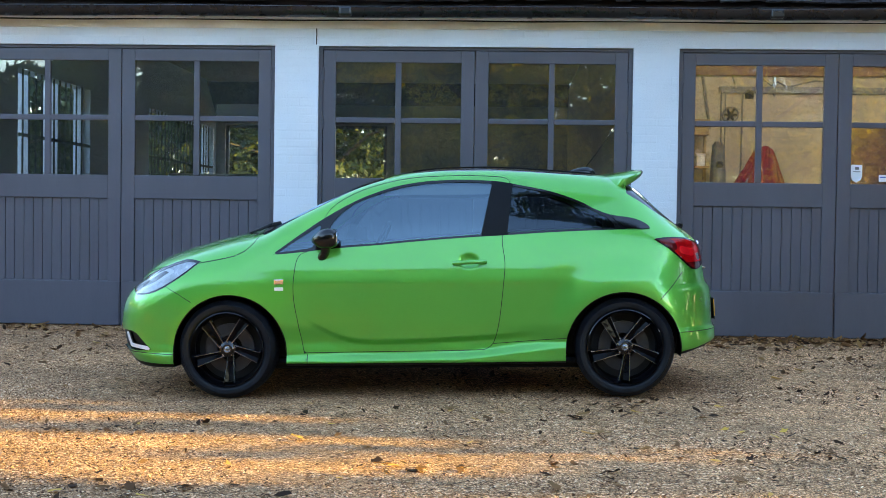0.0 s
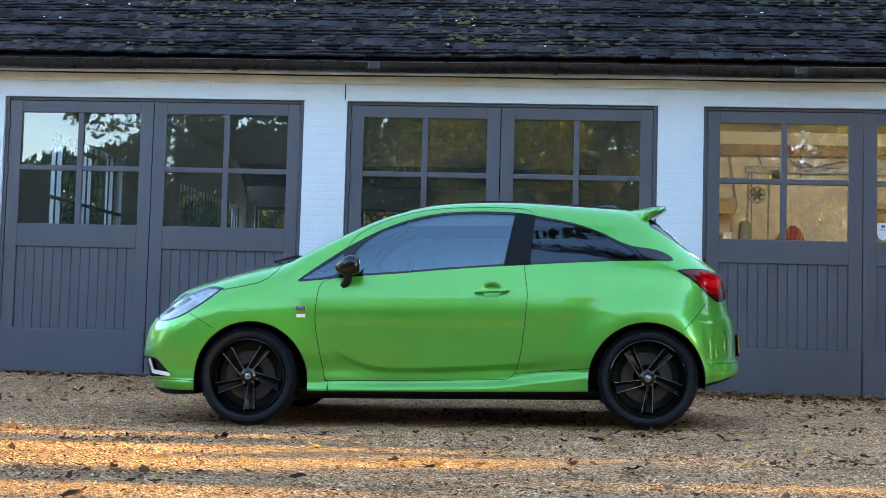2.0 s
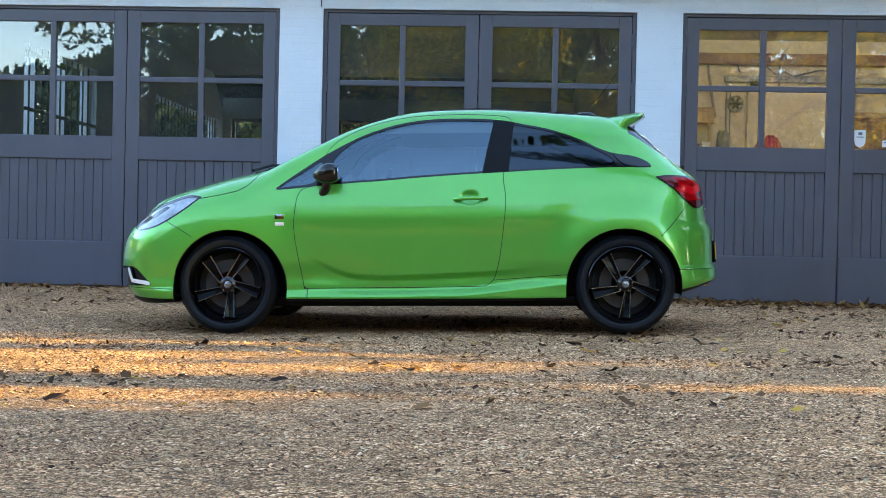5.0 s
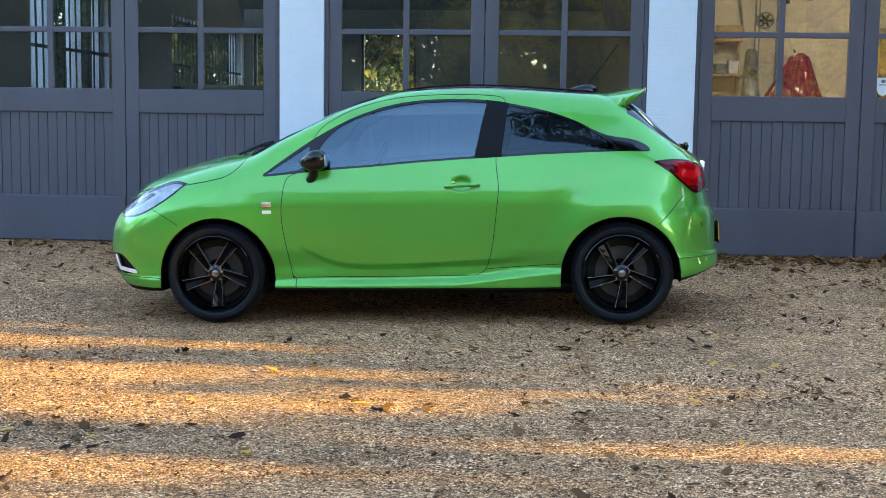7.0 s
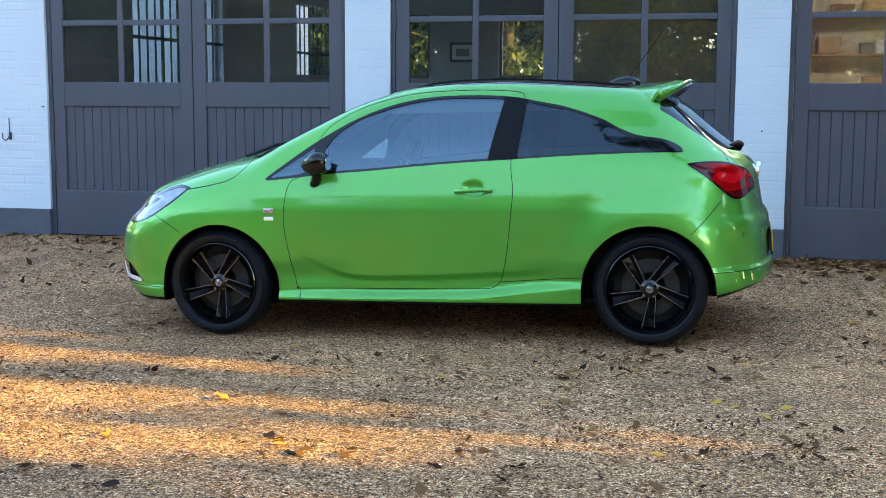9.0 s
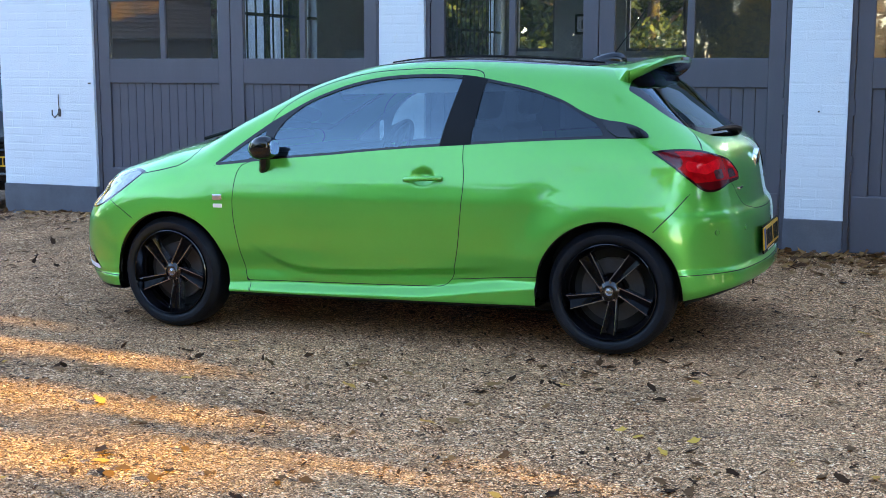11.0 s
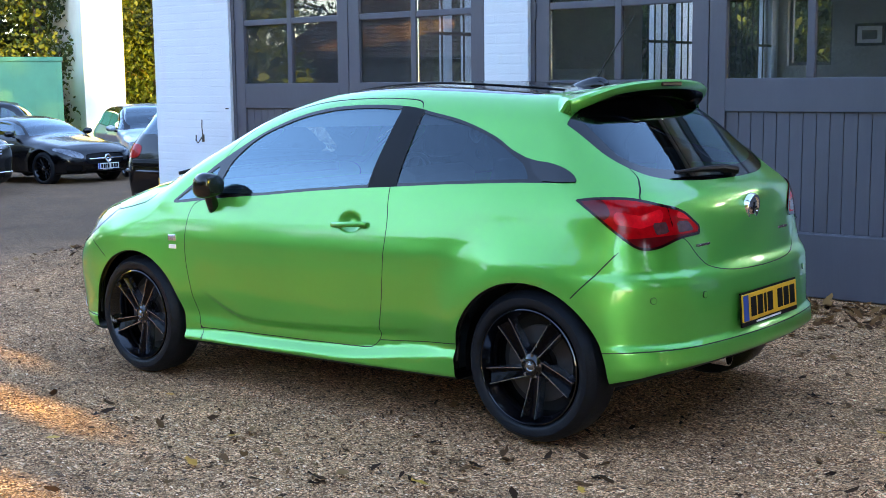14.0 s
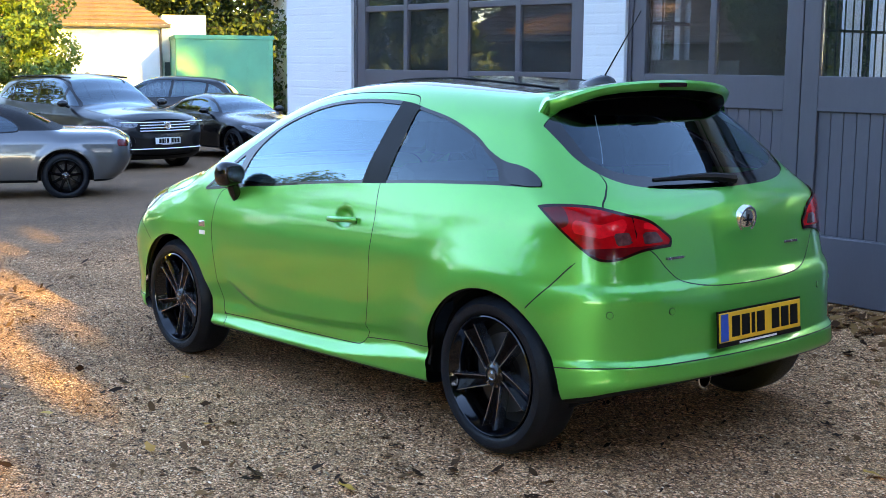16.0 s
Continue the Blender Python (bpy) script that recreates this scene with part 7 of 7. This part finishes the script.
for k in range(4):
    dr = part("drawer", boxm((-0.23, -0.315, 0.04 + k * 0.32), (0.23, -0.3, 0.33 + k * 0.32), 0.006), grey_mat, cab)
    part("handle", boxm((-0.06, -0.33, 0.2 + k * 0.32), (0.06, -0.316, 0.22 + k * 0.32), 0.003), chrome, dr)
# shield sticker and label inside the workshop pane
st = thing("window_sticker", pose(3.555, WY + 0.052, 1.60), "white shield shaped sticker with bars", "sticker")
bm = bmesh.new()
vs = [bm.verts.new((x, 0, z)) for x, z in ((-.045, .075), (.045, .075), (.05, .07), (.05, -.03), (.035, -.065), (0, -.085), (-.035, -.065), (-.05, -.03), (-.05, .07))]
bm.faces.new(vs)
r_ = bmesh.ops.extrude_face_region(bm, geom=bm.faces[:])
bmesh.ops.translate(bm, verts=[v for v in r_["geom"] if isinstance(v, bmesh.types.BMVert)], vec=(0, 0.002, 0))
bmesh.ops.recalc_face_normals(bm, faces=bm.faces)
part("shield", bm, white_mat, st)
part("mark", boxm((-.015, -.003, .03), (.02, -.0015, .055)), grey_mat, st)
part("bar", boxm((-.032, -.003, .008), (.032, -.0015, .016)), grey_mat, st)
lb = thing("window_label", pose(3.79, WY + 0.052, 1.555), "small white label on the pane", "sticker")
part("card", boxm((-.035, 0, -.03), (.035, .001, .03)), white_mat, lb)
part("bar", boxm((-.025, -.0015, .005), (.025, -.0005, .015)), plate_blue, lb)
# old iron hook on the end pier
hk = thing("wall_hook", pose(-4.99, WY, 1.02) @ Matrix.Scale(0.78, 4), "rusty iron hook and bolt on the white wall", "hook")
part("bolt", tube(bmesh.new(), [(0.02, -0.01, 0.0), (0.02, -0.02, 0.12), (0.015, -0.012, 0.20)], 0.006, 6), iron, hk)
part("hook", tube(bmesh.new(), [(0.03, -0.01, 0.02), (0.035, -0.06, -0.03), (0.0, -0.07, -0.07), (-0.045, -0.06, -0.04), (-0.05, -0.05, 0.02)], 0.008, 6), iron, hk)
part("plate", boxm((0.0, -0.010, -0.06), (0.04, 0.0, 0.03), 0.004), iron, hk)
for x, z in ((1.75, 1.12), (-4.62, 1.28)):
    tagged(part("wall_nail", tube(bmesh.new(), [(x, WY, z), (x, WY - 0.03, z)], 0.007, 6), iron), "short rusty iron fixing in the wall", "fixing")
tagged(part("wall_cable", tube(bmesh.new(), [(-1.345, WY - 0.006, 2.93), (-1.343, WY - 0.006, 2.80), (-1.345, WY - 0.004, 2.71)], 0.005, 5), gap_black), "thin black cable on the white wall", "cable")

# ---------- gravel stones and leaves ----------
rng = np.random.default_rng(5)
stone_mat = mat("loose_stones", (0.235, 0.190, 0.145), 0.9, spec=0.15, var=0.2, scale=9, fine=200)
nt = stone_mat.node_tree
isl = nd(nt, "NewGeometry").outputs["Random Per Island"]
soil = nd(nt, "TexNoise", Vector=nd(nt, "NewGeometry").outputs["Position"], Scale=2.6, Detail=8.0, Roughness=0.75).outputs[0]
stone_col = mix(nt, 1.0, ramp(nt, isl, [(0.0, (0.04, 0.019, 0.010)), (0.28, (0.17, 0.078, 0.040)), (0.48, (0.46, 0.238, 0.120)), (0.68, (0.72, 0.43, 0.225)), (0.9, (0.88, 0.60, 0.36)), (1.0, (0.94, 0.74, 0.52))]),
                 ramp(nt, soil, [(0.38, (0.82, 0.80, 0.78)), (0.50, (0.56, 0.55, 0.53)), (0.60, (0.20, 0.18, 0.16))]), "MULTIPLY")
# the stones grow paler towards the east, like the gravel
eastward = nd(nt, "MapRange", i0=nd(nt, "SeparateXYZ", Vector=nd(nt, "NewGeometry").outputs["Position"]).outputs[0], i1=-0.9, i2=3.2, i3=0.0, i4=1.0).outputs[0]
nt.links.new(mix(nt, 1.0, stone_col, mix(nt, eastward, (1.46, 1.39, 1.36), (1.92, 1.87, 1.82)), "MULTIPLY"),
             nt.nodes["Principled BSDF"].inputs["Base Color"])


def scatter_stones(n, x0, x1, y0, y1, r0, r1, seed):
    rng = np.random.default_rng(seed)
    x, y = rng.uniform(x0, x1, n), rng.uniform(y0, y1, n)
    keep = np.sin(x * 2.1 + np.sin(y * 1.7)) + np.sin(y * 2.9 + x) + rng.normal(size=n) * 1.2 > -1.4
    x, y = x[keep], y[keep]
    n = len(x)
    r = r0 + (r1 - r0) * rng.random(n) ** 2.5
    oct_ = np.array([(1, 0, 0), (0, 1, 0), (-1, 0, 0), (0, -1, 0), (0, 0, 1), (0, 0, -1)], float)
    a = rng.uniform(0, 2 * np.pi, n)
    V = oct_[None] * (0.7 + 0.6 * rng.random((n, 6, 1)))
    c, s = np.cos(a)[:, None], np.sin(a)[:, None]
    X = (V[..., 0] * c - V[..., 1] * s) * r[:, None] * (1 + 0.5 * rng.random(n))[:, None]
    Y = (V[..., 0] * s + V[..., 1] * c) * r[:, None]
    Zr = V[..., 2] * r[:, None] * 0.62
    tiltx = rng.normal(size=n)[:, None] * 0.3
    P = np.stack([X + x[:, None], Y + y[:, None], Zr + X * tiltx + gz(x, y)[:, None] + 0.25 * r[:, None] + 0.003], -1).reshape(-1, 3)
    f = np.array([(0, 1, 4), (1, 2, 4), (2, 3, 4), (3, 0, 4), (1, 0, 5), (2, 1, 5), (3, 2, 5), (0, 3, 5)])
    T = (f[None, :4] + 6 * np.arange(n)[:, None, None]).reshape(-1, 3)
    return raw_mesh("gravel_stones", P, T, smooth=False)


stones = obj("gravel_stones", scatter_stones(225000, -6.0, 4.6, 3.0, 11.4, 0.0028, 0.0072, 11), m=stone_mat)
tagged(stones, "loose brown and grey gravel stones", "gravel", kind="stuff")

leaf_dry = leaf_material("fallen_leaves", [(0.035, 0.018, 0.010), (0.09, 0.042, 0.018), (0.20, 0.090, 0.032), (0.32, 0.17, 0.06)], 0.08)
leaf_dark = leaf_material("rotted_leaves", [(0.020, 0.011, 0.007), (0.045, 0.024, 0.013), (0.085, 0.042, 0.020), (0.17, 0.085, 0.036)], 0.04)
leaf_trodden = leaf_material("trodden_leaves", [(0.022, 0.012, 0.008), (0.042, 0.022, 0.012), (0.075, 0.038, 0.018), (0.16, 0.080, 0.034)], 0.04)
leaf_gold = leaf_material("yellow_leaves", [(0.42, 0.20, 0.02), (0.60, 0.32, 0.03), (0.66, 0.40, 0.05), (0.62, 0.24, 0.04)], 0.3)
LEAF = np.array([(-1, 0, .12), (-.5, .42, .05), (.15, .5, .1), (.7, .25, .0), (1.0, 0, .18), (.7, -.25, .02), (.15, -.5, .12), (-.5, -.42, .04)])


def leaf_litter(x, y, size, seed):
    rng = np.random.default_rng(seed)
    n = len(x)
    a = rng.uniform(0, 2 * np.pi, n)[:, None]
    s = (size * (0.55 + 0.9 * rng.random(n)))[:, None]
    L = LEAF[None] * (1 + 0.25 * rng.normal(size=(n, 8, 1)))
    X, Y = (L[..., 0] * np.cos(a) - L[..., 1] * np.sin(a)) * s, (L[..., 0] * np.sin(a) + L[..., 1] * np.cos(a)) * s
    tx, ty = rng.normal(size=(n, 1)) * .26, rng.normal(size=(n, 1)) * .26
    Zz = np.abs(L[..., 2]) * s * 1.3 + X * tx + Y * ty
    Zz = Zz - Zz.min(1, keepdims=True) + 0.006
    P = np.stack([X + x[:, None], Y + y[:, None], Zz + gz(x, y)[:, None]], -1).reshape(-1, 3)
    return raw_mesh("leaves", P, np.arange(8 * n).reshape(n, 8), smooth=False)


n = 4200
lx = rng.uniform(-6.5, 6, n)
ly = 11.42 - np.abs(rng.normal(size=n)) * 0.42 - 0.02
keep = (rng.random(n) < np.where(lx > 0.5, 1.0, 0.25))
tagged(obj("leaf_drift", leaf_litter(lx[keep], ly[keep], 0.032, 21), m=leaf_dry), "drift of brown fallen leaves along the garage doors", "leaves", kind="stuff")
n = 20000
lx, ly = rng.uniform(-6, 5.4, n), rng.uniform(4.5, 11, n)
clump = np.sin(2.3 * lx + 1.5 * np.sin(1.9 * ly)) + np.sin(3.1 * ly + 0.8 * lx) + 1.0 * rng.normal(size=n) > 0.75
lx, ly = lx[clump], ly[clump]
tagged(obj("leaf_litter", leaf_litter(lx, ly, 0.0105, 22), m=leaf_dark), "small brown leaf scraps trodden into the gravel", "leaves", kind="stuff")
n = 4200
lx, ly = rng.uniform(-6, 5.4, n), rng.uniform(4.3, 11, n)
heap = np.sin(2.9 * lx + 2.0 * np.sin(2.3 * ly)) + np.sin(3.7 * ly - 1.1 * lx) + 0.8 * rng.normal(size=n) > 1.0
tagged(obj("trodden_leaves", leaf_litter(lx[heap], ly[heap], 0.026, 23), m=leaf_trodden), "damp brown leaves trodden flat into the gravel", "leaves", kind="stuff")
gold = [leaf_litter(np.array([0.0]), np.array([0.0]), 0.031, 30 + k) for k in range(4)]
for me in gold:
    v = np.empty(24)
    me.vertices.foreach_get("co", v)
    v = v.reshape(8, 3)
    v[:, 2] -= float(gz(0, 0))
    me.vertices.foreach_set("co", v.ravel())
    me.update()
brown = [me.copy() for me in gold]
for me in gold:
    me.materials.append(leaf_gold)
for me in brown:
    me.materials.append(leaf_dry)
for k in range(280):
    x, y = -4.5 + 9.3 * rng.random() ** 0.6, 3.4 + 7.2 * rng.random() ** 0.8
    yellow = rng.random() < 0.33
    if 7.7 < y < 9.9 and abs(x) < 2.1:
        continue
    lf = obj("fallen_leaf", (gold if yellow else brown)[k % 4])
    lf.matrix_world = pose(x, y, float(gz(x, y)) + 0.004, 0, 0, rng.uniform(0, 360)) @ Matrix.Scale(0.7 + 0.7 * rng.random(), 4)
    tagged(lf, "yellow fallen leaf lying on the gravel" if yellow else "curled brown fallen leaf on the gravel", "leaf", "fallen leaves")

# ---------- roof tiles ----------
def tile_mesh(seed):
    rng = np.random.default_rng(seed)
    bm = bmesh.new()
    w, l, t = 0.128, 0.17, 0.015
    lift = 0.017 + rng.random() * 0.012
    v = []
    for x in (-w / 2, 0, w / 2):
        cam_ = 0.004 if x == 0 else 0.0
        j = rng.normal() * 0.002
        v.append([bm.verts.new((x, j, lift + cam_)), bm.verts.new((x, j, lift - t + cam_)), bm.verts.new((x, l, 0.004 + cam_)), bm.verts.new((x, l, -0.006))])
    for a, b in zip(v, v[1:]):
        bm.faces.new((a[0], b[0], b[2], a[2]))
        bm.faces.new((a[1], b[1], b[0], a[0]))
    for a in (v[0], v[-1]):
        bm.faces.new((a[0], a[2], a[3], a[1]))
    me = bpy.data.meshes.new("tile")
    bm.to_mesh(me)
    bm.free()
    me.materials.append(tile_mat)
    return me


TILES = [tile_mesh(k) for k in range(6)]
slope_m = Matrix.Translation((0, EAVE_Y - 0.03, EAVE_Z)) @ Matrix.Rotation(PITCH, 4, "X")
rest_v, rest_f = [], []
for row in range(37):
    for col in range(84):
        x = LEFT - 0.15 + col * 0.131 + (0.0655 if row % 2 else 0) + rng.normal() * 0.003
        if x > RIGHT:
            continue
        m = slope_m @ pose(x, row * 0.060 + rng.normal() * 0.004, rng.random() * 0.005 + 0.012 * math.sin(x * 1.1 + row), rng.normal() * 1.3, rng.normal() * 1.0, rng.normal() * 1.2)
        me = TILES[int(rng.integers(6))]
        if row < 4 and -4.9 < x < 4.3:
            ob = obj("tile", me, roof)
            ob.matrix_local = m
        else:
            b0 = len(rest_v)
            rest_v += [tuple(m @ v.co) for v in me.vertices]
            rest_f += [tuple(b0 + i for i in p.vertices) for p in me.polygons]
rest = bpy.data.meshes.new("tiles")
rest.from_pydata(rest_v, [], rest_f)
tagged(obj("tile_courses", rest, roof, "dark weathered tiles higher up the roof", tile_mat), kind="stuff")
# moss cushions and pale lichen chips
mv, mf = [], []
for k in range(2600):
    x, d = rng.uniform(-5.6, 5.2), rng.random() ** 0.8 * 2.1
    if math.sin(x * 1.9 + 1) + math.sin(d * 3 + x) + rng.normal() * 0.7 < 0.4:
        continue
    c = slope_m @ Vector((x, d, 0.03))
    r = 0.009 + 0.026 * rng.random() ** 2
    b0 = len(mv)
    ring = [c + Vector((r * 1.5 * math.cos(a), r * math.sin(a) * .7, r * .5 * math.sin(a))) for a in np.linspace(0, 2 * math.pi, 7)[:-1]]
    mv += [tuple(p) for p in ring] + [tuple(c + Vector((0, -r * .5, r * .7)))]
    mf += [(b0 + i, b0 + (i + 1) % 6, b0 + 6) for i in range(6)]
moss = bpy.data.meshes.new("moss")
moss.from_pydata(mv, [], mf)
moss.polygons.foreach_set("use_smooth", [True] * len(moss.polygons))
tagged(obj("moss_patches", moss, roof, "olive green moss cushions on the tiles", moss_mat), kind="stuff")
for k in range(40):
    x, d = rng.uniform(-5, 4.6), rng.random() * 2.0
    ch = part("lichen_chip", boxm((-.02, -.012, 0), (.02, .012, .006), .002), wall_paint, roof, "pale chip of lichen or debris")
    ch.matrix_local = slope_m @ pose(x, d, .034 + .012 * math.sin(x * 1.1 + d * 10), 0, 0, rng.uniform(0, 180)) @ Matrix.Scale(.25 + .5 * rng.random(), 4)

# ---------- painted bricks ----------
bm = bmesh.new()
o = [bm.verts.new(p) for p in ((-.5, 0, -.5), (.5, 0, -.5), (.5, 0, .5), (-.5, 0, .5))]
i4 = [bm.verts.new(p) for p in ((-.475, -.0016, -.38), (.475, -.0016, -.38), (.475, -.0016, .38), (-.475, -.0016, .38))]
bm.faces.new(i4)
for k in range(4):
    bm.faces.new((o[k], o[(k + 1) % 4], i4[(k + 1) % 4], i4[k]))
brick_me = bpy.data.meshes.new("brick")
bm.to_mesh(brick_me)
bm.free()
brick_me.materials.append(wall_paint)
bmesh_join_v, bmesh_join_f = [], []


def lay(a, b, z0, z1, parent, loose):
    row = 0
    z = z0
    while z + 0.06 < z1:
        x = a - (0.1125 if row % 2 else 0)
        while x < b - 0.03:
            l, r = max(a, x) + 0.004, min(b, x + 0.225) - 0.004
            if r - l > 0.03 and rng.random() > 0.22:
                m = pose((l + r) / 2, WY - 0.0005, z + 0.0375, 0, rng.normal() * .25, 0) @ Matrix.Diagonal((r - l, 0.25 + 0.8 * rng.random(), 0.067, 1))
                if loose:
                    ob = obj("brick", brick_me, parent)
                    ob.matrix_local = m
                else:
                    b0 = len(bmesh_join_v)
                    bmesh_join_v.extend(tuple(m @ v.co) for v in brick_me.vertices)
                    bmesh_join_f.extend(tuple(b0 + i for i in p.vertices) for p in brick_me.polygons)
            x += 0.225
        z += 0.075
        row += 1


for k, (a, b) in enumerate(PIERS):
    lay(a, b, 0.345, DT, front, k < 3)
lay(LEFT, RIGHT, DT + 0.003, TOP, front, False)
jm = bpy.data.meshes.new("bricks")
jm.from_pydata(bmesh_join_v, [], bmesh_join_f)
tagged(obj("brick_courses", jm, front, "white painted bricks over the doors", wall_paint), kind="stuff")
